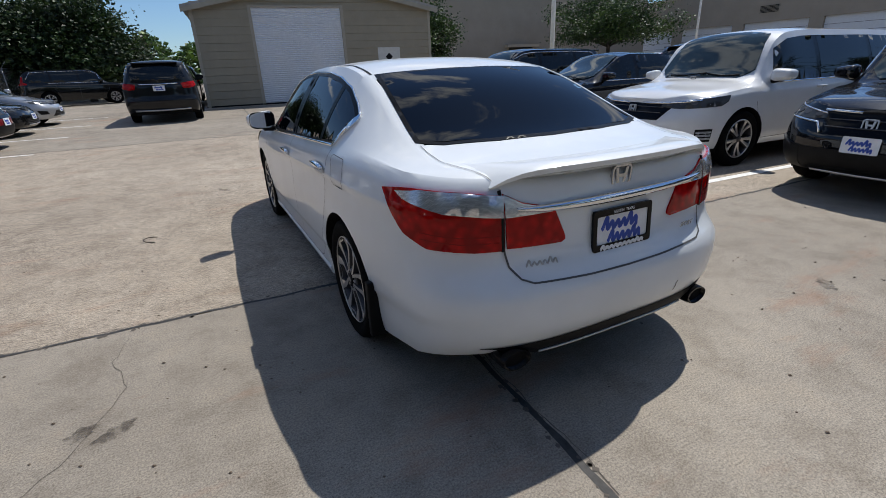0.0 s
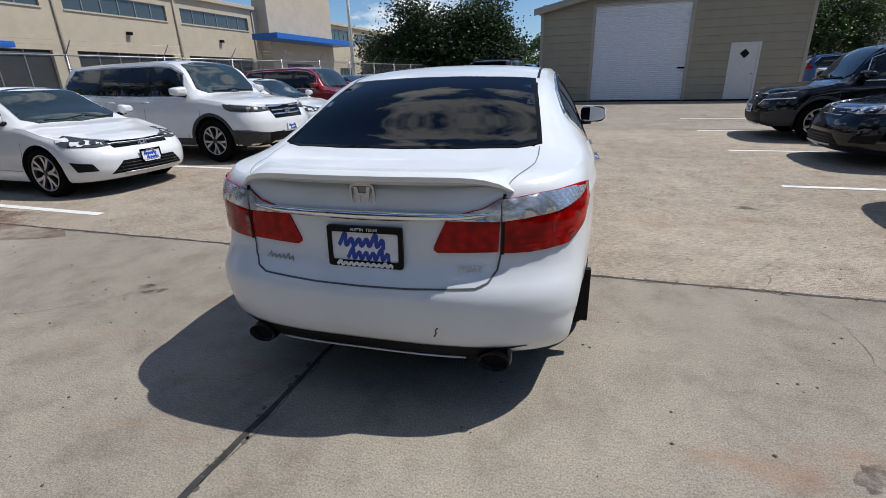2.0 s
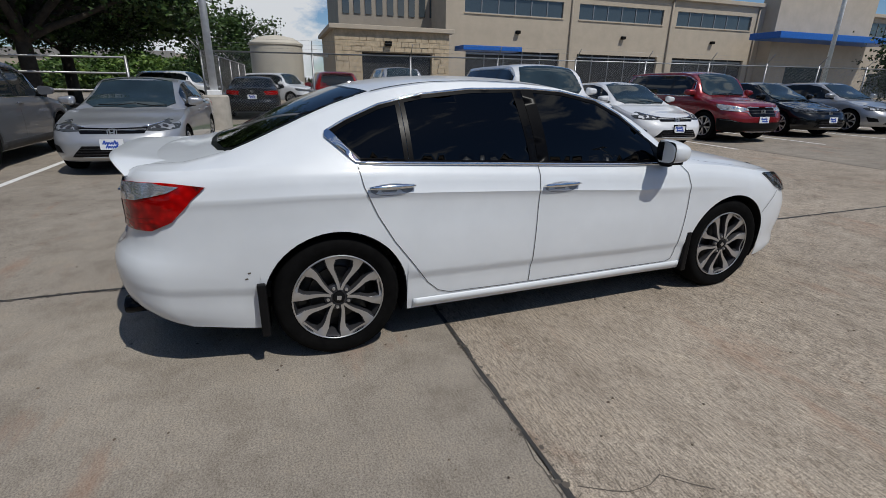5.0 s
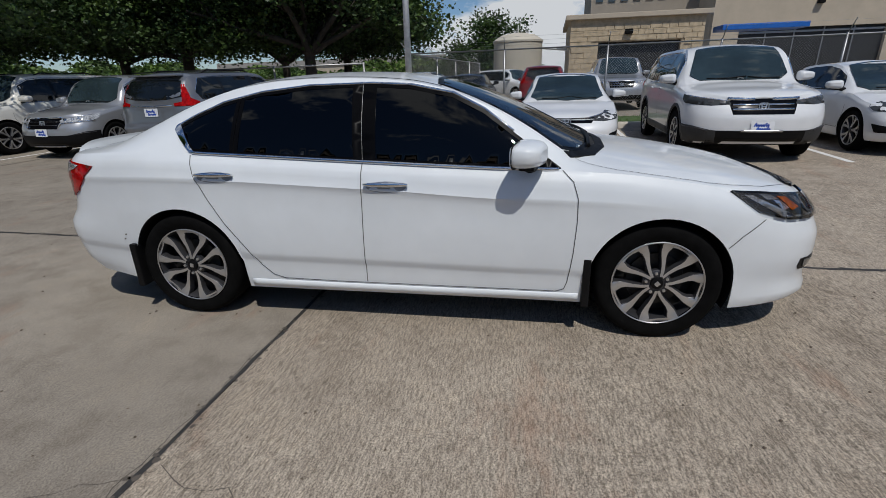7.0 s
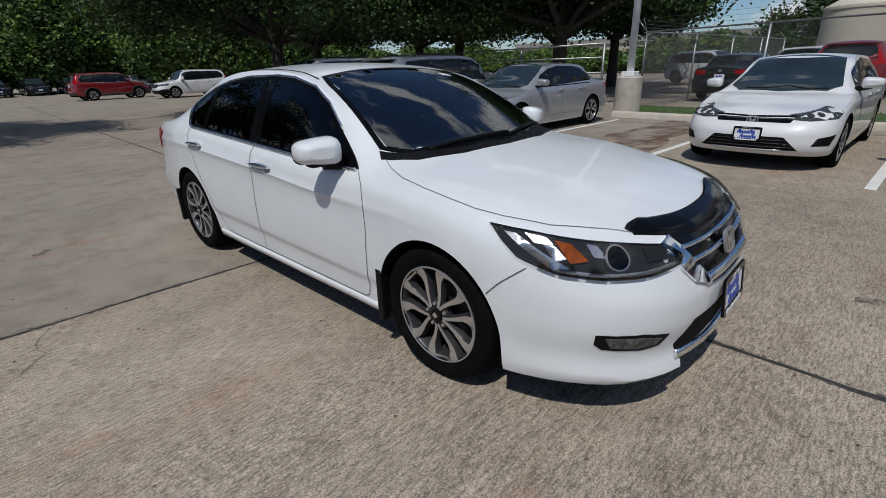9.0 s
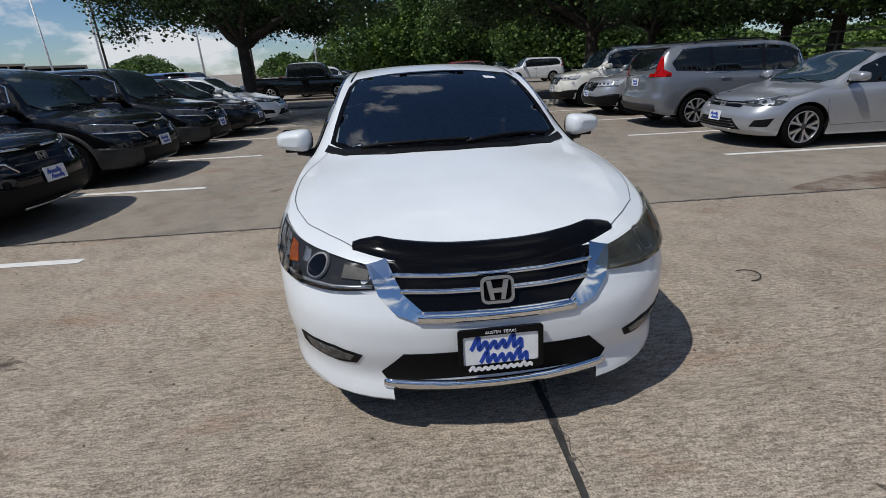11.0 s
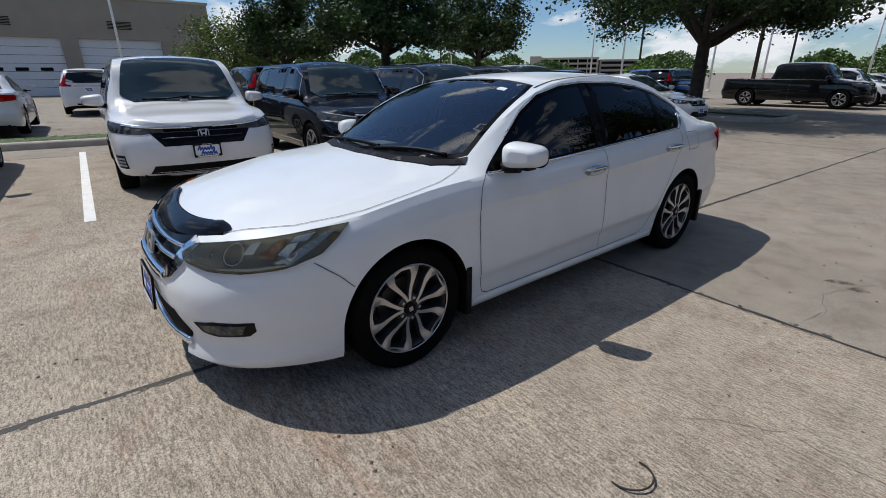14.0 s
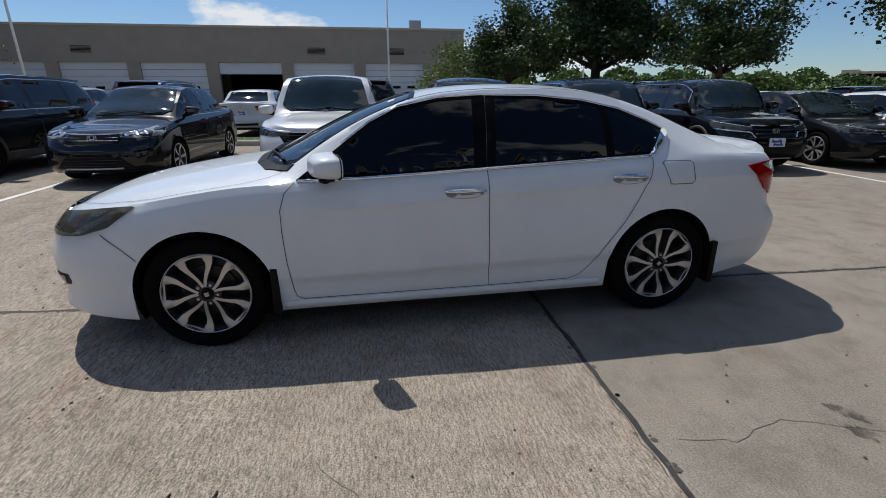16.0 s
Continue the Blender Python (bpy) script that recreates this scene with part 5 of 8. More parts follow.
PAINTS = {
    "white": paint("white_paint", (0.70, 0.71, 0.72)), "silver": paint("silver_paint", (0.42, 0.43, 0.45), 0.55, 0.3),
    "grey": paint("mid_grey_paint", (0.20, 0.21, 0.23), 0.5, 0.3), "black": paint("black_paint", (0.004, 0.0045, 0.005), 0.0, 0.3, 1.0, 0.03),
    "darkblue": paint("dark_blue_paint", (0.003, 0.0036, 0.006), 0.0, 0.3, 1.0, 0.03), "charcoal": paint("charcoal_paint", (0.010, 0.011, 0.013), 0.3, 0.3, 0.7, 0.03),
    "red": paint("deep_red_paint", (0.22, 0.012, 0.016), 0.25, 0.28), "cream": paint("off_white_paint", (0.70, 0.68, 0.62)),
    "blue": paint("blue_paint", (0.03, 0.10, 0.30), 0.3, 0.3),
}


def spec(kind, wb, fo, ro, W, H, hood, belt, r):
    """Key curves of a parked car from a few sizes: wheelbase, overhangs, half width, height, bonnet and belt heights."""
    a, b = wb / 2, -wb / 2
    N, T = a + fo, b - ro
    zh = hood
    c = {}
    if kind == "sedan":
        cw, rf, rp, rr, gb = a - 0.30, a - 1.30, -0.15, b + 0.35, b - 0.42
        c["zc"] = [(T, belt + .05), (T + .15, belt + .085), (gb, belt + .09), (gb + .35, belt + .25), (rr - .2, H - .06), (rr + .15, H - .02), (rp, H), (rf + .15, H - .03), (rf - .0, H - .055), (rf + .35, H - .17), (cw - .15, zh + .12), (cw, zh + .02), (cw + .25, zh - .02), (a + .2, zh - .09), (N - .3, zh - .16), (N - .1, zh - .25)]
        c["zr"] = [(T, belt + .03), (gb, belt + .075), (gb + .35, belt + .20), (rr - .2, H - .11), (rr + .15, H - .065), (rp, H - .045), (rf + .1, H - .09), (rf + .35, H - .21), (cw - .15, zh + .05), (cw, zh - .03), (a + .2, zh - .12), (N - .3, zh - .19), (N - .1, zh - .26)]
    else:
        cw, rf, rp = a - 0.22, a - 1.05, 0.0
        lean = 0.42 if kind == "suv" else 0.30
        c["zc"] = [(T, belt - .02), (T + .06, belt + .04), (T + .16, belt + .22), (T + lean, H - .09), (T + lean + .22, H - .035), (b + .4, H - .01), (rp, H), (rf + .1, H - .03), (rf + .1 + .28, H - .15), (cw - .15, zh + .12), (cw, zh + .02), (cw + .25, zh - .01), (a + .2, zh - .05), (N - .3, zh - .11), (N - .1, zh - .20)]
        c["zr"] = [(T, belt - .03), (T + .06, belt + .02), (T + .16, belt + .16), (T + lean, H - .15), (T + lean + .22, H - .085), (b + .4, H - .06), (rp, H - .05), (rf + .1, H - .085), (rf + .38, H - .20), (cw - .15, zh + .05), (cw, zh - .03), (a + .2, zh - .08), (N - .3, zh - .14), (N - .1, zh - .21)]
    if kind == "pickup":
        for k, up in (("zc", .03), ("zr", .01)):
            c[k] = [(T, belt + up - .01), (T + .1, belt + up), (-.98, belt + up), (-.93, belt + up + .06), (-.80, H - (.10 if k == "zc" else .16)), (-.62, H - (.03 if k == "zc" else .08))] + [q for q in c[k] if q[0] > -.3]
    c["xr"] = [(T, W * .68), (b, W * .70), (0, W * .68), (a - .9, W * .72), (cw, W * .82), (a + .2, W * .80), (N, W * .6)]
    c["zsh"] = [(T, belt - .03), (T + .3, belt + .015), (b, belt + .01), (0, belt - .03), (cw, belt - .06), (a + .1, zh - .10), (N - .35, zh - .19), (N - .1, zh - .27)]
    g = r - 0.13 if kind == "sedan" else r - 0.10
    c["zb"] = [(T, g + .12), (T + .4, g + .03), (0, g), (N - .3, g + .01), (N, g + .02)]
    c["prof"] = [(0, .955), (.08, .975), (.3, .995), (.5, 1.0), (.75, .99), (.9, .975), (1, .935)]
    c["wid"] = [(T, W * .96), (b, W), (0, W * .995), (a, W), (N, W * .96)]
    c["yf"] = [(0, N - .09), (.1, N - .03), (.35, N), (.6, N - .005), (.8, N - .05), (1, N - .13)]
    if kind == "sedan":
        c["yr"] = [(0, T + .09), (.15, T + .02), (.38, T), (.46, T + .03), (.55, T + .08), (.85, T + .07), (1, T + .05)]
    else:
        c["yr"] = [(0, T + .08), (.15, T + .02), (.40, T), (.48, T + .04), (.6, T + .05), (.9, T + .07), (1, T + .09)]
    c.update(Lf=.72, nf=2.9, Lr=.42 if kind != "sedan" else .5, nr=3.2, lim=(N - .52, T + .34), zw=r, arch=[(a, r + .045), (b, r + .045)], na=7, nb=8, bulge=.05)
    c["dims"] = (wb, fo, ro, W, H, hood, belt, r, N, T, a, b, cw, rf)
    return c


MODELS = {
    "compact_sedan": ("sedan", 2.735, .87, .99, .90, 1.415, .90, .955, .325),
    "family_sedan": ("sedan", 2.83, .95, 1.12, .93, 1.45, .93, .98, .335),
    "older_sedan": ("sedan", 2.685, .93, .98, .895, 1.51, .98, 1.0, .32),
    "crossover": ("suv", 2.70, .93, .99, .93, 1.69, 1.06, 1.08, .355),
    "large_suv": ("suv", 2.82, .98, 1.16, .998, 1.79, 1.16, 1.16, .38),
    "old_suv": ("suv", 2.775, .92, 1.16, .998, 1.80, 1.14, 1.15, .375),
    "truck_suv": ("suv", 2.95, 1.02, 1.2, 1.0, 1.89, 1.2, 1.2, .39),
    "pickup": ("pickup", 3.6, 1.0, 1.25, 1.0, 1.93, 1.22, 1.2, .40),
    "minivan": ("van", 3.0, 1.00, 1.21, .997, 1.74, 1.08, 1.06, .36),
}
SHELLS = {}


def park_car(name, model, colour, label, category, clad=None, rails=False, wheel=("vee", 5), plate=True, dark_lamps=True, lean=0.0):
    """A parked car with its glass, lamps, grille, wheels, mirrors and plates; the origin lies on the ground in the middle."""
    if model not in SHELLS:
        sp = spec(*MODELS[model])
        SHELLS[model] = (sp, Shell(sp, 1.0))
    sp, sh = SHELLS[model]
    kind = MODELS[model][0]
    wb, fo, ro, W, H, zh, belt, r, N, T, a, b, cw, rf = sp["dims"]
    pm = PAINTS[colour]
    car = thing(name, label, category)
    part("body", sh.mesh(), pm, car, "", 40)
    zb = belt - .01
    xy = lambda o: [(p, q, 0) for p, q in o]
    yz = lambda o: [(0, p, q) for p, q in o]
    xz = lambda o: [(p, 0, q) for p, q in o]
    # windscreen
    t0, t1 = W * .60, W * .74
    gt0 = rf + (.09 if kind == "sedan" else .19)
    part("windscreen", patch(sh, xy([(t1, cw - .20), (t1 * .8, cw - .07), (0, cw - .01), (-t1 * .8, cw - .07), (-t1, cw - .20), (-t0, gt0 + .05), (-t0 * .5, gt0 + .01), (0, gt0), (t0 * .5, gt0 + .01), (t0, gt0 + .05)]), "z", .014, .022, .06, fair=True), PGLASS_L, car, "windscreen")
    for x0, x1 in ((.5, -.1), (-.12, -.6)):
        part("wiper", ribbon(sh, xy([(W * x0, cw - .09), (W * (x0 + x1) / 2, cw - .06), (W * x1, cw - .10)]), "z", .018, .016, .012, step=.12), BLACK, car)
    # rear glass
    if kind == "sedan":
        gb, rr = b - .42, b + .35
        part("rear_window", patch(sh, xy([(W * .60, rr - .22), (0, rr - .28), (-W * .60, rr - .22), (-W * .70, gb + .10), (-W * .4, gb + .04), (0, gb + .02), (W * .4, gb + .04), (W * .70, gb + .10)]), "z", .006, .010, .09), PGLASS, car, "dark rear window")
    else:
        part("rear_window", patch(sh, xz([(W * .62, H - .20), (0, H - .165), (-W * .62, H - .20), (-W * .72, belt + .12), (-W * .4, belt + .07), (0, belt + .06), (W * .4, belt + .07), (W * .72, belt + .12)]), "y-", .005, .010, .09), PGLASS, car, "dark rear window")
        if kind != "pickup":
            part("roof_spoiler", box(-W * .60, T + .27, H - .115, W * .60, T + .46, H - .085, .012), pm, car)
    top = H - (.085 if kind == "sedan" else .135)
    if kind == "sedan":
        cells = [[(cw - .32, zb - .01), (rf + .42, H - .26), (rf + .12, H - .135), (rf - .2, top - .005), (-.12, top + .003), (-.10, zb + .015)],
                 [(-.20, top + .003), (b + .62, top - .015), (b + .34, H - .14), (b + .02, zb + .13), (b + .04, zb + .06), (-.18, zb + .018)]]
    else:
        e = T + (.62 if kind == "suv" else .55)
        cells = [[(cw - .30, zb - .02), (rf + .42, H - .28), (rf + .14, H - .165), (rf - .2, top), (.02, top + .005), (.02, zb)],
                 [(-.07, top + .005), (b + .28, top), (b + .28, zb + .03), (-.07, zb + .005)],
                 [(b + .20, top), (e + .02, H - .165), (e - .20, belt + .20), (e - .12, zb + .07), (b + .20, zb + .035)]]
    if kind == "pickup":
        cells = [cells[0], [(-.07, top + .005), (-.62, top - .01), (-.70, zb + .08), (-.66, zb + .02), (-.07, zb + .005)]]
    for sgn, mode in ((1, "x+"), (-1, "x-")):
        def S(o):
            return o if sgn > 0 else mirror_x(o)
        band = cells[0][:-1] + [q for c in cells[1:-1] for q in c[:2]] + cells[-1][:-1] + [cells[-1][-1], cells[0][-1]]
        part("window_band", patch(sh, yz(band), mode, .0025, .006, .11), PILLAR, car, "black window pillars")
        for c in cells:
            part("side_window", patch(sh, yz(c), mode, .004, .008, .11), PGLASS, car, "dark side window")
        part("window_trim", ribbon(sh, yz([(c2, zb - .012 + .02 * (cw - c2) / 3) for c2 in (cw - .3, .4, 0, b + .1)]), mode, .018, .003, .006, step=.15), CHROME if model != "compact_sedan" else BLACK, car)
        if kind == "suv":
            part("window_trim", ribbon(sh, yz([(cw - .32, zb + .02), (rf + .43, H - .262), (rf + .14, H - .146), (rf - .2, top + .022), (b + .28, top + .022), (e + .03, H - .148), (e - .20, belt + .22)]), mode, .016, .006, .008, step=.08), CHROME, car)
        if model == "crossover":
            part("chrome_wing", ribbon(sh, S([(W * .93, a + .42, zh - .285), (W * .72, N - .2, zh - .31), (W * .50, N - .06, zh - .33), (W * .42, N - .04, zh - .42)]), ("r", sgn * W * .25, a + .05), .022, .010, .008, step=.07), CHROME, car, "chrome wing below the headlamp")
        for g in ([(cw - .05, belt - .10), (cw + .01, belt - .25), (cw - .02, .42)], [(-.08, zb), (-.10, .36)], [(b + .42, zb), (b + .33, belt - .3), (b + .52, .40), (b + .58, .36)], [(cw - .02, .42), (cw - .1, .34), (b + .58, .36)]):
            part("panel_gap", ribbon(sh, yz(g), mode, .007, .0015, step=.10), SEAM, car)
        for yy in (.06, b + .62):
            part("door_handle", ribbon(sh, yz([(yy, belt - .115), (yy - .10, belt - .112), (yy - .20, belt - .112)]), mode, .026, .012, .016, step=.06), pm, car)
        bm = mirror_bm(1.05 if kind == "sedan" else 1.15)
        if sgn < 0:
            flip_x(bm)
        mr = part("door_mirror", bm, pm, car)
        mr.location = (sgn * (W + .06), cw - .36, belt + .075)
        part("mirror_arm", tube([(0, .05, -.05), (-sgn * .17, .05, -.085)], [.03, .035], 8), BLACK, mr)
        ax = ("r", sgn * W * .25, a + .05)
        hz = zh - .23 if kind == "sedan" else zh - .27
        head = [(W * .97, a + .28, hz + .115), (W * .9, a + .42, hz + .10), (W * .72, N - .2, hz + .06), (W * .46, N - .08, hz + .025), (W * .44, N - .06, hz - .02), (W * .7, N - .15, hz - .035), (W * .93, a + .42, hz - .01), (W * .98, a + .33, hz + .04)]
        hl = part("headlamp", patch(sh, S(head), ax, .006, .012, .06), LAMPDARK if dark_lamps else LAMP, car, "headlamp")
        for k in (0.55, .72, .86):
            cx, cy = W * k, N - .10 - .42 * (k - .45) ** 1.5
            o = [(cx + .04 * math.cos(q), cy - .02 * math.cos(q), hz + .012 + .06 * (k - .5) + .022 * math.sin(q)) for q in (2 * math.pi * i / 10 for i in range(10))]
            part("lamp_reflector", patch(sh, S(o), ax, .0085, .003, .06), ALLOYDARK if dark_lamps else CHROME, hl)
        part("lamp_strip", ribbon(sh, S([(W * .46, N - .08, hz + .028), (W * .72, N - .2, hz + .062), (W * .93, a + .42, hz + .10)]), ax, .016, .008, .004, step=.08), CLEAR_LENS, hl)
        ax = ("r", sgn * W * .3, b - .25)
        if kind == "sedan":
            tz = belt - .10
            tail = [(W * .45, T, tz + .055), (W * .75, T + .1, tz + .075), (W * .96, T + .36, tz + .07), (W * .98, T + .46, tz + .045), (W * .95, T + .34, tz - .05), (W * .7, T + .08, tz - .075), (W * .48, T, tz - .065)]
        else:
            tz = belt - .02
            low_lamp = [(W * .62, T, tz - .02), (W * .80, T + .08, tz), (W * .97, T + .38, tz + .03), (W * .97, T + .40, tz - .10), (W * .80, T + .08, tz - .17), (W * .66, T, tz - .16)]
            tail = low_lamp if model == "large_suv" else [(W * .58, T, tz + .02), (W * .76, T + .08, tz + .05), (W * .775, T + .12, tz + .36), (W * .825, T + .18, tz + .37), (W * .865, T + .25, tz + .11), (W * .96, T + .38, tz + .04), (W * .96, T + .38, tz - .025), (W * .60, T, tz - .035)]
        part("tail_lamp", patch(sh, S(tail), ax, .008, .014, .06), RED_LENS, car, "red tail lamp")
        ax = ("r", sgn * W * .25, a + .05)
        if kind == "van":
            fr = part("fog_recess", patch(sh, S([(W * .905, a + .49, .53), (W * .845, N - .30, .53), (W * .835, N - .29, .37), (W * .895, a + .50, .37)]), ax, .004, .008, .05), BLACK, car, "upright fog lamp pod")
            for q in (.41, .45, .49):
                part("fog_lens", patch(sh, S([(W * .895, a + .50, q + .012), (W * .85, N - .31, q + .012), (W * .85, N - .31, q - .012), (W * .895, a + .50, q - .012)]), ax, .007, .003, .05), LAMP, fr)
        elif kind == "sedan":
            part("fog_recess", patch(sh, S([(W * .92, a + .46, .475), (W * .74, N - .24, .44), (W * .70, N - .20, .345), (W * .88, a + .52, .345)]), ax, .004, .008, .05), BLACK, car, "black angular corner vent")
        else:
            part("fog_recess", patch(sh, S([(W * .985, a + .40, .57), (W * .84, N - .30, .56), (W * .66, N - .14, .51), (W * .58, N - .10, .50), (W * .58, N - .10, .28), (W * .85, a + .60, .27), (W * .985, a + .41, .29)]), ax, .014, .020, .04), CLADDING if clad else BLACK, car, "black lower bumper corner")
            part("fog_trim", ribbon(sh, S([(W * .95, a + .48, .545), (W * .80, N - .26, .535), (W * .68, N - .16, .50)]), ax, .016, .016, .008, step=.08), ALLOYDARK, car)
        for yw, R in sp["arch"]:
            part("wheel_arch_liner", arch_liner(sh, yw, R, r, sgn), DARK, car)
            add_wheel(car, sgn * (W - .012), yw, r, r=r, w=.22, style=wheel[0], spokes=wheel[1], simple=True, turn=random.uniform(0, 70))
            if clad:
                o = [(0, yw + (R + .028) * math.cos(q), r + (R + .028) * math.sin(q)) for q in np.linspace(-.12, math.pi + .12, 19)]
                part("arch_cladding", ribbon(sh, o, mode, .058, .003, .008, step=.2), CLADDING, car)
        if clad:
            part("sill_cladding", ribbon(sh, yz([(a - r - .06, r - .02), (0, r - .02), (b + r + .06, r - .02)]), mode, .13, .003, .008, step=.2), CLADDING, car)
        if rails:
            part("roof_rail", tube([(sgn * W * .63, rf - .15, H - .05), (sgn * W * .635, rf - .3, H - .0), (sgn * W * .635, b + .1, H - .0), (sgn * W * .63, b - .05, H - .05)], .016, 8), BLACK, car)
    gz0 = zh - .27 if kind == "sedan" else zh - .32
    gh = .07 if kind == "sedan" else .11
    if kind == "van":
        gw, gl, gt, gb0 = W * .62, W * .46, gz0 + .075, gz0 - .13
    elif model == "compact_sedan":
        gw, gl, gt, gb0 = W * .50, W * .46, gz0 + .055, gz0 - .02
    else:
        gw, gl, gt, gb0 = W * .47, W * .40, gz0 + gh, gz0 - gh
    gr = part("grille", patch(sh, xz([(gw, gt), (-gw, gt), (-gl, gb0), (gl, gb0)]), "y+", .004, .008, .07), GLOSSBLACK, car, "black grille")
    if kind == "van":
        part("grille_bar", ribbon(sh, xz([(W * .84, gt + .035), (W * .6, gt + .012), (0, gt - .004), (-W * .6, gt + .012), (-W * .84, gt + .035)]), "y+", .026, .010, .010, step=.1), CHROME, gr, "chrome bar across the nose")
    else:
        part("grille_bar", ribbon(sh, xz([(gw, gt), (0, gt - .012), (-gw, gt)]), "y+", .026 if model != "large_suv" else .045, .005, .010, step=.1), CHROME if model not in ("compact_sedan",) else GLOSSBLACK, gr)
    for k in ((-.35, .25) if model != "compact_sedan" else (.4,)):
        part("grille_slat", ribbon(sh, xz([(gl, gz0 + gh * k), (-gl, gz0 + gh * k)]), "y+", .012 if model != "large_suv" else .03, .005, .006, step=.15), ALLOYDARK if model in ("compact_sedan", "crossover") or kind == "van" else CHROME, gr)
    if kind == "sedan":
        part("lower_intake", patch(sh, xz([(W * .44, .445), (-W * .44, .445), (-W * .62, .285), (W * .62, .285)]), "y+", .004, .008, .07), BLACK, car, "black lower intake")
        for q in range(3):
            part("intake_bar", ribbon(sh, xz([(W * (.47 + .04 * q), .405 - .04 * q), (-W * (.47 + .04 * q), .405 - .04 * q)]), "y+", .008, .012, .006, step=.15), ALLOYDARK, car)
    elif kind == "van":
        part("lower_intake", patch(sh, xz([(W * .60, .40), (-W * .60, .40), (-W * .66, .30), (W * .66, .30)]), "y+", .004, .008, .08), BLACK, car, "black lower intake")
    else:
        part("lower_intake", patch(sh, xz([(W * .66, .50), (-W * .66, .50), (-W * .70, .27), (W * .70, .27)]), "y+", .012, .018, .05), BLACK, car, "black lower intake")
    if clad:
        part("rear_skirt", ribbon(sh, xz([(W * .85, .42), (0, .41), (-W * .85, .42)]), "y-", .18, .004, .008, step=.1), CLADDING, car)
    part("bumper_trim", ribbon(sh, xz([(W * .45, .285), (0, .28), (-W * .45, .285)]), "y+", .03, .020, .008, step=.1), ALLOY, car)
    p, n = sh.cast((0, 6, gz0), (0, -1, 0))
    emblem(car, Matrix.Translation((0, p.y + .016, gz0)) @ pose(0, 0, 0, -10, 0, 180), .13)
    if plate:
        pz = .47 if kind == "sedan" else .56
        p, n = sh.cast((0, 6, pz), (0, -1, 0))
        add_plate(car, Matrix.Translation((0, p.y + .018, pz)) @ pose(0, 0, 0, -5, 0, 180), plate == "dark")
    pz = .74 if kind == "sedan" else belt - .16
    p, n = sh.cast((0, -6, pz), (0, 1, 0))
    add_plate(car, Matrix.Translation((0, p.y - .014, pz)) @ pose(0, 0, 0, -3, 0, 0), False)
    part("rear_trim", ribbon(sh, xz([(W * .5, pz + .12), (0, pz + .11), (-W * .5, pz + .12)]), "y-", .03, .004, .008, step=.1), CHROME if kind != "sedan" else pm, car)
    p, n = sh.cast((0, -6, pz + .19), (0, 1, 0))
    emblem(car, Matrix.Translation((0, p.y - .006, pz + .19)), .10)
    if model == "large_suv":
        part("rear_skid", ribbon(sh, xz([(W * .72, .40), (0, .385), (-W * .72, .40)]), "y-", .05, .014, .012, step=.1), ALLOY, car, "silver skid bar")
    part("rear_intake", ribbon(sh, xz([(W * .5, .40), (0, .39), (-W * .5, .40)]), "y-", .07, .004, .006, step=.1), BLACK, car)
    part("underbody", box(-W * .72, T + .15, r - .11, W * .72, N - .2, r - .02), DARK, car)
    return car


PROTO = {}


def stand(front_x, front_y, heading, *args, rear=False, **kw):
    """Parks a car with the middle of its front (or rear) bumper at a place on the paving."""
    key = args[1:3] + tuple(sorted(kw.items()))
    dims = spec(*MODELS[args[1]])["dims"]
    end = dims[9] if rear else dims[8]
    d = Vector((-math.sin(radians(heading)), math.cos(radians(heading)), 0))
    c = Vector((front_x, front_y, 0)) - d * end
    nose, tail = c + d * dims[8] * .6, c + d * dims[9] * .6
    z0, z1 = gz(nose.x, nose.y), gz(tail.x, tail.y)
    base = 0.5 * (z0 + z1) + (0.06 if abs(c.x) > 11.5 else 0.0)
    m = pose(c.x, c.y, base, math.degrees(math.atan2(z0 - z1, (nose - tail).length)), 0, heading)
    if key in PROTO:
        ob = copy_thing(PROTO[key], m)
        ob.name = args[0]
        return tagged(ob, args[3], args[4])
    ob = park_car(*args, **kw)
    PROTO[key] = ob
    ob.matrix_basis = m
    return ob


# row with noses to the lane, on the fence side
E_, W_ = -93.4, 86.6
stand(-4.98, 1.38, E_, "compact_car", "compact_sedan", "white", "white compact sedan with black grille in a marked bay", "car", plate="dark")
stand(-4.38, 4.12, E_, "large_suv", "large_suv", "white", "white large suv with chrome grille and black lower bumper", "car", clad=True, plate=True)
stand(-4.72, 6.85, E_, "compact_hatchback", "compact_sedan", "white", "white compact car with black lower bumper", "car", plate="dark")
stand(-5.02, 9.85, E_, "small_suv", "crossover", "red", "dark red small suv with clear headlamps", "car", dark_lamps=False)
stand(-5.18, 12.75, E_, "black_sedan", "compact_sedan", "black", "black compact sedan in the row by the fence", "car")
stand(-5.10, 15.65, E_, "silver_sedan", "compact_sedan", "silver", "silver compact sedan in the row by the fence", "car")
stand(-5.12, -3.72, E_, "silver_sedan", "compact_sedan", "silver", "silver compact sedan facing the lane", "car")
stand(-5.05, -6.50, W_, "grey_suv", "crossover", "grey", "grey crossover backed to the lane with tall red tail lamps", "car", rear=True, clad=True, rails=True)
stand(-5.15, -9.20, E_, "silver_suv", "crossover", "silver", "silver older crossover facing the lane", "car", dark_lamps=False)
stand(-5.15, -12.1, E_, "old_suv", "old_suv", "cream", "off-white older boxy suv with roof rack", "car", rails=True, dark_lamps=False)
# row on the building side
stand(3.93, 1.12, W_, "minivan", "minivan", "white", "white minivan with wide black grille in a marked bay", "car", plate="dark", wheel=("pair", 5))
stand(3.96, -1.58, W_, "black_suv", "crossover", "darkblue", "black crossover with chrome grille wing", "car", wheel=("vee", 5))
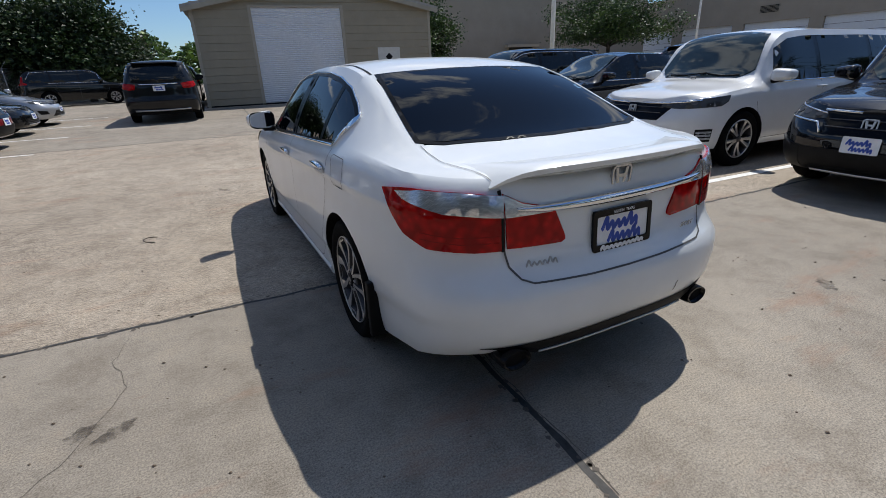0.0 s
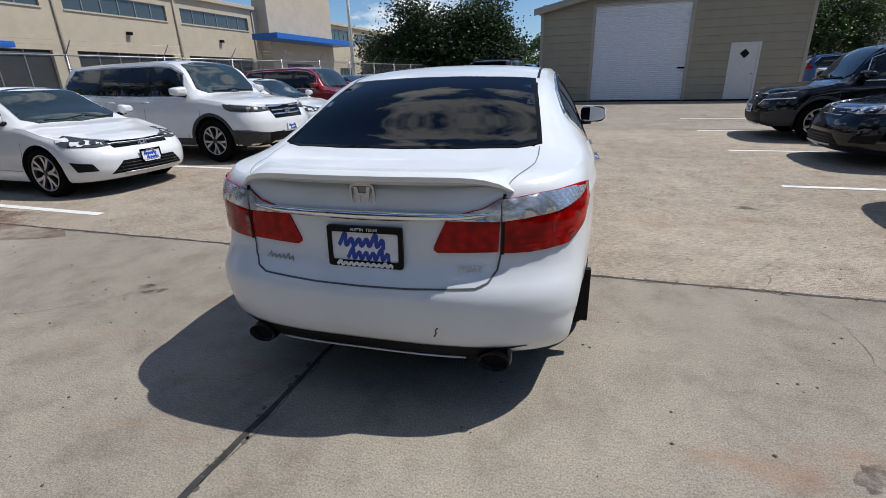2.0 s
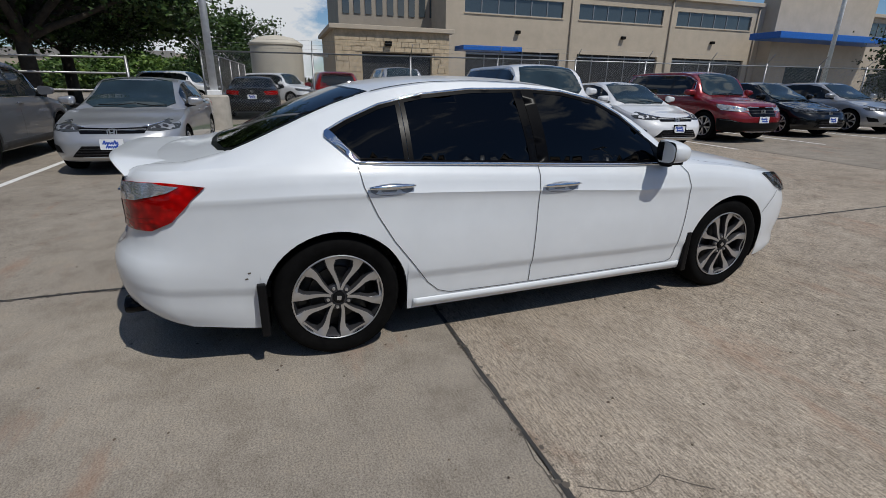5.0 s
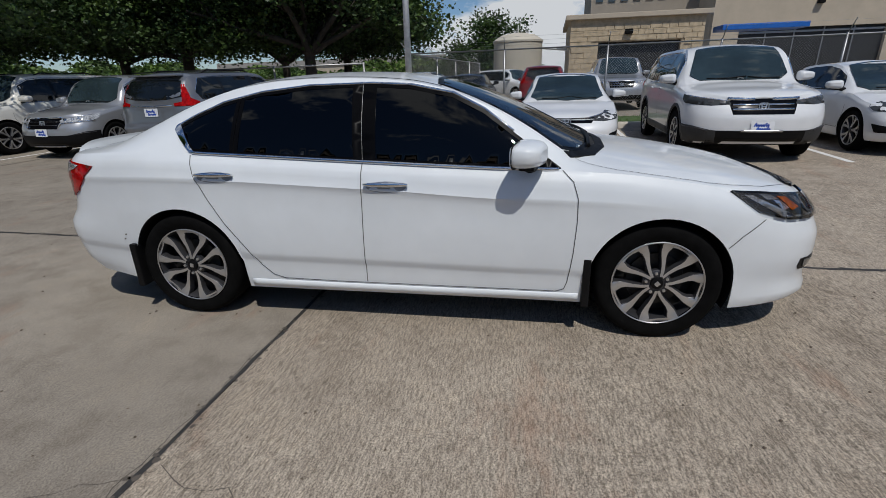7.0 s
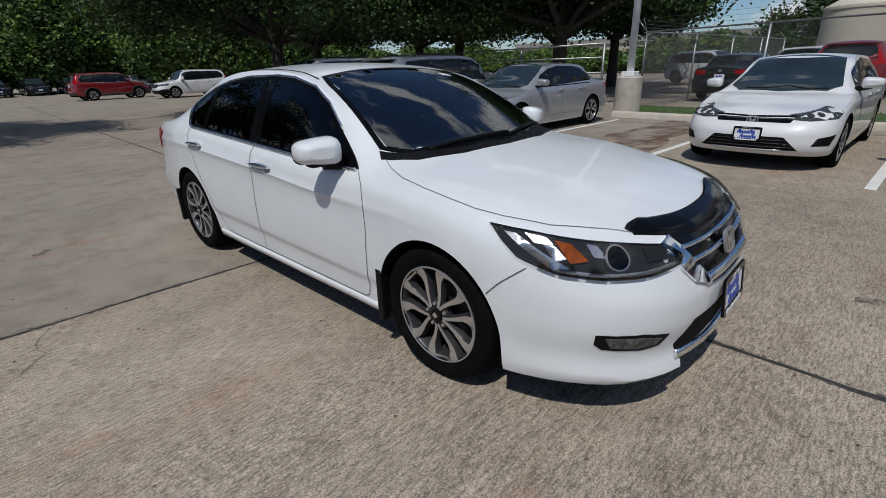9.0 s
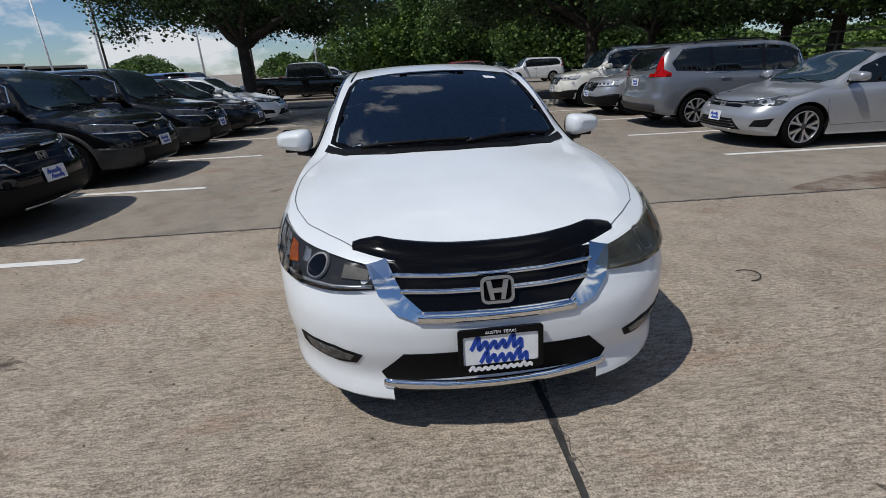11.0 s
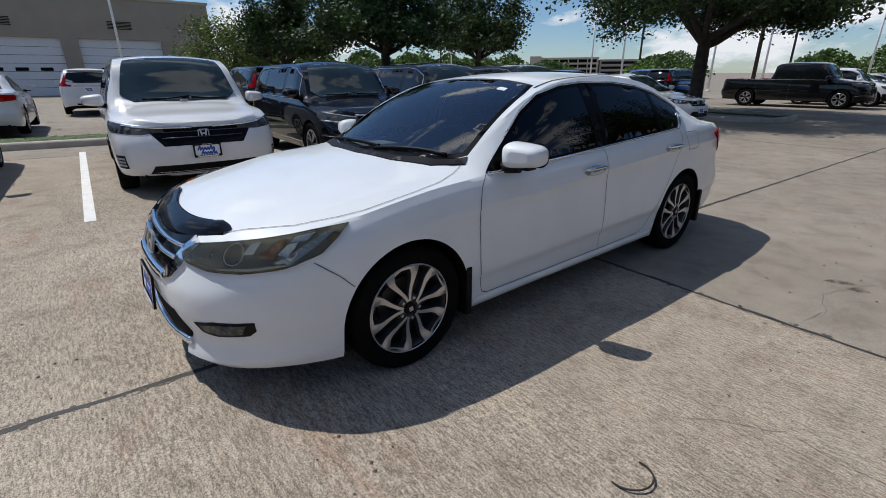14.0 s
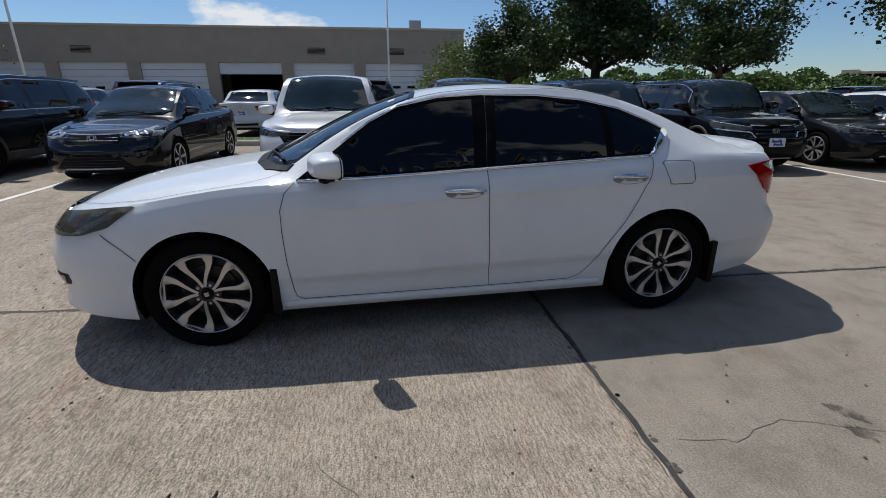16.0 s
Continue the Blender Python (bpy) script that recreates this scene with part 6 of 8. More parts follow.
stand(3.90, -4.15, W_, "black_suv", "crossover", "black", "black crossover with silver lower trim", "car", clad=True)
stand(3.84, -6.80, W_, "black_suv", "crossover", "black", "black crossover in the row by the building", "car", clad=True)
stand(3.70, -9.40, W_, "grey_sedan", "family_sedan", "charcoal", "charcoal grey family sedan", "car")
stand(3.55, -12.0, W_, "white_sedan_parked", "family_sedan", "white", "white family sedan at the end of the row", "car")
stand(4.38, 4.45, W_, "older_sedan", "older_sedan", "darkblue", "dark blue older sedan with clear headlamps", "car", dark_lamps=False, plate=False, wheel=("single", 6))
stand(4.30, 7.30, W_, "dark_suv", "crossover", "black", "black crossover with slim lamps", "car", clad=True)
# by the shed
stand(-2.15, 12.85, -2.5, "dark_suv", "large_suv", "charcoal", "dark grey suv with roof rails seen from behind", "car", rear=True, rails=True)
stand(-1.95, 19.2, -3.0, "dark_suv", "crossover", "black", "black crossover beside the shed", "car", rear=True)
stand(-1.7, 24.8, -3.0, "dark_suv", "large_suv", "black", "black suv beside the shed", "car", rear=True, rails=True)
stand(-4.3, 31.0, -75, "dark_suv", "truck_suv", "black", "black truck under the trees", "car")
# behind the fence
stand(-15.75, 1.35, W_, "red_suv", "crossover", "red", "red crossover behind the chain-link fence", "car", rear=True, clad=True)
stand(-15.6, 4.2, E_, "silver_truck_suv", "truck_suv", "silver", "silver truck-sized suv behind the fence", "car", dark_lamps=False)
stand(-15.6, -1.75, W_, "dark_sedan", "family_sedan", "charcoal", "dark sedan behind the fence", "car", rear=True)
stand(-27, -3.2, -20, "white_suv", "crossover", "white", "white crossover in the next lot", "car")
stand(-25, 1.5, -40, "white_suv", "crossover", "white", "white crossover in the next lot", "car")
stand(-15.6, 7.2, E_, "grey_sedan", "family_sedan", "charcoal", "dark sedan behind the fence", "car")
stand(-15.6, 20.0, E_, "silver_suv", "crossover", "silver", "silver crossover behind the fence", "car", dark_lamps=False)
stand(-15.6, 28.0, E_, "silver_sedan", "compact_sedan", "silver", "silver sedan behind the fence", "car")
# beyond the kerb on the building side
stand(12.2, 4.0, W_ + 180, "white_sedan_parked", "family_sedan", "white", "white sedan seen from behind beyond the kerb", "car", rear=True)
stand(20.0, 1.2, W_ + 180, "white_suv", "crossover", "white", "white small suv seen from behind", "car", rear=True)
stand(11.6, 0.2, W_ + 180, "dark_suv", "large_suv", "charcoal", "dark suv beyond the kerb", "car", rear=True, rails=True)
for k, (y, mdl, col) in enumerate(((-3.0, "crossover", "black"), (-5.7, "family_sedan", "charcoal"), (-8.3, "crossover", "black"), (-10.9, "large_suv", "charcoal"), (6.8, "crossover", "black"), (9.6, "family_sedan", "white"))):
    kw = dict(rails=True) if mdl == "large_suv" else dict(clad=True) if (mdl, col) == ("crossover", "black") else {}
    stand(11.9, y, W_ + 180, "parked_car", mdl, col, {"black": "black", "charcoal": "dark grey", "white": "white"}[col] + " car in the second row", "car", rear=True, **kw)
stand(11.4, 24.2, -104, "blue_suv", "crossover", "blue", "blue crossover beside the building wall", "car", rear=True)
stand(10.9, 21.3, -104, "white_sedan_parked", "family_sedan", "white", "white sedan beside the building wall", "car", rear=True)
# across the lane behind
stand(1.95, -24.6, 91, "pickup_truck", "pickup", "black", "black crew-cab pickup across the cross lane", "truck")
stand(1.55, -27.5, 91, "white_suv", "crossover", "white", "white crossover parked behind the black pickup", "car")
stand(1.35, -30.2, 91, "white_sedan_parked", "family_sedan", "white", "white family sedan in the row behind the pickup", "car")
stand(1.15, -32.9, 91, "silver_sedan", "compact_sedan", "silver", "silver sedan in the row behind the pickup", "car")
stand(0.95, -35.6, 91, "grey_sedan", "family_sedan", "charcoal", "dark sedan in the row behind the pickup", "car")
stand(-8.1, -32.0, -88, "white_suv", "crossover", "white", "white crossover parked across the cross lane", "car")
stand(-9.0, -36.2, 95, "red_suv", "crossover", "red", "red crossover in the row before the woods", "car", clad=True)
stand(-19.5, -33.5, -88, "grey_sedan", "family_sedan", "charcoal", "dark sedan in the row before the woods", "car")
stand(-25.0, -33.0, -88, "white_suv", "crossover", "white", "white crossover in the row before the woods", "car")
stand(11.5, -21.5, 75, "silver_sedan", "compact_sedan", "silver", "silver sedan beyond the large tree", "car")
stand(10.5, -27.0, 80, "blue_suv", "crossover", "blue", "blue crossover beyond the large tree", "car")
rng = random.Random(5)
for k in range(12):
    col = rng.choice(("black", "charcoal", "white", "silver", "charcoal"))
    mdl = {"black": "crossover", "charcoal": "family_sedan", "white": "crossover", "silver": "compact_sedan"}[col]
    kw = dict(clad=True) if (mdl, col) == ("crossover", "black") else {}
    stand(-30 + 2.75 * k, -52 + 0.4 * math.sin(k * 2.0), 2 + rng.uniform(-2, 2), "far_car", mdl, col, {"black": "black", "charcoal": "dark grey", "white": "white", "silver": "silver"}[col] + " car across the lot before the woods", "car", rear=False, **kw)
for k in range(8):
    col = rng.choice(("black", "charcoal", "white", "silver", "white"))
    mdl = {"black": "crossover", "charcoal": "family_sedan", "white": "family_sedan", "silver": "compact_sedan"}[col]
    kw = dict(clad=True) if (mdl, col) == ("crossover", "black") else {}
    stand(12 + 2.8 * k, -30.0 - 0.35 * k, 180 + rng.uniform(-2, 2), "far_car", mdl, col, {"black": "black", "charcoal": "dark grey", "white": "white", "silver": "silver"}[col] + " car parked beyond the oak trees", "car", **kw)

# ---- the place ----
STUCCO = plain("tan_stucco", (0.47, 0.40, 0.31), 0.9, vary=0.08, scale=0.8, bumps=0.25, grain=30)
# Second, darker tan stucco: shade is put into the wall colour.
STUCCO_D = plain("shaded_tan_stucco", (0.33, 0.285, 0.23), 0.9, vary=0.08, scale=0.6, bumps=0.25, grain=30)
STONE = plain("limestone", (0.50, 0.40, 0.27), 0.9, vary=0.22, scale=3.0, bumps=0.5)
SIDING = plain("tan_siding", (0.30, 0.258, 0.185), 0.55, vary=0.07, scale=2, bumps=0.05)
SIDING_TRIM = plain("tan_trim", (0.36, 0.32, 0.25), 0.5, vary=0.06)
ROLLDOOR = plain("white_roller_door", (0.70, 0.72, 0.75), 0.45, vary=0.05)
DOORWHITE = plain("white_door", (0.62, 0.61, 0.57), 0.5, vary=0.06)
# Sheet colour that stands in for the shade inside wall openings.
DARKOPEN = plain("dark_opening_sheet", (0.018, 0.018, 0.018), 0.6)
BLUE = plain("blue_canopy_metal", (0.015, 0.12, 0.45), 0.4)
WINDOW = plain("building_glass", (0.05, 0.065, 0.075), 0.08, coat=0.6)
METAL = plain("galvanised_steel", (0.34, 0.34, 0.34), 0.45, metal=0.8, vary=0.15)
POLE = plain("painted_pole", (0.80, 0.80, 0.79), 0.5)
GRASS = plain("grass_blades", (0.055, 0.095, 0.022), 0.8, vary=0.35, scale=6)
SOIL = plain("soil", (0.10, 0.075, 0.05), 0.95, vary=0.3)
ROOFMAT = plain("roof_metal", (0.33, 0.31, 0.28), 0.5)
TANK = plain("tank_concrete", (0.50, 0.46, 0.38), 0.9, vary=0.1, scale=0.7)
BARK = plain("bark", (0.055, 0.045, 0.035), 0.95, vary=0.4, scale=5, bumps=0.8)


def lot(x, y):
    """A place given along and across the bays, turned as the lot is."""
    c, s = math.cos(LOT), math.sin(LOT)
    return (x * c - y * s, x * s + y * c)


# paving: a sheet to the horizon and the slabs on it
bm = bmesh.new()
xs = [-3000, -400, -120, -60] + list(np.linspace(-32, 32, 17)) + [60, 120, 400, 3000]
ys = [-3000, -400, -120, -60] + list(np.linspace(-36, 36, 37)) + [60, 120, 400, 3000]
gv = [[bm.verts.new((x, y, gz(x, y) - 0.02)) for y in ys] for x in xs]
for i in range(len(xs) - 1):
    for j in range(len(ys) - 1):
        bm.faces.new((gv[i][j], gv[i + 1][j], gv[i + 1][j + 1], gv[i][j + 1]))
ground = part("ground", bm, CONCRETE, None)
tagged(ground, "sunlit tan concrete paving of a car lot", "ground", kind="structure")

JX = [-27.3, -18.3, -9.3, -0.34, 8.7, 17.7, 26.7]
JY = [-37.0, -27.9, -18.8, -9.75, -0.70, 8.4, 17.4, 26.5]


def joint(x, y):
    return x + 0.043 * y * (1 if abs(x) < 5 else 0.8), y - 0.035 * x


def slab(x0, x1, y0, y1):
    bm = bmesh.new()
    g = 0.011
    nx, ny = 6, 12
    grid = []
    for i in range(nx + 1):
        row = []
        for j in range(ny + 1):
            u, v = x0 + g + (x1 - x0 - 2 * g) * i / nx, y0 + g + (y1 - y0 - 2 * g) * j / ny
            px, py = joint(u, v)
            row.append(bm.verts.new((px, py, gz(px, py))))
        grid.append(row)
    for i in range(nx):
        for j in range(ny):
            bm.faces.new((grid[i][j], grid[i + 1][j], grid[i + 1][j + 1], grid[i][j + 1]))
    for e in [e for e in bm.edges if len(e.link_faces) == 1]:
        a, b = e.verts
        c, d = bm.verts.new(b.co - Vector((0, 0, 0.03))), bm.verts.new(a.co - Vector((0, 0, 0.03)))
        bm.faces.new((b, a, d, c))
    bmesh.ops.recalc_face_normals(bm, faces=bm.faces)
    return bm


for a, b in zip(JX, JX[1:]):
    for c, d in zip(JY, JY[1:]):
        part("slab", slab(a, b, c, d), BROOMED if -1 < c < 1 and -10 < a < 1 else CONCRETE, ground)


def strip(pts, w, lift, jag=0.0, seed=1, ends=True):
    """A flat ribbon on the paving along points, with an uneven edge if asked."""
    rngs = random.Random(seed)
    line = []
    for (x0, y0), (x1, y1) in zip(pts, pts[1:]):
        n = max(1, int(math.hypot(x1 - x0, y1 - y0) / 0.12))
        line += [(x0 + (x1 - x0) * i / n, y0 + (y1 - y0) * i / n) for i in range(n)]
    line.append(pts[-1])
    bm = bmesh.new()
    rows = []
    for i, (x, y) in enumerate(line):
        x1, y1 = line[min(i + 1, len(line) - 1)]
        x0, y0 = line[max(i - 1, 0)]
        d = math.hypot(x1 - x0, y1 - y0) or 1
        nx, ny = -(y1 - y0) / d, (x1 - x0) / d
        o = rngs.uniform(-jag, jag)
        a, b = w / 2 * (1 + rngs.uniform(-0.45, 0.45) * (jag > 0)) + o, w / 2 * (1 + rngs.uniform(-0.45, 0.45) * (jag > 0)) - o
        rows.append((bm.verts.new((x + nx * a, y + ny * a, gz(x, y) + lift)), bm.verts.new((x - nx * b, y - ny * b, gz(x, y) + lift))))
    for p, q in zip(rows, rows[1:]):
        bm.faces.new((p[0], p[1], q[1], q[0]))
    bmesh.ops.recalc_face_normals(bm, faces=bm.faces)
    for f in bm.faces:
        if f.normal.z < 0:
            f.normal_flip()
    return bm


for k, x in enumerate(JX[1:-1]):
    part("joint_sealant", strip([joint(x, y) for y in np.arange(-36, 26, 1.5)], 0.030, 0.0012, 0.008, 40 + k), TAR, ground)
for k, y in enumerate(JY[1:-1]):
    part("joint_sealant", strip([joint(x, y) for x in np.arange(-27, 26, 1.5)], 0.026, 0.0016, 0.008, 60 + k), TAR, ground)


def crack(pts, w, seed):
    rngs = random.Random(seed)
    out = [pts[0]]
    for (x0, y0), (x1, y1) in zip(pts, pts[1:]):
        n = max(2, int(math.hypot(x1 - x0, y1 - y0) / 0.06))
        for i in range(1, n + 1):
            t = i / n
            out.append((x0 + (x1 - x0) * t + rngs.uniform(-0.012, 0.012), y0 + (y1 - y0) * t + rngs.uniform(-0.012, 0.012)))
    return part("crack", strip(out, w, 0.0022, 0.0012, seed), CRACK, ground)


# crumbled edges of the two joints that cross under the sedan
for k, (lo, hi) in enumerate(((-5.2, -3.4), (-2.9, -1.2), (1.4, 2.6), (3.0, 4.6))):
    crack([(joint(-0.34, y)[0] + .028 * (1 if k % 2 else -1) + .008 * math.sin(9 * y), joint(-0.34, y)[1]) for y in np.arange(lo, hi, .12)], 0.004, 80 + k)
for k, (lo, hi) in enumerate(((-4.6, -2.8), (-2.2, -1.3), (1.3, 2.4), (2.7, 4.2))):
    crack([(joint(x, -0.70)[0], joint(x, -0.70)[1] + .026 * (1 if k % 2 else -1) + .008 * math.sin(8 * x)) for x in np.arange(lo, hi, .12)], 0.004, 90 + k)
rngj = random.Random(17)
verts, faces = [], []
for k in range(420):
    along = rngj.uniform(-4.6, 4.6)
    off = rngj.choice((-1, 1)) * rngj.uniform(.006, .030)
    x, y = joint(-0.34 + off, along) if k % 2 else joint(along, -0.70 + off)
    size, turn = rngj.uniform(.004, .017), rngj.uniform(0, 6.28)
    i = len(verts)
    for q in range(6):
        a = turn + q * math.pi / 3
        r = size * rngj.uniform(.5, 1.3)
        verts.append((x + r * math.cos(a), y + r * math.sin(a), gz(x, y) + .0026))
    faces.append(tuple(range(i, i + 6)))
me = bpy.data.meshes.new("joint_chips")
me.from_pydata(verts, [], faces)
me.materials.append(CRACK)
chips = share("joint_chips", me, ground)
chips["kind"] = "stuff"
crack([(-2.05, -0.76), (-2.10, -1.0), (-2.02, -1.3), (-2.2, -1.75), (-2.6, -2.1), (-3.1, -2.2)], 0.0025, 3)
crack([(2.10, -0.72), (2.2, -0.55), (2.16, -0.38), (2.3, -0.25)], 0.004, 4)
crack([(2.13, -0.72), (2.35, -1.2), (2.3, -1.6), (2.5, -2.2)], 0.002, 5)
crack([(-1.9, 0.75), (-2.3, 0.45), (-3.0, 0.5), (-3.9, 0.2)], 0.0022, 8)
crack([(-9.4, 0.1), (-8.2, -0.6), (-7.0, -0.9), (-6.0, -1.5)], 0.005, 9)

# bay lines
def bay_line(x0, y0, x1, y1, w=0.105):
    o = part("bay_line", strip([(x0, y0), (x1, y1)], w, 0.0035), LINE, None)
    return tagged(o, "worn white painted bay line on concrete", "road marking", "bay lines", "structure")


def left_y(y, x):
    return y + 0.058 * (-4.4 - x)


for y, xe in ((-10.55, -4.2), (-7.75, -4.25), (-5.05, -4.3), (-2.70, -4.65), (0.0, -4.42), (2.72, -4.5), (5.5, -4.5), (8.35, -4.4), (11.2, -4.3), (14.1, -4.2), (17.0, -4.1)):
    bay_line(xe, y, -9.7, left_y(y, -9.7))
for y, xs_ in ((-10.6, 2.6), (-8.0, 2.72), (-5.42, 2.80), (-2.86, 2.95), (-0.24, 3.10), (2.50, 3.32), (5.25, 3.45), (8.05, 3.55), (10.8, 3.7)):
    bay_line(xs_, y, 9.3, y - 0.045 * (9.3 - xs_))


def kerb(pts, name, label):
    """A concrete kerb with a rounded top along points."""
    bm = bmesh.new()
    rows = []
    prof = [(-0.02, -0.05), (0.0, 0.10), (0.03, 0.145), (0.09, 0.155), (0.15, 0.15), (0.17, 0.05)]
    for i, (x, y) in enumerate(pts):
        x1, y1 = pts[min(i + 1, len(pts) - 1)]
        x0, y0 = pts[max(i - 1, 0)]
        d = math.hypot(x1 - x0, y1 - y0)
        nx, ny = -(y1 - y0) / d, (x1 - x0) / d
        rows.append([bm.verts.new((x + nx * a, y + ny * a, gz(x, y) + h)) for a, h in prof])
    for p, q in zip(rows, rows[1:]):
        for k in range(len(prof) - 1):
            bm.faces.new((p[k], p[k + 1], q[k + 1], q[k])).smooth = True
    bmesh.ops.recalc_face_normals(bm, faces=bm.faces)
    o = part(name, bm, KERB, None, "", 50)
    return tagged(o, label, "kerb", kind="structure")


LK = [(-10.05 + 0.06 * y, y) for y in np.arange(-2.8, 40, 1.2)]
kerb(LK, "kerb", "pale concrete kerb along the fence verge")
RK = [(10.15 + 0.05 * y, y) for y in np.arange(24, -13, -1.2)]
kerb(RK, "kerb", "pale concrete kerb before the second row")


def verge(inner, depth, label, seed, blades=9000, hmax=0.05):
    """A strip of turf: soil with single grass blades as stuff."""
    bm = bmesh.new()
    rows = []
    for (x, y) in inner:
        s = 1 if depth > 0 else -1
        rows.append((bm.verts.new((x + s * 0.12, y, gz(x, y) + 0.13)), bm.verts.new((x + depth * 0.5, y, gz(x, y) + 0.15)), bm.verts.new((x + depth, y, gz(x, y) + 0.13))))
    for p, q in zip(rows, rows[1:]):
        for k in range(2):
            bm.faces.new((p[k], p[k + 1], q[k + 1], q[k]))
    bmesh.ops.recalc_face_normals(bm, faces=bm.faces)
    for f in bm.faces:
        if f.normal.z < 0:
            f.normal_flip()
    so = part("verge", bm, GRASS, None)
    tagged(so, label, "grass", kind="structure")
    rngs = random.Random(seed)
    verts, faces = [], []
    y0, y1 = inner[0][1], inner[-1][1]
    x_at = curve_of(sorted((y, x) for x, y in inner))
    for _ in range(blades):
        y = rngs.uniform(min(y0, y1), max(y0, y1))
        x = x_at(y) + depth * rngs.uniform(0.05, 1)
        z = gz(x, y) + 0.13
        a, h, w = rngs.uniform(0, 6.28), rngs.uniform(0.4, 1) * hmax, 0.008
        dx, dy = math.cos(a) * w, math.sin(a) * w
        i = len(verts)
        verts += [(x - dx, y - dy, z), (x + dx, y + dy, z), (x + rngs.uniform(-.03, .03), y + rngs.uniform(-.03, .03), z + h)]
        faces.append((i, i + 1, i + 2))
    me = bpy.data.meshes.new("grass")
    me.from_pydata(verts, [], faces)
    me.materials.append(GRASS)
    return tagged(new("grass", me), "short green grass blades on the verge", "grass", kind="stuff")


verge([(x - 0.15, y) for x, y in LK if y < 30], -1.9, "strip of mown grass behind the kerb", 21, 16000)
verge([(x + 0.15, y) for x, y in RK], 1.1, "strip of mown grass between two rows of bays", 22, 9000)

# chain-link fence
def wire_fence(name, x0, y0, x1, y1, h, label, z0=0.12, step=0.075, post=3.0, lean=1):
    L = math.hypot(x1 - x0, y1 - y0)
    ux, uy = (x1 - x0) / L, (y1 - y0) / L
    f = thing(name, label, "fence")
    P = lambda s, z, o=0.0: (x0 + ux * s - uy * o, y0 + uy * s + ux * o, gz(0, y0 + uy * s) + z0 + z)
    verts, faces = [], []
    w = 0.0022
    n = int((L + h) / step)
    for k in range(n):
        for sg in (1, -1):
            s0 = k * step - h
            pts = []
            for s, z in ((s0, 0.0), (s0 + h, h)) if sg > 0 else ((s0 + h, 0.0), (s0, h)):
                pts.append((s, z))
            (sa, z1), (sb, z2) = pts
            # clip to the panel
            def clip(s_, z_, t_s, t_z):
                if s_ < 0 or s_ > L:
                    lim = 0.0 if s_ < 0 else L
                    k_ = (lim - s_) / (t_s - s_)
                    return lim, z_ + (t_z - z_) * k_
                return s_, z_
            if (sa < 0 and sb < 0) or (sa > L and sb > L):
                continue
            p = clip(sa, z1, sb, z2)
            q = clip(sb, z2, sa, z1)
            i = len(verts)
            o = 0.003 * sg
            for s, z in (p, q):
                verts.extend([P(s - w, z, o), P(s + w, z, o), P(s, z, o + 0.004)])
            faces.extend([(i, i + 1, i + 4, i + 3), (i + 1, i + 2, i + 5, i + 4), (i + 2, i, i + 3, i + 5)])
    me = bpy.data.meshes.new("chain_link")
    me.from_pydata(verts, [], faces)
    me.materials.append(METAL)
    share("chain_link", me, f, None, "galvanised chain-link mesh")
    part("top_rail", tube([P(0, h), P(L, h)], 0.021, 8), METAL, f)
    m = int(L / post)
    for k in range(m + 1):
        s = L * k / m
        bm = tube([P(s, -z0 - 0.05), P(s, h + 0.02)], 0.03, 10)
        add_tube(bm, [P(s, h), P(s, h + 0.34, 0.28 * lean)], 0.013, 6)
        part("fence_post", bm, METAL, f)
    for k in range(3):
        part("top_wire", tube([P(0, h + 0.11 * (k + 1), 0.09 * (k + 1) * lean), P(L, h + 0.11 * (k + 1), 0.09 * (k + 1) * lean)], 0.003, 4), METAL, f)
    return f


wire_fence("chain_link_fence", -12.35, -2.95, -10.3, 36.0, 2.0, "galvanised chain-link fence with barbed wire arms", lean=-1)
wire_fence("chain_link_fence", -12.35, -2.95, -27.0, -2.0, 2.0, "galvanised chain-link fence at the lot corner", lean=1)

# pipe gate
gate = thing("pipe_gate", "grey pipe gate between the trees", "gate")
for z in (1.0, 1.5, 1.95):
    part("gate_rail", tube([(-14.5, -5.2, z), (-17.5, -17.5, z)], 0.03, 8), METAL, gate)
for k in range(4):
    t = k / 3
    part("gate_post", tube([(-14.5 - 3 * t, -5.2 - 12.3 * t, -0.05), (-14.5 - 3 * t, -5.2 - 12.3 * t, 2.0)], 0.045, 8), METAL, gate)


def lamp_post(x, y, h, label, base=True, r=0.095, arm=True):
    p = thing("lamp_post", label, "lamp post", Matrix.Translation((x, y, gz(x, y))))
    if base:
        bm = lathe([(0.001, 1.0), (0.30, 1.0), (0.33, 0.97), (0.34, 0.0), (0.34, -0.05)], pose(0, 0, 0, 0, -90, 0), 28)
        part("concrete_base", bm, KERB, p, "round concrete base", 40)
    part("pole", tube([(0, 0, 0.9 if base else -0.05), (0, 0, h)], [r, r * 0.7], 14), POLE, p)
    part("base_plate", box(-0.17, -0.17, 1.0 if base else 0, 0.17, 0.17, 1.12 if base else 0.1, 0.02), POLE, p)
    if arm:
        for s in (-1, 1):
            part("lamp_head", box(s * 0.1, -0.16, h - 0.05, s * 0.75, 0.16, h + 0.06, 0.03), POLE, p)
    return p


lamp_post(-10.7, -2.62, 9.0, "white lamp post on a round concrete base")
lamp_post(-11.2, 21.7, 9.0, "white lamp post by the fence", base=True)
lamp_post(12.0, 12.5, 9.0, "white lamp post beyond the kerb")
lamp_post(40.0, -2.4, 10.0, "white lamp post before the workshop")
lamp_post(34.4, 22.4, 10.0, "white lamp post before the workshop")
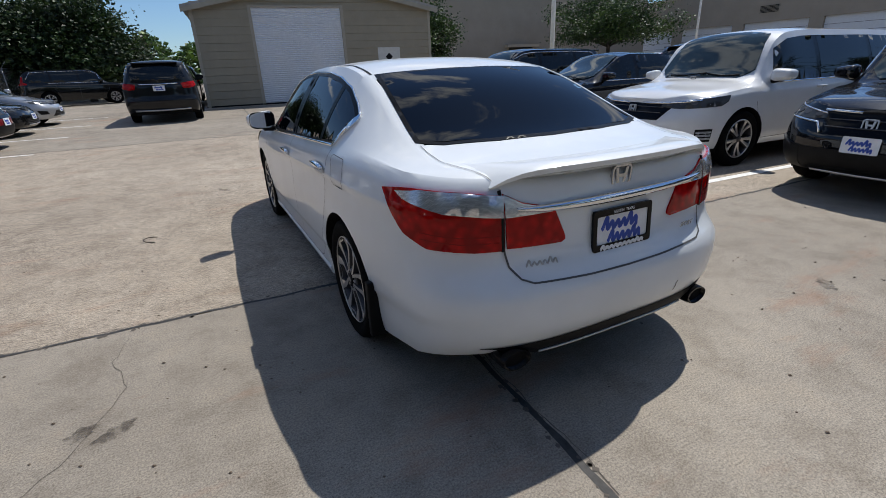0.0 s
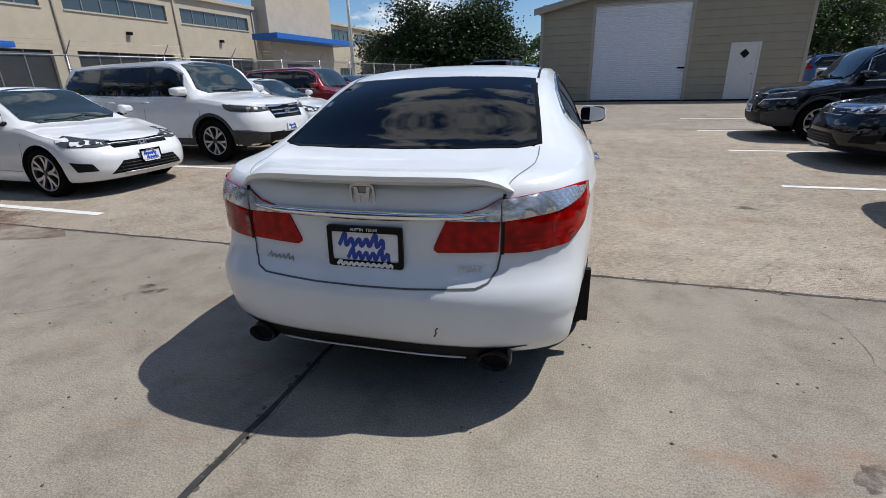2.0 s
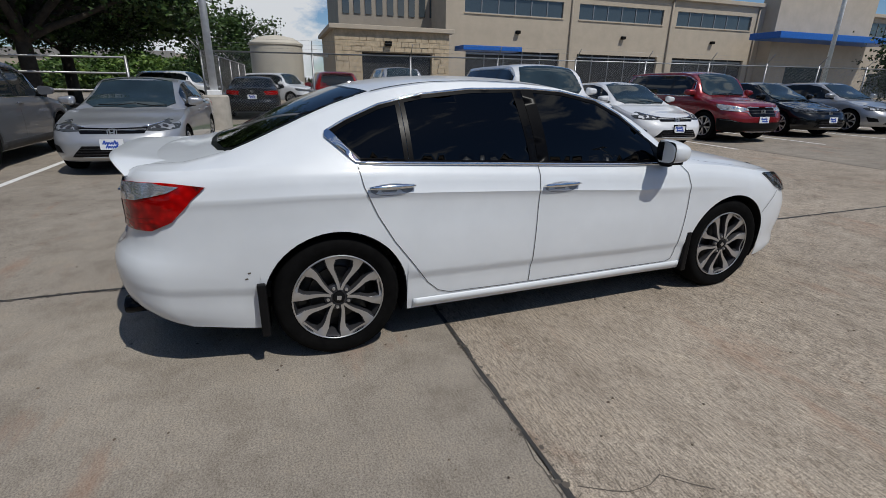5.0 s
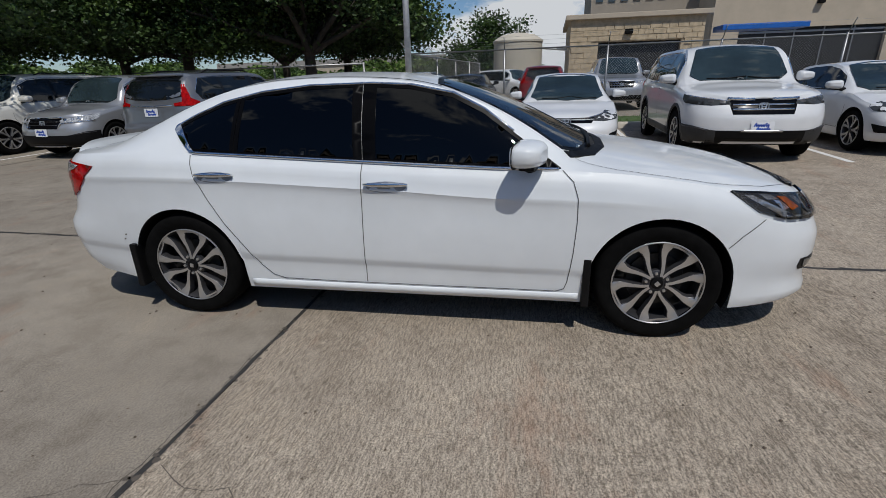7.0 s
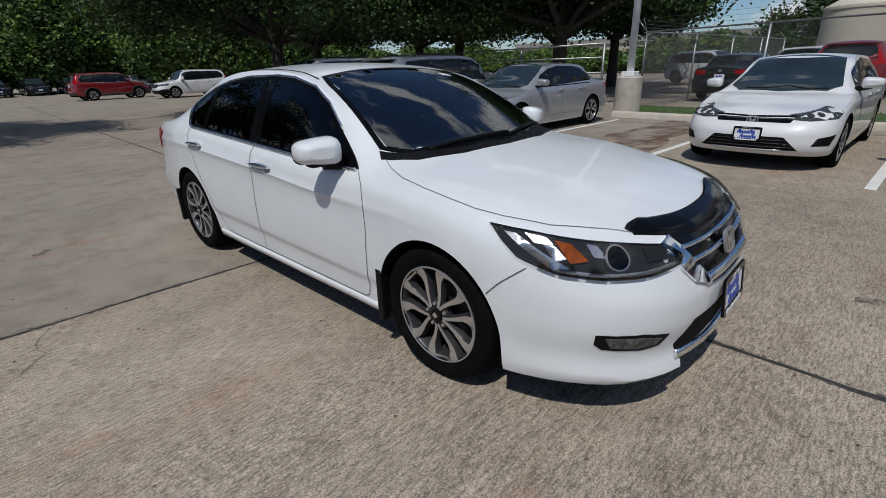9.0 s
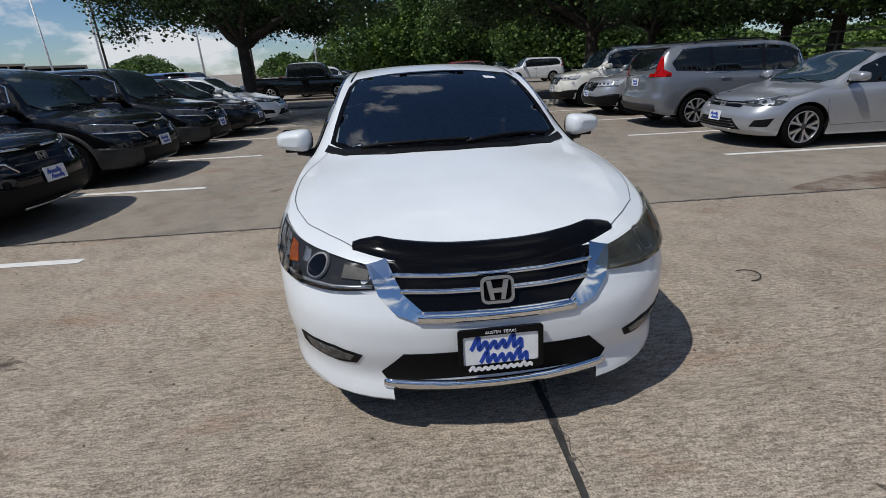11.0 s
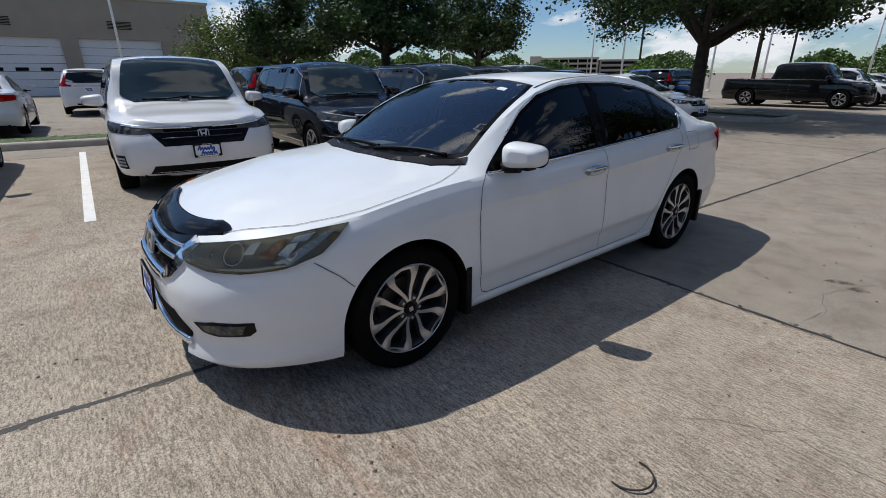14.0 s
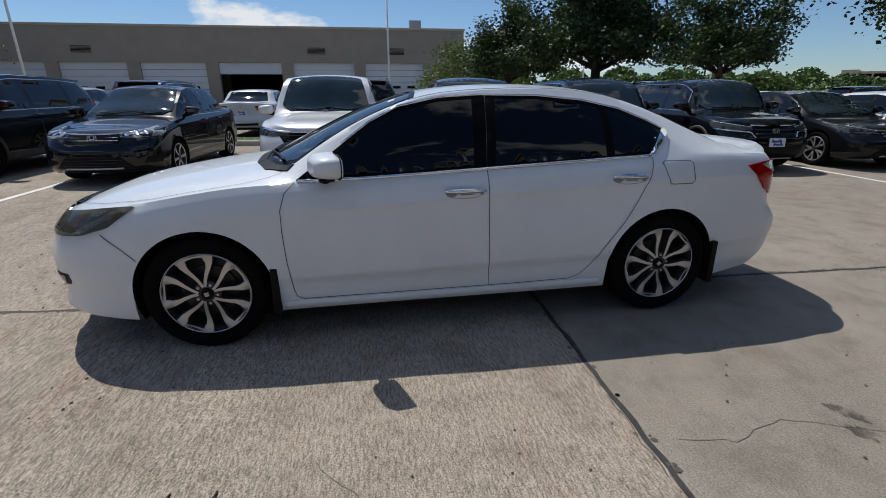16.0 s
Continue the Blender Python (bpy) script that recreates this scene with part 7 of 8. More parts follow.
for k, (x, y, h) in enumerate(((30, -45, 9), (22, -38, 9), (14, -48, 10), (8, -55, 10), (48, -40, 10), (2, -60, 11), (60, -30, 11), (16, -42, 9))):
    lamp_post(x, y, h, "distant pale lamp post", base=False, arm=(k % 3 == 0))
for x, y, h in ((34, -62, 13), (75, -60, 13), (20, -75, 14), (12, -40, 11)):
    up = thing("utility_pole", "distant dark wooden utility pole", "utility pole", Matrix.Translation((x, y, 0)))
    part("pole", tube([(0, 0, -0.1), (0, 0, h)], [0.16, 0.10], 8), BARK, up)
    part("crossarm", box(-1.1, -0.06, h - 0.8, 1.1, 0.06, h - 0.65), BARK, up)

# ---- metal shed ----
def build_shed():
    z0 = 0.24
    m = Matrix.Translation((-0.72, 18.45, z0)) @ pose(0, 0, 0, 0, 0, -5.0)
    s = thing("metal_shed", "tan metal shed with a large white roller door", "shed", m)
    Wd, Dp, He, Hr = 9.75, 9.0, 3.72, 4.75
    # openings in the front: roller door and person door
    d0, d1, dh = 2.12, 5.80, 3.70
    p0, p1, ph = 7.30, 8.24, 2.08
    board = 0.30
    def row_of(z, z1, a, b):
        bm = bmesh.new()
        vs = [bm.verts.new(v) for v in ((a, -0.004, z1), (b, -0.004, z1), (b, -0.022, z + 0.01), (a, -0.022, z + 0.01), (a, 0.0, z), (b, 0.0, z))]
        bm.faces.new((vs[0], vs[3], vs[2], vs[1]))
        bm.faces.new((vs[3], vs[4], vs[5], vs[2]))
        bmesh.ops.recalc_face_normals(bm, faces=bm.faces)
        return bm
    wall = part("front_wall", box(0.02, 0.10, 0, Wd - 0.02, 0.16, He), SIDING, s)
    z = 0.0
    while z < Hr - 0.1:
        z1 = min(z + board, Hr)
        a, b = 0.0, Wd
        if z > He - 0.05:
            half = (Hr - z - 0.05) / (Hr - He) * Wd / 2
            a, b = Wd / 2 - half, Wd / 2 + half
        spans = [(a, b)]
        for o0, o1, oh in ((d0, d1, dh), (p0, p1, ph)):
            if z < oh - 0.02:
                spans = [q for u, v in spans for q in ((u, min(v, o0)), (max(u, o1), v)) if q[1] - q[0] > 0.05]
        for u, v in spans:
            part("siding_board", row_of(z, z1, u, v), SIDING, s)
        z += board
    part("gable", slab_bm([(0.02, He), (Wd - 0.02, He), (Wd / 2, Hr - 0.02)], -0.10, -0.03), SIDING, s)
    for x in (0.0, Wd - 0.001):
        sw = part("side_wall", box(x - 0.05, 0.03, 0, x + 0.05, Dp, He), SIDING, s)
        for k in range(int(He / board)):
            b2 = box(x - 0.075 if x < 1 else x + 0.05, 0.03, k * board + 0.01, x - 0.05 if x < 1 else x + 0.075, Dp, k * board + 0.06)
            part("siding_board", b2, SIDING, s)
    part("back_wall", box(0, Dp, 0, Wd, Dp + 0.1, He), SIDING, s)
    for sg in (-1, 1):
        bm = bmesh.new()
        xo = -0.32 if sg < 0 else Wd + 0.32
        zo = He - 0.32 * (Hr - He) / (Wd / 2)
        q = [(xo, -0.30, zo), (Wd / 2, -0.30, Hr), (Wd / 2, Dp + 0.3, Hr), (xo, Dp + 0.3, zo)]
        vs = [bm.verts.new(v) for v in q] + [bm.verts.new((a, b, c + 0.10)) for a, b, c in q]
        for f in ((0, 1, 2, 3), (7, 6, 5, 4), (0, 4, 5, 1), (1, 5, 6, 2), (2, 6, 7, 3), (3, 7, 4, 0)):
            bm.faces.new([vs[i] for i in f])
        bmesh.ops.recalc_face_normals(bm, faces=bm.faces)
        part("roof", bm, ROOFMAT, s)
        bm = bmesh.new()
        a0, a1 = Vector((xo, -0.32, zo + 0.0)), Vector((Wd / 2, -0.32, Hr + 0.0))
        vs = [bm.verts.new(v) for v in (a0, a1, a1 + Vector((0, 0, -0.16)), a0 + Vector((0, 0, -0.16)))]
        bm.faces.new(vs)
        part("fascia", bm, SIDING_TRIM, s)
    for x in (0.0, Wd):
        part("corner_trim", box(x - 0.06, -0.035, 0, x + 0.06, 0.05, He), SIDING_TRIM, s)
    part("threshold", box(-0.1, -0.03, -0.06, Wd + 0.1, 0.05, 0.05), DARK, s)
    rd = part("roller_door", box(d0 + 0.05, 0.05, 0.05, d1 - 0.05, 0.09, dh), ROLLDOOR, s, "white roller door")
    k = 0
    zz = 0.06
    while zz < dh - 0.05:
        b2 = bmesh.new()
        vs = [b2.verts.new(v) for v in ((d0 + 0.05, 0.046, zz), (d1 - 0.05, 0.046, zz), (d1 - 0.05, 0.030, zz + 0.028), (d0 + 0.05, 0.030, zz + 0.028), (d1 - 0.05, 0.030, zz + 0.052), (d0 + 0.05, 0.030, zz + 0.052), (d1 - 0.05, 0.046, zz + 0.078), (d0 + 0.05, 0.046, zz + 0.078))]
        b2.faces.new((vs[0], vs[1], vs[2], vs[3]))
        b2.faces.new((vs[3], vs[2], vs[4], vs[5]))
        b2.faces.new((vs[5], vs[4], vs[6], vs[7]))
        bmesh.ops.recalc_face_normals(b2, faces=b2.faces)
        part("slat", b2, ROLLDOOR, rd)
        zz += 0.08
    for x in (d0, d1):
        part("door_track", box(x - 0.06, -0.03, 0, x + 0.06, 0.06, dh + 0.08), SIDING_TRIM, s)
    part("door_head", box(d0 - 0.06, -0.035, dh, d1 + 0.06, 0.06, dh + 0.09), SIDING_TRIM, s)
    part("door_latch", box(d1 - 0.32, -0.01, 1.25, d1 - 0.06, 0.03, 1.31, 0.01), DARK, rd)
    pd = part("person_door", box(p0 + 0.04, 0.0, 0.03, p1 - 0.04, 0.05, ph - 0.04, 0.008), DOORWHITE, s, "white person door with a black diamond placard")
    dm = slab_bm([(0, -0.17), (0.17, 0), (0, 0.17), (-0.17, 0)], -0.002, 0.006)
    o = part("placard", dm, BLACK, pd, "black diamond placard")
    o.location = ((p0 + p1) / 2, 0.0, 1.72)
    part("door_knob", lathe([(0.001, -0.07), (0.03, -0.06), (0.032, -0.045), (0.015, -0.03), (0.015, 0.0)], Matrix.Translation((p1 - 0.14, 0, 0.98)) @ pose(0, 0, 0, 0, 0, 90), 14), METAL, pd)
    for x in (p0, p1):
        part("door_frame", box(x - 0.04, -0.03, 0, x + 0.04, 0.05, ph), DOORWHITE, s)
    part("door_frame", box(p0 - 0.04, -0.032, ph - 0.04, p1 + 0.04, 0.05, ph + 0.04), DOORWHITE, s)
    return s


build_shed()


# ---- buildings ----
def wall_with(s, length, height, thick, openings, mat, name="wall"):
    """A wall along +x, face at y = 0, with real openings (x0, x1, z0, z1)."""
    xs = sorted({0.0, length, *[v for o in openings for v in o[:2]]})
    bm = bmesh.new()
    for a, b in zip(xs, xs[1:]):
        spans = [(0.0, height)]
        for x0, x1, z0, z1 in openings:
            if a >= x0 - 1e-6 and b <= x1 + 1e-6:
                spans = [q for u, v in spans for q in ((u, min(v, z0)), (max(u, z1), v)) if q[1] - q[0] > 0.02]
        for u, v in spans:
            add_box(bm, a, 0, u, b, thick, v)
    bmesh.ops.remove_doubles(bm, verts=bm.verts, dist=1e-4)
    return part(name, bm, mat, s)


def strip_window(s, x0, x1, z0, z1, n):
    w = part("window", box(x0, 0.16, z0, x1, 0.18, z1), WINDOW, s, "tinted strip window")
    fr = bmesh.new()
    for k in range(n + 1):
        x = x0 + (x1 - x0) * k / n
        add_box(fr, x - 0.05, 0.10, z0, x + 0.05, 0.17, z1)
    for z in (z0, z1):
        add_box(fr, x0, 0.098, z - 0.05, x1, 0.172, z + 0.05)
    part("window_frame", fr, METAL, w)
    part("window_sill", box(x0 - 0.05, -0.08, z0 - 0.12, x1 + 0.05, 0.1, z0 - 0.05), STUCCO, w)


def wall_lamp(s, x, z):
    part("wall_lamp", box(x - 0.22, -0.35, z, x + 0.22, 0.0, z + 0.28, 0.05), DARK, s, "dark wall lamp")


def build_showroom():
    """The long tan building beyond the fence; its front runs along local +x."""
    m = Matrix.Translation((-40.3, 15.2, 0.1)) @ pose(0, 0, 0, 0, 0, 87.3)
    s = thing("service_building", "long tan two-storey stucco building with dark bays and strip windows", "building", m)
    L = 86.0
    bays = [(2.0, 12.0), (14.0, 24.0), (26.0, 36.2)]
    ops = [(a, b, 0, 4.2) for a, b in bays] + [(a - 0.2, b, 7.35, 8.75) for a, b in bays] + [(56, 62, 7.6, 9.2), (64, 74, 7.4, 9.0), (58, 63, 0.3, 3.3), (66, 84, 0.2, 4.3)]
    # main front
    wall_with(s, L, 9.9, 0.5, ops, STUCCO, "front_wall")
    for a, b in bays:
        part("bay_dark_sheet", box(a, 0.3, 0, b, 0.36, 4.2), DARKOPEN, s, "dark sheet set in a bay opening")
        bm = bmesh.new()
        for k in range(1, 5):
            add_box(bm, a + (b - a) * k / 5 - 0.04, 0.24, 0, a + (b - a) * k / 5 + 0.04, 0.3, 4.2)
        add_box(bm, a, 0.23, 3.85, b, 0.31, 4.0)
        part("bay_frame", bm, METAL, s)
        strip_window(s, a - 0.2, b, 7.35, 8.75, 6)
    strip_window(s, 56, 62, 7.6, 9.2, 4)
    strip_window(s, 64, 74, 7.4, 9.0, 6)
    strip_window(s, 58, 63, 0.3, 3.3, 4)
    part("bay_dark_sheet", box(66, 0.3, 0, 84, 0.36, 4.3), DARKOPEN, s)
    part("cornice", box(-0.25, -0.35, 9.75, 37.5, 0.5, 10.15, 0.05), STUCCO, s)
    part("cornice", box(54, -0.35, 9.75, L, 0.5, 10.15, 0.05), STUCCO, s)
    # entrance tower and canopy
    part("entrance_tower", box(38.0, -1.6, 0, 53.5, 0.48, 13.4), STUCCO, s)
    part("tower_cap", box(37.8, -1.8, 13.1, 53.7, 0.6, 13.5, 0.04), STUCCO, s)
    c = part("canopy", box(34.5, -5.2, 6.2, 54.0, -1.62, 6.85, 0.05), BLUE, s, "bright blue flat entrance canopy")
    part("entrance_glass", box(41, -1.66, 0.3, 47, -1.62, 3.6), WINDOW, s)
    for x in (12.95, 25.0, 37.0):
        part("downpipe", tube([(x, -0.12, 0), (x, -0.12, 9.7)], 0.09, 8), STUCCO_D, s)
    for x in (7.2, 19.2, 31.0):
        wall_lamp(s, x, 5.75)
    part("corner_wall", box(-0.02, 0.5, 0, 0.5, 26, 9.9), STUCCO, s)
    part("roof", box(0.2, 0.4, 9.4, L - 0.2, 26, 9.6), ROOFMAT, s)
    part("rear_wall", box(0, 25.5, 0, L, 26, 9.9), STUCCO, s)
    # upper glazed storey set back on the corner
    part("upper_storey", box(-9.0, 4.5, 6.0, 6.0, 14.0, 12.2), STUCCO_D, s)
    for k in range(9):
        part("upper_window", box(-8.6 + k * 1.05, 4.42, 7.2, -8.0 + k * 1.05, 4.52, 10.6), WINDOW, s)
    return s


build_showroom()


def build_stone_wing():
    m = Matrix.Translation((-29.2, 3.4, 0.1)) @ pose(0, 0, 0, 0, 0, 87.0)
    s = thing("stone_building", "low limestone building with a dark opening", "building", m)
    wall_with(s, 7.6, 4.35, 0.4, [(1.7, 6.4, 0, 3.05)], STONE, "front_wall")
    part("opening_dark_sheet", box(1.7, 0.32, 0, 6.4, 0.38, 3.05), DARKOPEN, s)
    rngs = random.Random(9)
    for k in range(14):
        z = k * 0.31
        x = -rngs.uniform(0, .3)
        while x < 7.55:
            w = rngs.uniform(0.35, 0.75)
            a, b = max(0.0, x), min(7.6, x + w)
            if not (z < 3.0 and b > 1.65 and a < 6.45) and b - a > 0.1 and z + 0.3 < 4.3:
                part("stone", box(a + 0.012, -0.045 - rngs.uniform(0, 0.03), z + 0.01, b - 0.012, 0.01, z + 0.30), STONE, s)
            x += w
    part("side_wall", box(-0.02, 0.4, 0, 0.38, 9, 4.35), STONE, s)
    part("end_wall", box(7.25, 0.4, 0, 7.62, 9, 4.35), STONE, s)
    part("coping", box(-0.3, -0.3, 4.35, 7.9, 9.2, 4.62, 0.03), STUCCO, s)
    wall_lamp(s, 3.4, 3.45)
    part("awning", box(8.2, -1.2, 3.35, 12.5, 0.6, 3.65, 0.04), BLUE, s, "blue awning")
    return s


build_stone_wing()

tank = thing("water_tank", "pale concrete water tank with a domed top", "tank", Matrix.Translation((-34.2, 0.15, 0.0)))
part("tank_body", lathe([(1.75, 0), (1.75, 3.55), (1.80, 3.6), (1.80, 3.72), (1.7, 3.8), (1.2, 4.1), (0.4, 4.25), (0.001, 4.27)], pose(0, 0, 0, 0, -90, 0), 40), TANK, tank, "", 40)
part("vent_pipe", tube([(0, 0, 4.2), (0, 0, 4.6), (0.1, 0, 4.72), (0.25, 0, 4.7), (0.28, 0, 4.6)], 0.05, 8), POLE, tank)
part("overflow_pipe", tube([(0.2, 1.7, 3.2), (0.4, 4.2, 2.95)], 0.09, 8), POLE, tank)


def build_workshop():
    """The long tan workshop with white overhead doors; its front runs along local +x."""
    m = Matrix.Translation((47.0, -10.5, 0.0)) @ pose(0, 0, 0, 0, 0, 90 - 1.5)
    s = thing("workshop_building", "long flat-roofed tan workshop with white overhead doors", "building", m)
    # local x runs towards +y of the lot, the front faces -x of the lot
    L = 60.0
    doors = [(4.1 + 6.98 * k, 9.95 + 6.98 * k) for k in range(8)]
    ops = [(a, b, 0, 4.25) for a, b in doors]
    def wl():
        xs_ = sorted({0.0, L, *[v for o in ops for v in o[:2]]})
        bm = bmesh.new()
        for a, b in zip(xs_, xs_[1:]):
            lo = 4.25 if any(a >= o[0] - 1e-6 and b <= o[1] + 1e-6 for o in ops) else 0
            add_box(bm, a, -0.5, lo, b, 0, 7.3)
        bmesh.ops.remove_doubles(bm, verts=bm.verts, dist=1e-4)
        return bm
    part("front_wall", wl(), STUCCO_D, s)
    for k, (a, b) in enumerate(doors):
        if k == 2:
            part("overhead_door", box(a, -0.35, 3.2, b, -0.28, 4.25), ROLLDOOR, s, "half-raised white overhead door")
            continue
        d = part("overhead_door", box(a, -0.35, 0, b, -0.28, 4.25), ROLLDOOR, s, "white overhead door")
        for j in range(1, 7):
            part("door_panel_line", box(a, -0.278, j * 0.6 - 0.012, b, -0.272, j * 0.6 + 0.012), DARK, d)
        for j in range(3):
            part("door_window", box(a + 0.9 + j * 1.5, -0.277, 1.85, a + 1.7 + j * 1.5, -0.268, 2.1), DARK, d)
    for x in (6.0, 13.7, 34.7, 48.6):
        v = part("louvre_vent", box(x, -0.02, 5.0, x + 1.85, 0.03, 5.68), STUCCO_D, s)
        bm = bmesh.new()
        for j in range(6):
            add_box(bm, x + 0.08, 0.02, 5.04 + j * 0.105, x + 1.77, 0.06, 5.09 + j * 0.105)
        part("louvre_slat", bm, DARK, v)
    part("coping", box(-0.1, -0.55, 7.3, L + 0.1, 0.08, 7.5), STUCCO, s)
    part("roof", box(0.1, -32, 6.9, L, -0.5, 7.05), ROOFMAT, s)
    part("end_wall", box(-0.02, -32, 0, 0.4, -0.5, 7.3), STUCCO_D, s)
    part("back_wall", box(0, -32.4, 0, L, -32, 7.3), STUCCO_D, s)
    # Added near-black sheet: gives the half-open bay its interior shade.
    part("bay_shade_sheet", box(14, -12, 0, 26, -11.8, 6.8), DARK, s)
    for k in range(7):
        d = part("roof_dome", lathe([(1.0, 7.05), (1.0, 7.45), (0.85, 7.75), (0.5, 7.95), (0.001, 8.0)], Matrix.Translation((6 + 8 * k, -5, 0)) @ pose(0, 0, 0, 0, -90, 0), 18), PLATE_W, s, "white roof skylight", 60)
    part("roof_unit", box(4, -4, 7.0, 5.2, -3, 8.6), METAL, s)
    return s


build_workshop()

wing = thing("workshop_wing", "tall plain tan stucco wing behind the shed", "building", Matrix.Translation((21.0, 40.0, 0.2)) @ pose(0, 0, 0, 0, 0, -4))
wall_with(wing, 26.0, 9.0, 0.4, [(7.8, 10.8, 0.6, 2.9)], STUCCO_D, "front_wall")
part("window_dark_sheet", box(7.8, 0.2, 0.6, 10.8, 0.25, 2.9), DARKOPEN, wing)
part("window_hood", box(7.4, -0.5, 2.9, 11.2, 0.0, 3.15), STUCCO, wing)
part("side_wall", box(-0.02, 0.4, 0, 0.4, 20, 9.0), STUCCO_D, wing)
part("coping", box(-0.2, -0.2, 9.0, 26, 0.5, 9.25), STUCCO, wing)

deck = thing("parking_deck", "distant tan parking garage with open levels", "building", Matrix.Translation((181, -238, 0)) @ pose(0, 0, 0, 0, 0, -143))
for k in range(4):
    part("deck_slab", box(-19, -9, 0.9 + 2.7 * k, 19, 9, 1.9 + 2.7 * k), STUCCO, deck)
# Near-black block in place of the shade between the open levels.
part("deck_shade_block", box(-18, -7, 0, 18, 7, 9), DARK, deck)
for k in range(8):
    part("deck_column", box(-18.6 + 5.2 * k, -8.8, 0, -18.0 + 5.2 * k, -8.2, 9.5), STUCCO, deck)
part("deck_tower", box(-19, -9.5, 0, -13, 9.5, 10.8), STUCCO, deck)
part("office_block", box(19.5, -8, 0, 42, 10, 8.8), STUCCO_D, deck)
for k in range(3):
    part("office_window", box(20.5, -8.1, 1.2 + 2.6 * k, 41, -8.02, 2.5 + 2.6 * k), DARK, deck)
far = thing("far_building", "long low pale building beyond the trees", "building", Matrix.Translation((-70, -30, 0)) @ pose(0, 0, 0, 0, 0, 80))
part("wall", box(-20, 0, 0, 20, 8, 4.2), STUCCO, far)
part("fascia", box(-20.2, -0.2, 3.6, 20.2, 0, 4.4), ROOFMAT, far)
tent = thing("tent_top", "white peaked tent top beyond the cars", "tent", Matrix.Translation((53.9, -44.7, 0)) @ Matrix.Scale(0.58, 4))
bm = bmesh.new()
q = [bm.verts.new((a, b, 2.6)) for a, b in ((-3, -3), (3, -3), (3, 3), (-3, 3))]
mid = [bm.verts.new((a * .25, b * .25, 3.9)) for a, b in ((-3, -3), (3, -3), (3, 3), (-3, 3))]
top = bm.verts.new((0, 0, 5.4))
for i in range(4):
    bm.faces.new((q[i], q[(i + 1) % 4], mid[(i + 1) % 4], mid[i]))
    bm.faces.new((mid[i], mid[(i + 1) % 4], top))
part("canopy", bm, PLATE_W, tent)
for a, b in ((-3, -3), (3, -3), (3, 3), (-3, 3)):
    part("tent_leg", tube([(a, b, 0), (a, b, 2.6)], 0.05, 6), POLE, tent)

# ---- trees ----
def leaf_mat(name, a, b):
    m, nt, bs = mat_base(name)
    g = nt.nodes.new("ShaderNodeNewGeometry")
    r = ramp(nt, g.outputs["Random Per Island"], [(0.0, a), (0.6, tuple((x + y) / 2 for x, y in zip(a, b))), (1.0, b)])
    patch_noise = noise_node(nt, 0.55, 3, 0.6)
    shade = ramp(nt, patch_noise.outputs["Fac"], [(0.38, (0.6, 0.62, 0.6)), (0.5, (1, 1, 1)), (0.64, (1.75, 1.6, 1.2))])
    tone = mixc(nt, 1.0, r.outputs["Color"], shade.outputs["Color"], "MULTIPLY")
    nt.links.new(tone, bs.inputs["Base Color"])
    bs.inputs["Roughness"].default_value = 0.5
    bs.inputs["Specular IOR Level"].default_value = 0.35
    out = nt.nodes["Material Output"]
    tl = nt.nodes.new("ShaderNodeBsdfTranslucent")
    nt.links.new(tone, tl.inputs["Color"])
    mx = nt.nodes.new("ShaderNodeMixShader")
    mx.inputs["Fac"].default_value = 0.16
    nt.links.new(bs.outputs["BSDF"], mx.inputs[1])
    nt.links.new(tl.outputs["BSDF"], mx.inputs[2])
    nt.links.new(mx.outputs["Shader"], out.inputs["Surface"])
    return m


LEAF = leaf_mat("oak_leaf", (0.020, 0.042, 0.012), (0.062, 0.112, 0.028))
# Darker copy of the oak leaf, with backlit shade put into its colour.
LEAF_BACKLIT = leaf_mat("backlit_oak_leaf", (0.011, 0.024, 0.008), (0.034, 0.064, 0.018))
LEAF_LIGHT = leaf_mat("pale_leaf", (0.09, 0.14, 0.03), (0.18, 0.24, 0.06))
# Lighter leaf copy: the sun on the far woods is in its colour.
LEAF_WOOD = leaf_mat("sunlit_wood_leaf", (0.042, 0.086, 0.020), (0.130, 0.208, 0.050))


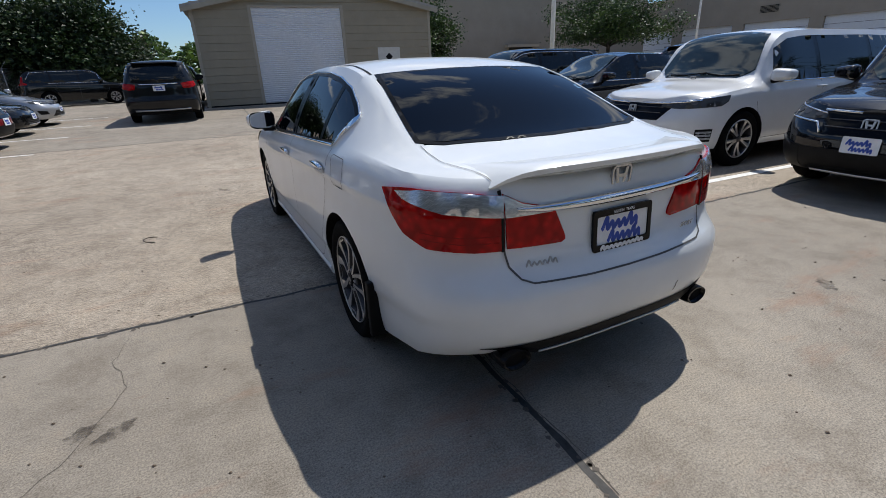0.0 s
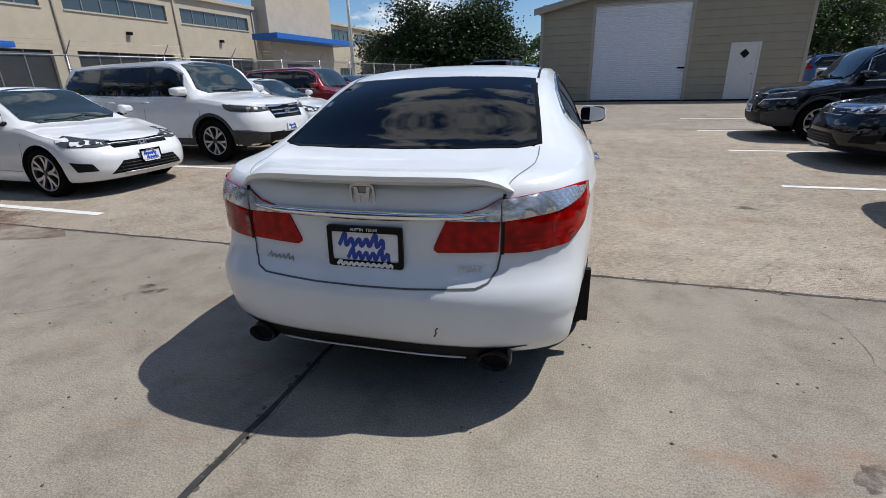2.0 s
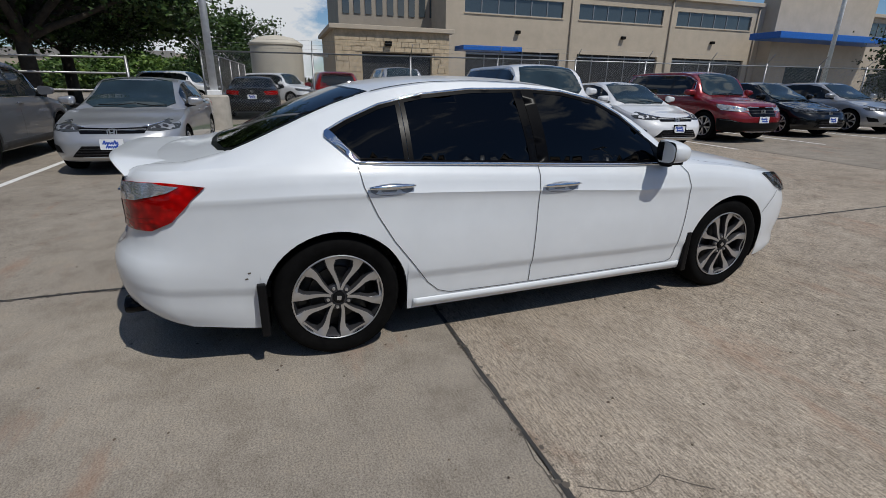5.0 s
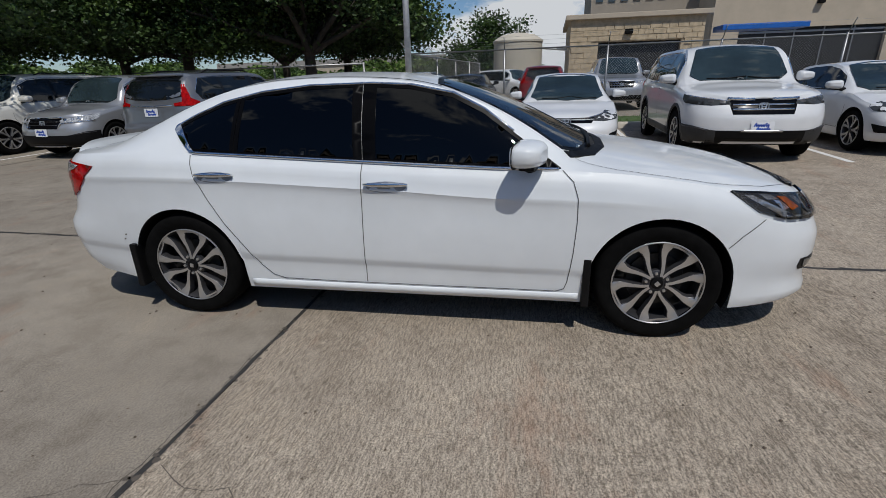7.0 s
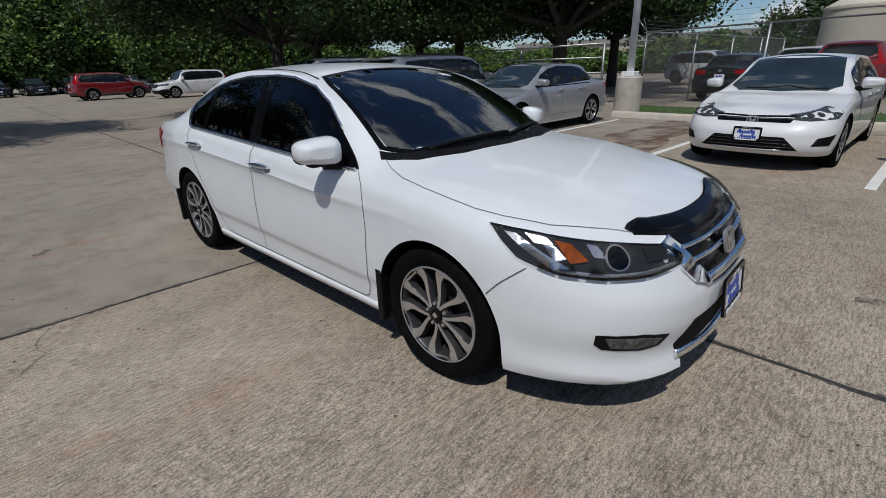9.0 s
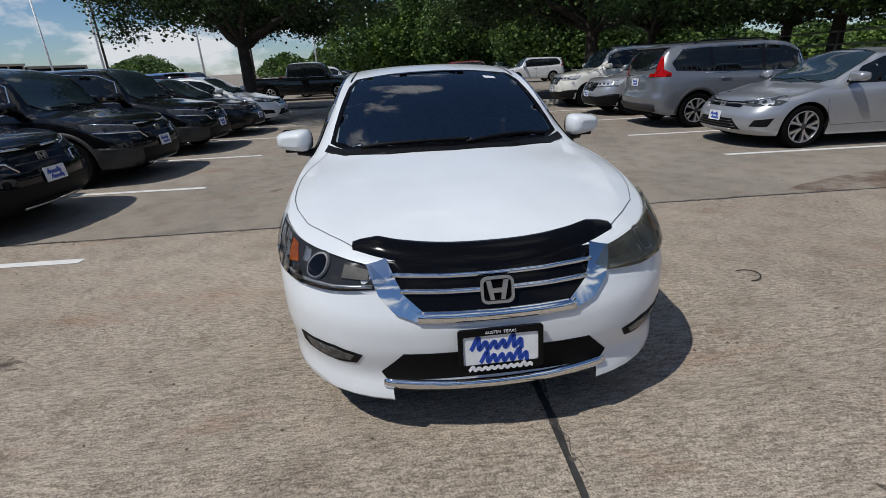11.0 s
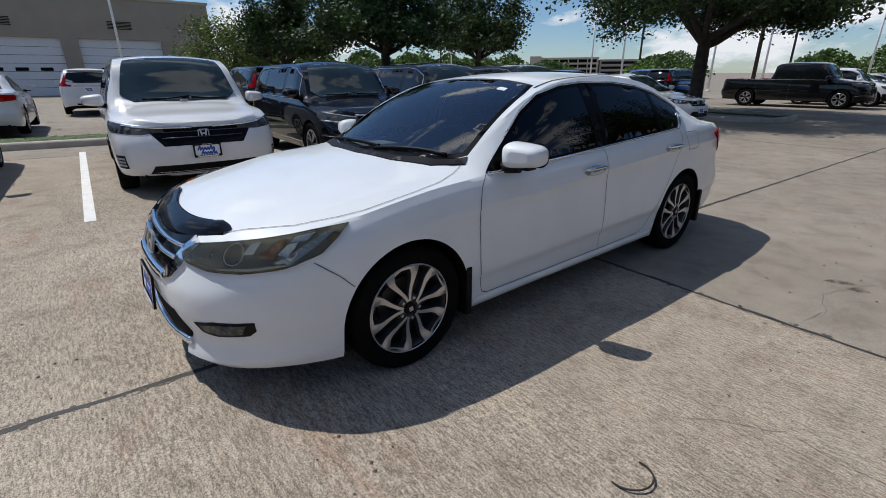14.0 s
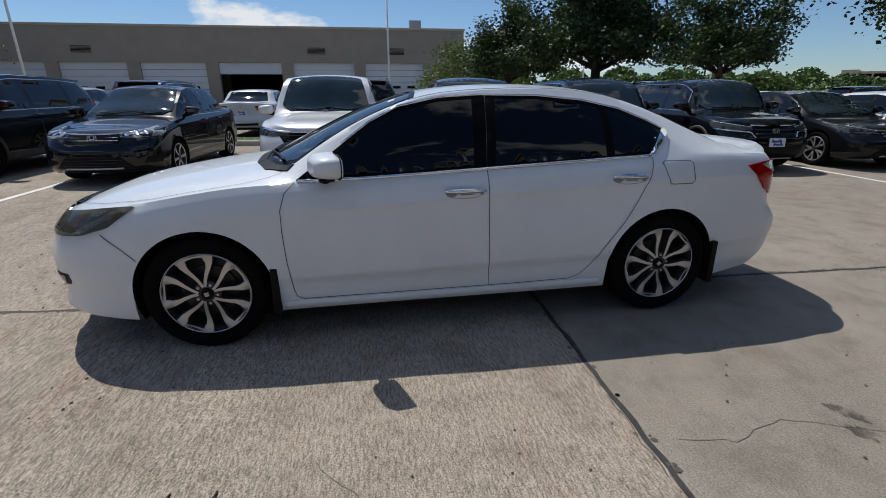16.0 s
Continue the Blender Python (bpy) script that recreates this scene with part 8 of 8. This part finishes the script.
def grow(h, spread, trunk_h, r0, seed, lean=(0, 0), levels=3, droop=0.1):
    """Limbs as polylines with radii, and the twig ends for leaves."""
    rg = random.Random(seed)
    limbs, tips = [], []

    def branch(p, d, length, r, lvl):
        pts, rad = [p], [r]
        n = 5
        q = Vector(p)
        dd = Vector(d).normalized()
        for i in range(n):
            dd = (dd + Vector((rg.uniform(-.22, .22), rg.uniform(-.22, .22), rg.uniform(-.10, .16) - droop * (lvl > 1)))).normalized()
            q = q + dd * (length / n)
            pts.append(q.copy())
            rad.append(r * (1 - 0.72 * (i + 1) / n))
            if lvl >= 2:
                tips.append((q.copy(), lvl))
        limbs.append((pts, rad))
        if lvl < levels:
            k = rg.randint(4, 6) if lvl == 1 else rg.randint(3, 5)
            for j in range(k):
                t = rg.uniform(0.35, 1.0)
                i = min(n, max(1, int(t * n)))
                a = rg.uniform(0, 2 * math.pi)
                side = dd.orthogonal().normalized()
                side.rotate(Matrix.Rotation(a, 3, dd))
                nd = (dd * rg.uniform(0.35, 0.9) + side * rg.uniform(0.6, 1.1) + Vector((0, 0, 0.1))).normalized()
                branch(pts[i], nd, length * rg.uniform(0.45, 0.7), rad[i] * 0.75, lvl + 1)

    top = Vector((lean[0], lean[1], trunk_h))
    tr = [Vector((0, 0, -0.1)), Vector((lean[0] * .2, lean[1] * .2, trunk_h * .35)), Vector((lean[0] * .6, lean[1] * .6, trunk_h * .7)), top]
    limbs.append((tr, [r0 * 1.25, r0, r0 * .92, r0 * .85]))
    m = rg.randint(6, 8)
    for j in range(m):
        a = 2 * math.pi * j / m + rg.uniform(-.3, .3)
        up = rg.uniform(0.25, 1.1)
        d = Vector((math.cos(a), math.sin(a), up))
        L = spread * rg.uniform(0.62, 0.9) / max(0.75, math.sqrt(1 / (1 + up * up)) * 1.25)
        L = min(L, (h - trunk_h) * 0.8 / max(0.3, d.normalized().z))
        branch(top - Vector((0, 0, rg.uniform(0, trunk_h * .15))), d, L, r0 * rg.uniform(.42, .6), 1)
    branch(top, Vector((rg.uniform(-.2, .2), rg.uniform(-.2, .2), 1)), (h - trunk_h) * .62, r0 * .6, 1)
    return limbs, tips


def leaf_cloud(p, size, seed):
    """Bent leaf blades at many points, as vertices and triangles."""
    r = np.random.RandomState(seed + 7)
    n = len(p)
    sz = size * r.uniform(.6, 1.3, (n, 1))
    u = r.normal(0, 1, (n, 3)) * (1, 1, .45)
    u /= np.linalg.norm(u, axis=1, keepdims=True)
    v = np.cross(u, r.normal(0, 1, (n, 3)))
    v /= np.linalg.norm(v, axis=1, keepdims=True)
    nr = np.cross(u, v) * sz * .12
    w = v * sz * .38
    verts = np.stack([p - u * sz * .5, p + w + nr, p + u * sz * .5, p - w + nr], 1).reshape(-1, 3)
    i = np.arange(n)[:, None] * 4
    faces = np.concatenate([i + (0, 1, 2), i + (0, 2, 3)], 1).reshape(-1, 3)
    return verts.tolist(), faces.tolist()


def tree_meshes(h, spread, trunk_h, r0, seed, leaves, size, mat, clump=0.55, levels=3, lean=(0, 0), floor=0.0):
    rg = random.Random(seed + 100)
    limbs, tips = grow(h, spread, trunk_h, r0, seed, lean, levels)
    tips = [q for q in tips if q[0].z > floor] or tips
    bm = bmesh.new()
    for pts, rad in limbs:
        if rad[0] > 0.012 and (pts[0].z < 0.5 or pts[-1].z > floor):
            add_tube(bm, pts, rad, 9 if rad[0] > 0.1 else 5, True)
    verts, faces = leaf_cloud(np.array([tuple(c) for c, _ in tips])[np.random.RandomState(seed).randint(0, len(tips), leaves)] + np.random.RandomState(seed + 1).normal(0, 1, (leaves, 3)) * (clump, clump, clump * .6), size, seed)
    me = bpy.data.meshes.new("crown")
    me.from_pydata(verts, [], faces)
    me.materials.append(mat)
    return bm, me


def plant(x, y, label, *args, name="tree", group="", z=None, **kw):
    t = thing(name, label, "tree", Matrix.Translation((x, y, gz(x, y) if z is None else z)), group)
    bm, me = tree_meshes(*args, **kw)
    part("trunk", bm, BARK, t, "", 60)
    share("crown", me, t)
    return t


oak = plant(5.55, -16.0, "spreading live oak with a dark dense crown", 8.0, 6.6, 2.6, .24, 11, 76000, .125, LEAF, clump=.36, floor=3.1)
plant(-7.9, -15.6, "large oak in a kerbed island", 8.5, 7.0, 2.6, .26, 12, 76000, .13, LEAF, clump=.42, floor=2.9)
plant(19.05, -17.7, "leafy oak beyond the parked cars", 8.0, 3.9, 2.5, .20, 13, 24000, .15, LEAF, clump=.28, floor=2.9)
plant(16.4, -9.6, "dark leafy oak beyond the parked cars", 8.5, 4.6, 2.6, .22, 14, 32000, .15, LEAF, clump=.30, floor=2.8)
plant(25.5, -8.6, "dark leafy oak beyond the parked cars", 7.6, 3.1, 2.2, .2, 19, 22000, .16, LEAF, clump=.32, floor=2.7)
plant(36.0, -8.6, "pale green small tree before the workshop", 6.6, 4.2, 1.5, .13, 15, 18000, .17, LEAF_LIGHT, clump=.5)
plant(16.5, 34.0, "leafy tree between shed and workshop", 7.5, 3.2, 2.4, .16, 16, 14000, .18, LEAF, clump=.45)
plant(32.6, 29.6, "broad leafy tree before the workshop", 8.0, 5.6, 2.6, .18, 17, 24000, .19, LEAF, clump=.55, floor=3.0)
plant(-46.0, -3.2, "dark tree behind the water tank", 8.6, 4.3, 1.8, .18, 23, 15000, .26, LEAF, clump=.5)
# shade trees by the fence corner and the woods behind
k = 0
for x, y, h, sp, ly in ((-17.5, -8.6, 9.5, 6.5, 60000), (-17.5, -14.5, 10, 6.5, 50000), (-25, -9.6, 10, 5.6, 36000), (-20, -20.0, 10, 7.0, 40000), (-28, -15, 10.5, 7.0, 30000), (-14.2, -22.5, 9, 6.0, 36000)):
    plant(x, y, "large shade tree with a dark crown beyond the bays", h, sp, 2.8, .26, 30 + k, ly, .17, LEAF, clump=.52, floor=3.0)
    k += 1
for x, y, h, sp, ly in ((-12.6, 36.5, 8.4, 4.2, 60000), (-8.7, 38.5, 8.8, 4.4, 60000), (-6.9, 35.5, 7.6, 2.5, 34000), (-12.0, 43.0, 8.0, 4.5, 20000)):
    plant(x, y, "dark bushy tree by the fence beyond the shed", h, sp, 1.9, .2, 40 + k, ly, .24, LEAF_BACKLIT, clump=.8)
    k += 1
# far woods
wood = bpy.data.meshes.new("far_woods")
rg = random.Random(77)
verts, faces = [], []


clouds = []


def thicket(x, y, h, sp, n, s):
    r_ = np.random.RandomState(len(clouds) + 500)
    a, r, z = r_.uniform(0, 6.283, n), np.sqrt(r_.random_sample(n)), r_.random_sample(n)
    rad = sp * (0.55 + 0.45 * np.sin(math.pi * np.minimum(1, z * 1.1)) + 0.18 * np.sin(3 * a + x) + 0.1 * np.sin(7 * a + y + 5 * z))
    p = np.stack([x + np.cos(a) * r * rad, y + np.sin(a) * r * rad, h * (0.06 + 0.94 * z) * (1 - 0.25 * r * r)], 1)
    clouds.append((p, s))


for k in range(26):
    t = k / 25
    x, y = -52 + 56 * t + rg.uniform(-2, 2), -40 - 26 * t + rg.uniform(-3, 3)
    low = t < 0.34
    thicket(x, y, rg.uniform(3.4, 4.6) if low else rg.uniform(10.5, 14.5) - 2.5 * t, rg.uniform(4, 6), 2600 if low else 9500, .42)
for k in range(10):
    thicket(-55 + rg.uniform(-4, 4), -38 + 4.2 * k, rg.uniform(2.6, 4.2), rg.uniform(4, 5.5), 2600, .45)
for k in range(34):
    a = radians(-58 + 3.6 * k)
    R = rg.uniform(150, 190)
    far_way = math.degrees(math.atan2(-abs(R * math.sin(a)) * 0.9 - 60, R * math.cos(a)))
    if -74 < far_way < -47:
        continue
    thicket(R * math.cos(a) * 1.0, -abs(R * math.sin(a)) * 0.9 - 60, rg.uniform(6, 10), rg.uniform(6, 10), 700, 1.6)
for k in range(16):
    thicket(-70 + 9 * k, 120 + rg.uniform(-6, 6), rg.uniform(8, 12), rg.uniform(6, 8), 900, 1.3)
for x, y, h, sp in ((12, -58, 3.6, 3.4), (26, -52, 3.4, 4), (40, -50, 3.2, 4), (52, -44, 3.6, 4), (8, -68, 4.5, 4), (64, -36, 3.6, 4), (33, -70, 4.5, 5)):
    thicket(x, y, h, sp, 3600, .38)
for k, (p, s_) in enumerate(clouds):
    v_, f_ = leaf_cloud(p, s_, 900 + k)
    o_ = len(verts)
    verts.extend(v_)
    faces.extend([(a + o_, b + o_, c + o_) for a, b, c in f_])
wood.from_pydata(verts, [], faces)
wood.materials.append(LEAF_WOOD)
tagged(new("far_woods", wood), "dense green woods along the far edge of the lot", "trees", kind="stuff")

# island kerb under the oak
isl = []
for k in range(33):
    a = 2 * math.pi * k / 32
    isl.append((-7.5 + 3.0 * math.copysign(abs(math.cos(a)) ** .6, math.cos(a)), -15.6 + 2.6 * math.copysign(abs(math.sin(a)) ** .6, math.sin(a))))
kerb(isl, "kerb", "rounded concrete kerb of the tree island")
bm = bmesh.new()
c = bm.verts.new((-7.5, -15.6, 0.12))
ring = [bm.verts.new((x * .985 - .1, y * .99 - .15, 0.10)) for x, y in isl[:-1]]
for i in range(len(ring)):
    bm.faces.new((c, ring[i], ring[(i + 1) % len(ring)]))
bmesh.ops.recalc_face_normals(bm, faces=bm.faces)
tagged(part("island_bed", bm, SOIL, None), "bare soil bed under the island oak", "soil", kind="structure")
isl2 = []
for k in range(33):
    a = 2 * math.pi * k / 32
    isl2.append((5.6 + 3.2 * math.copysign(abs(math.cos(a)) ** .6, math.cos(a)), -16.2 + 1.7 * math.copysign(abs(math.sin(a)) ** .6, math.sin(a))))
kerb(isl2, "kerb", "rounded concrete kerb of the live oak's island")

# ---- small things on the paving ----
def blotch(x, y, rx, ry, turn, mat, seed, name, label):
    rgs = random.Random(seed)
    bm = bmesh.new()
    c = bm.verts.new((x, y, gz(x, y) + 0.0028))
    ph = [rgs.uniform(0, 6.28) for _ in range(4)]
    ring = []
    for k in range(40):
        a = 2 * math.pi * k / 40
        r = 1 + .22 * math.sin(2 * a + ph[0]) + .15 * math.sin(5 * a + ph[1]) + .1 * math.sin(9 * a + ph[2])
        u, v = rx * r * math.cos(a), ry * r * math.sin(a)
        px, py = x + u * math.cos(turn) - v * math.sin(turn), y + u * math.sin(turn) + v * math.cos(turn)
        ring.append(bm.verts.new((px, py, gz(px, py) + 0.0028)))
    for i in range(40):
        bm.faces.new((c, ring[i], ring[(i + 1) % 40]))
    return tagged(part(name, bm, mat, None), label, "stain", kind="structure")


OIL = film("oil_stain", (0.07, 0.055, 0.042), 0.6, 9, 0.7, 0.10)
RUST = film("rust_stain", (0.16, 0.085, 0.055), 0.6, 1.6, 0.85, 0.10)
blotch(-2.03, -1.63, .07, .045, .4, OIL, 1, "oil_spot", "dark oil spot on concrete")
blotch(-2.16, -1.57, .06, .04, .2, OIL, 2, "oil_spot", "dark oil spot on concrete")
blotch(-7.2, -0.75, 2.4, .75, .05, RUST, 3, "rust_stain", "reddish brown water stain in an empty bay")
for k, (x, y, a, b) in enumerate(((2.6, 1.4, .12, .07), (1.9, -2.4, .08, .05), (-1.3, 2.9, .09, .05), (-2.6, -2.9, .1, .05))):
    blotch(x, y, a, b, k * 1.1, OIL, 10 + k, "oil_spot", "faint dark stain on concrete")
cl = thing("plastic_strap", "thin black curled strap lying on concrete", "litter")
part("strap", tube([(-2.01 + .085 * math.cos(q), 1.175 + .085 * math.sin(q), .007 + .014 * math.sin((q - 1.3) / 3.5 * math.pi)) for q in np.linspace(1.3, 4.8, 22)], .004, 6), RUBBISH, cl)
rg = random.Random(31)
verts, faces = [], []
for _ in range(700):
    x, y = rg.uniform(-4.2, 4.2), rg.uniform(-4.5, 4.5)
    s = rg.uniform(.003, .011)
    z = gz(x, y) + s * .35
    i = len(verts)
    verts.extend([(x + s * rg.uniform(.6, 1.2), y, z), (x - s, y + s * .3, z), (x, y + s, z), (x, y - s * rg.uniform(.5, 1), z), (x, y, z + s * .5), (x, y, z - s * .5)])
    for a, b in ((0, 2), (2, 1), (1, 3), (3, 0)):
        faces.extend([(i + a, i + b, i + 4), (i + b, i + a, i + 5)])
me = bpy.data.meshes.new("grit")
me.from_pydata(verts, [], faces)
me.materials.append(plain("grit_stone", (0.12, 0.09, 0.065), 0.9, vary=.5, scale=3))
tagged(new("grit", me), "scattered dark grit and leaf crumbs", "debris", kind="stuff")
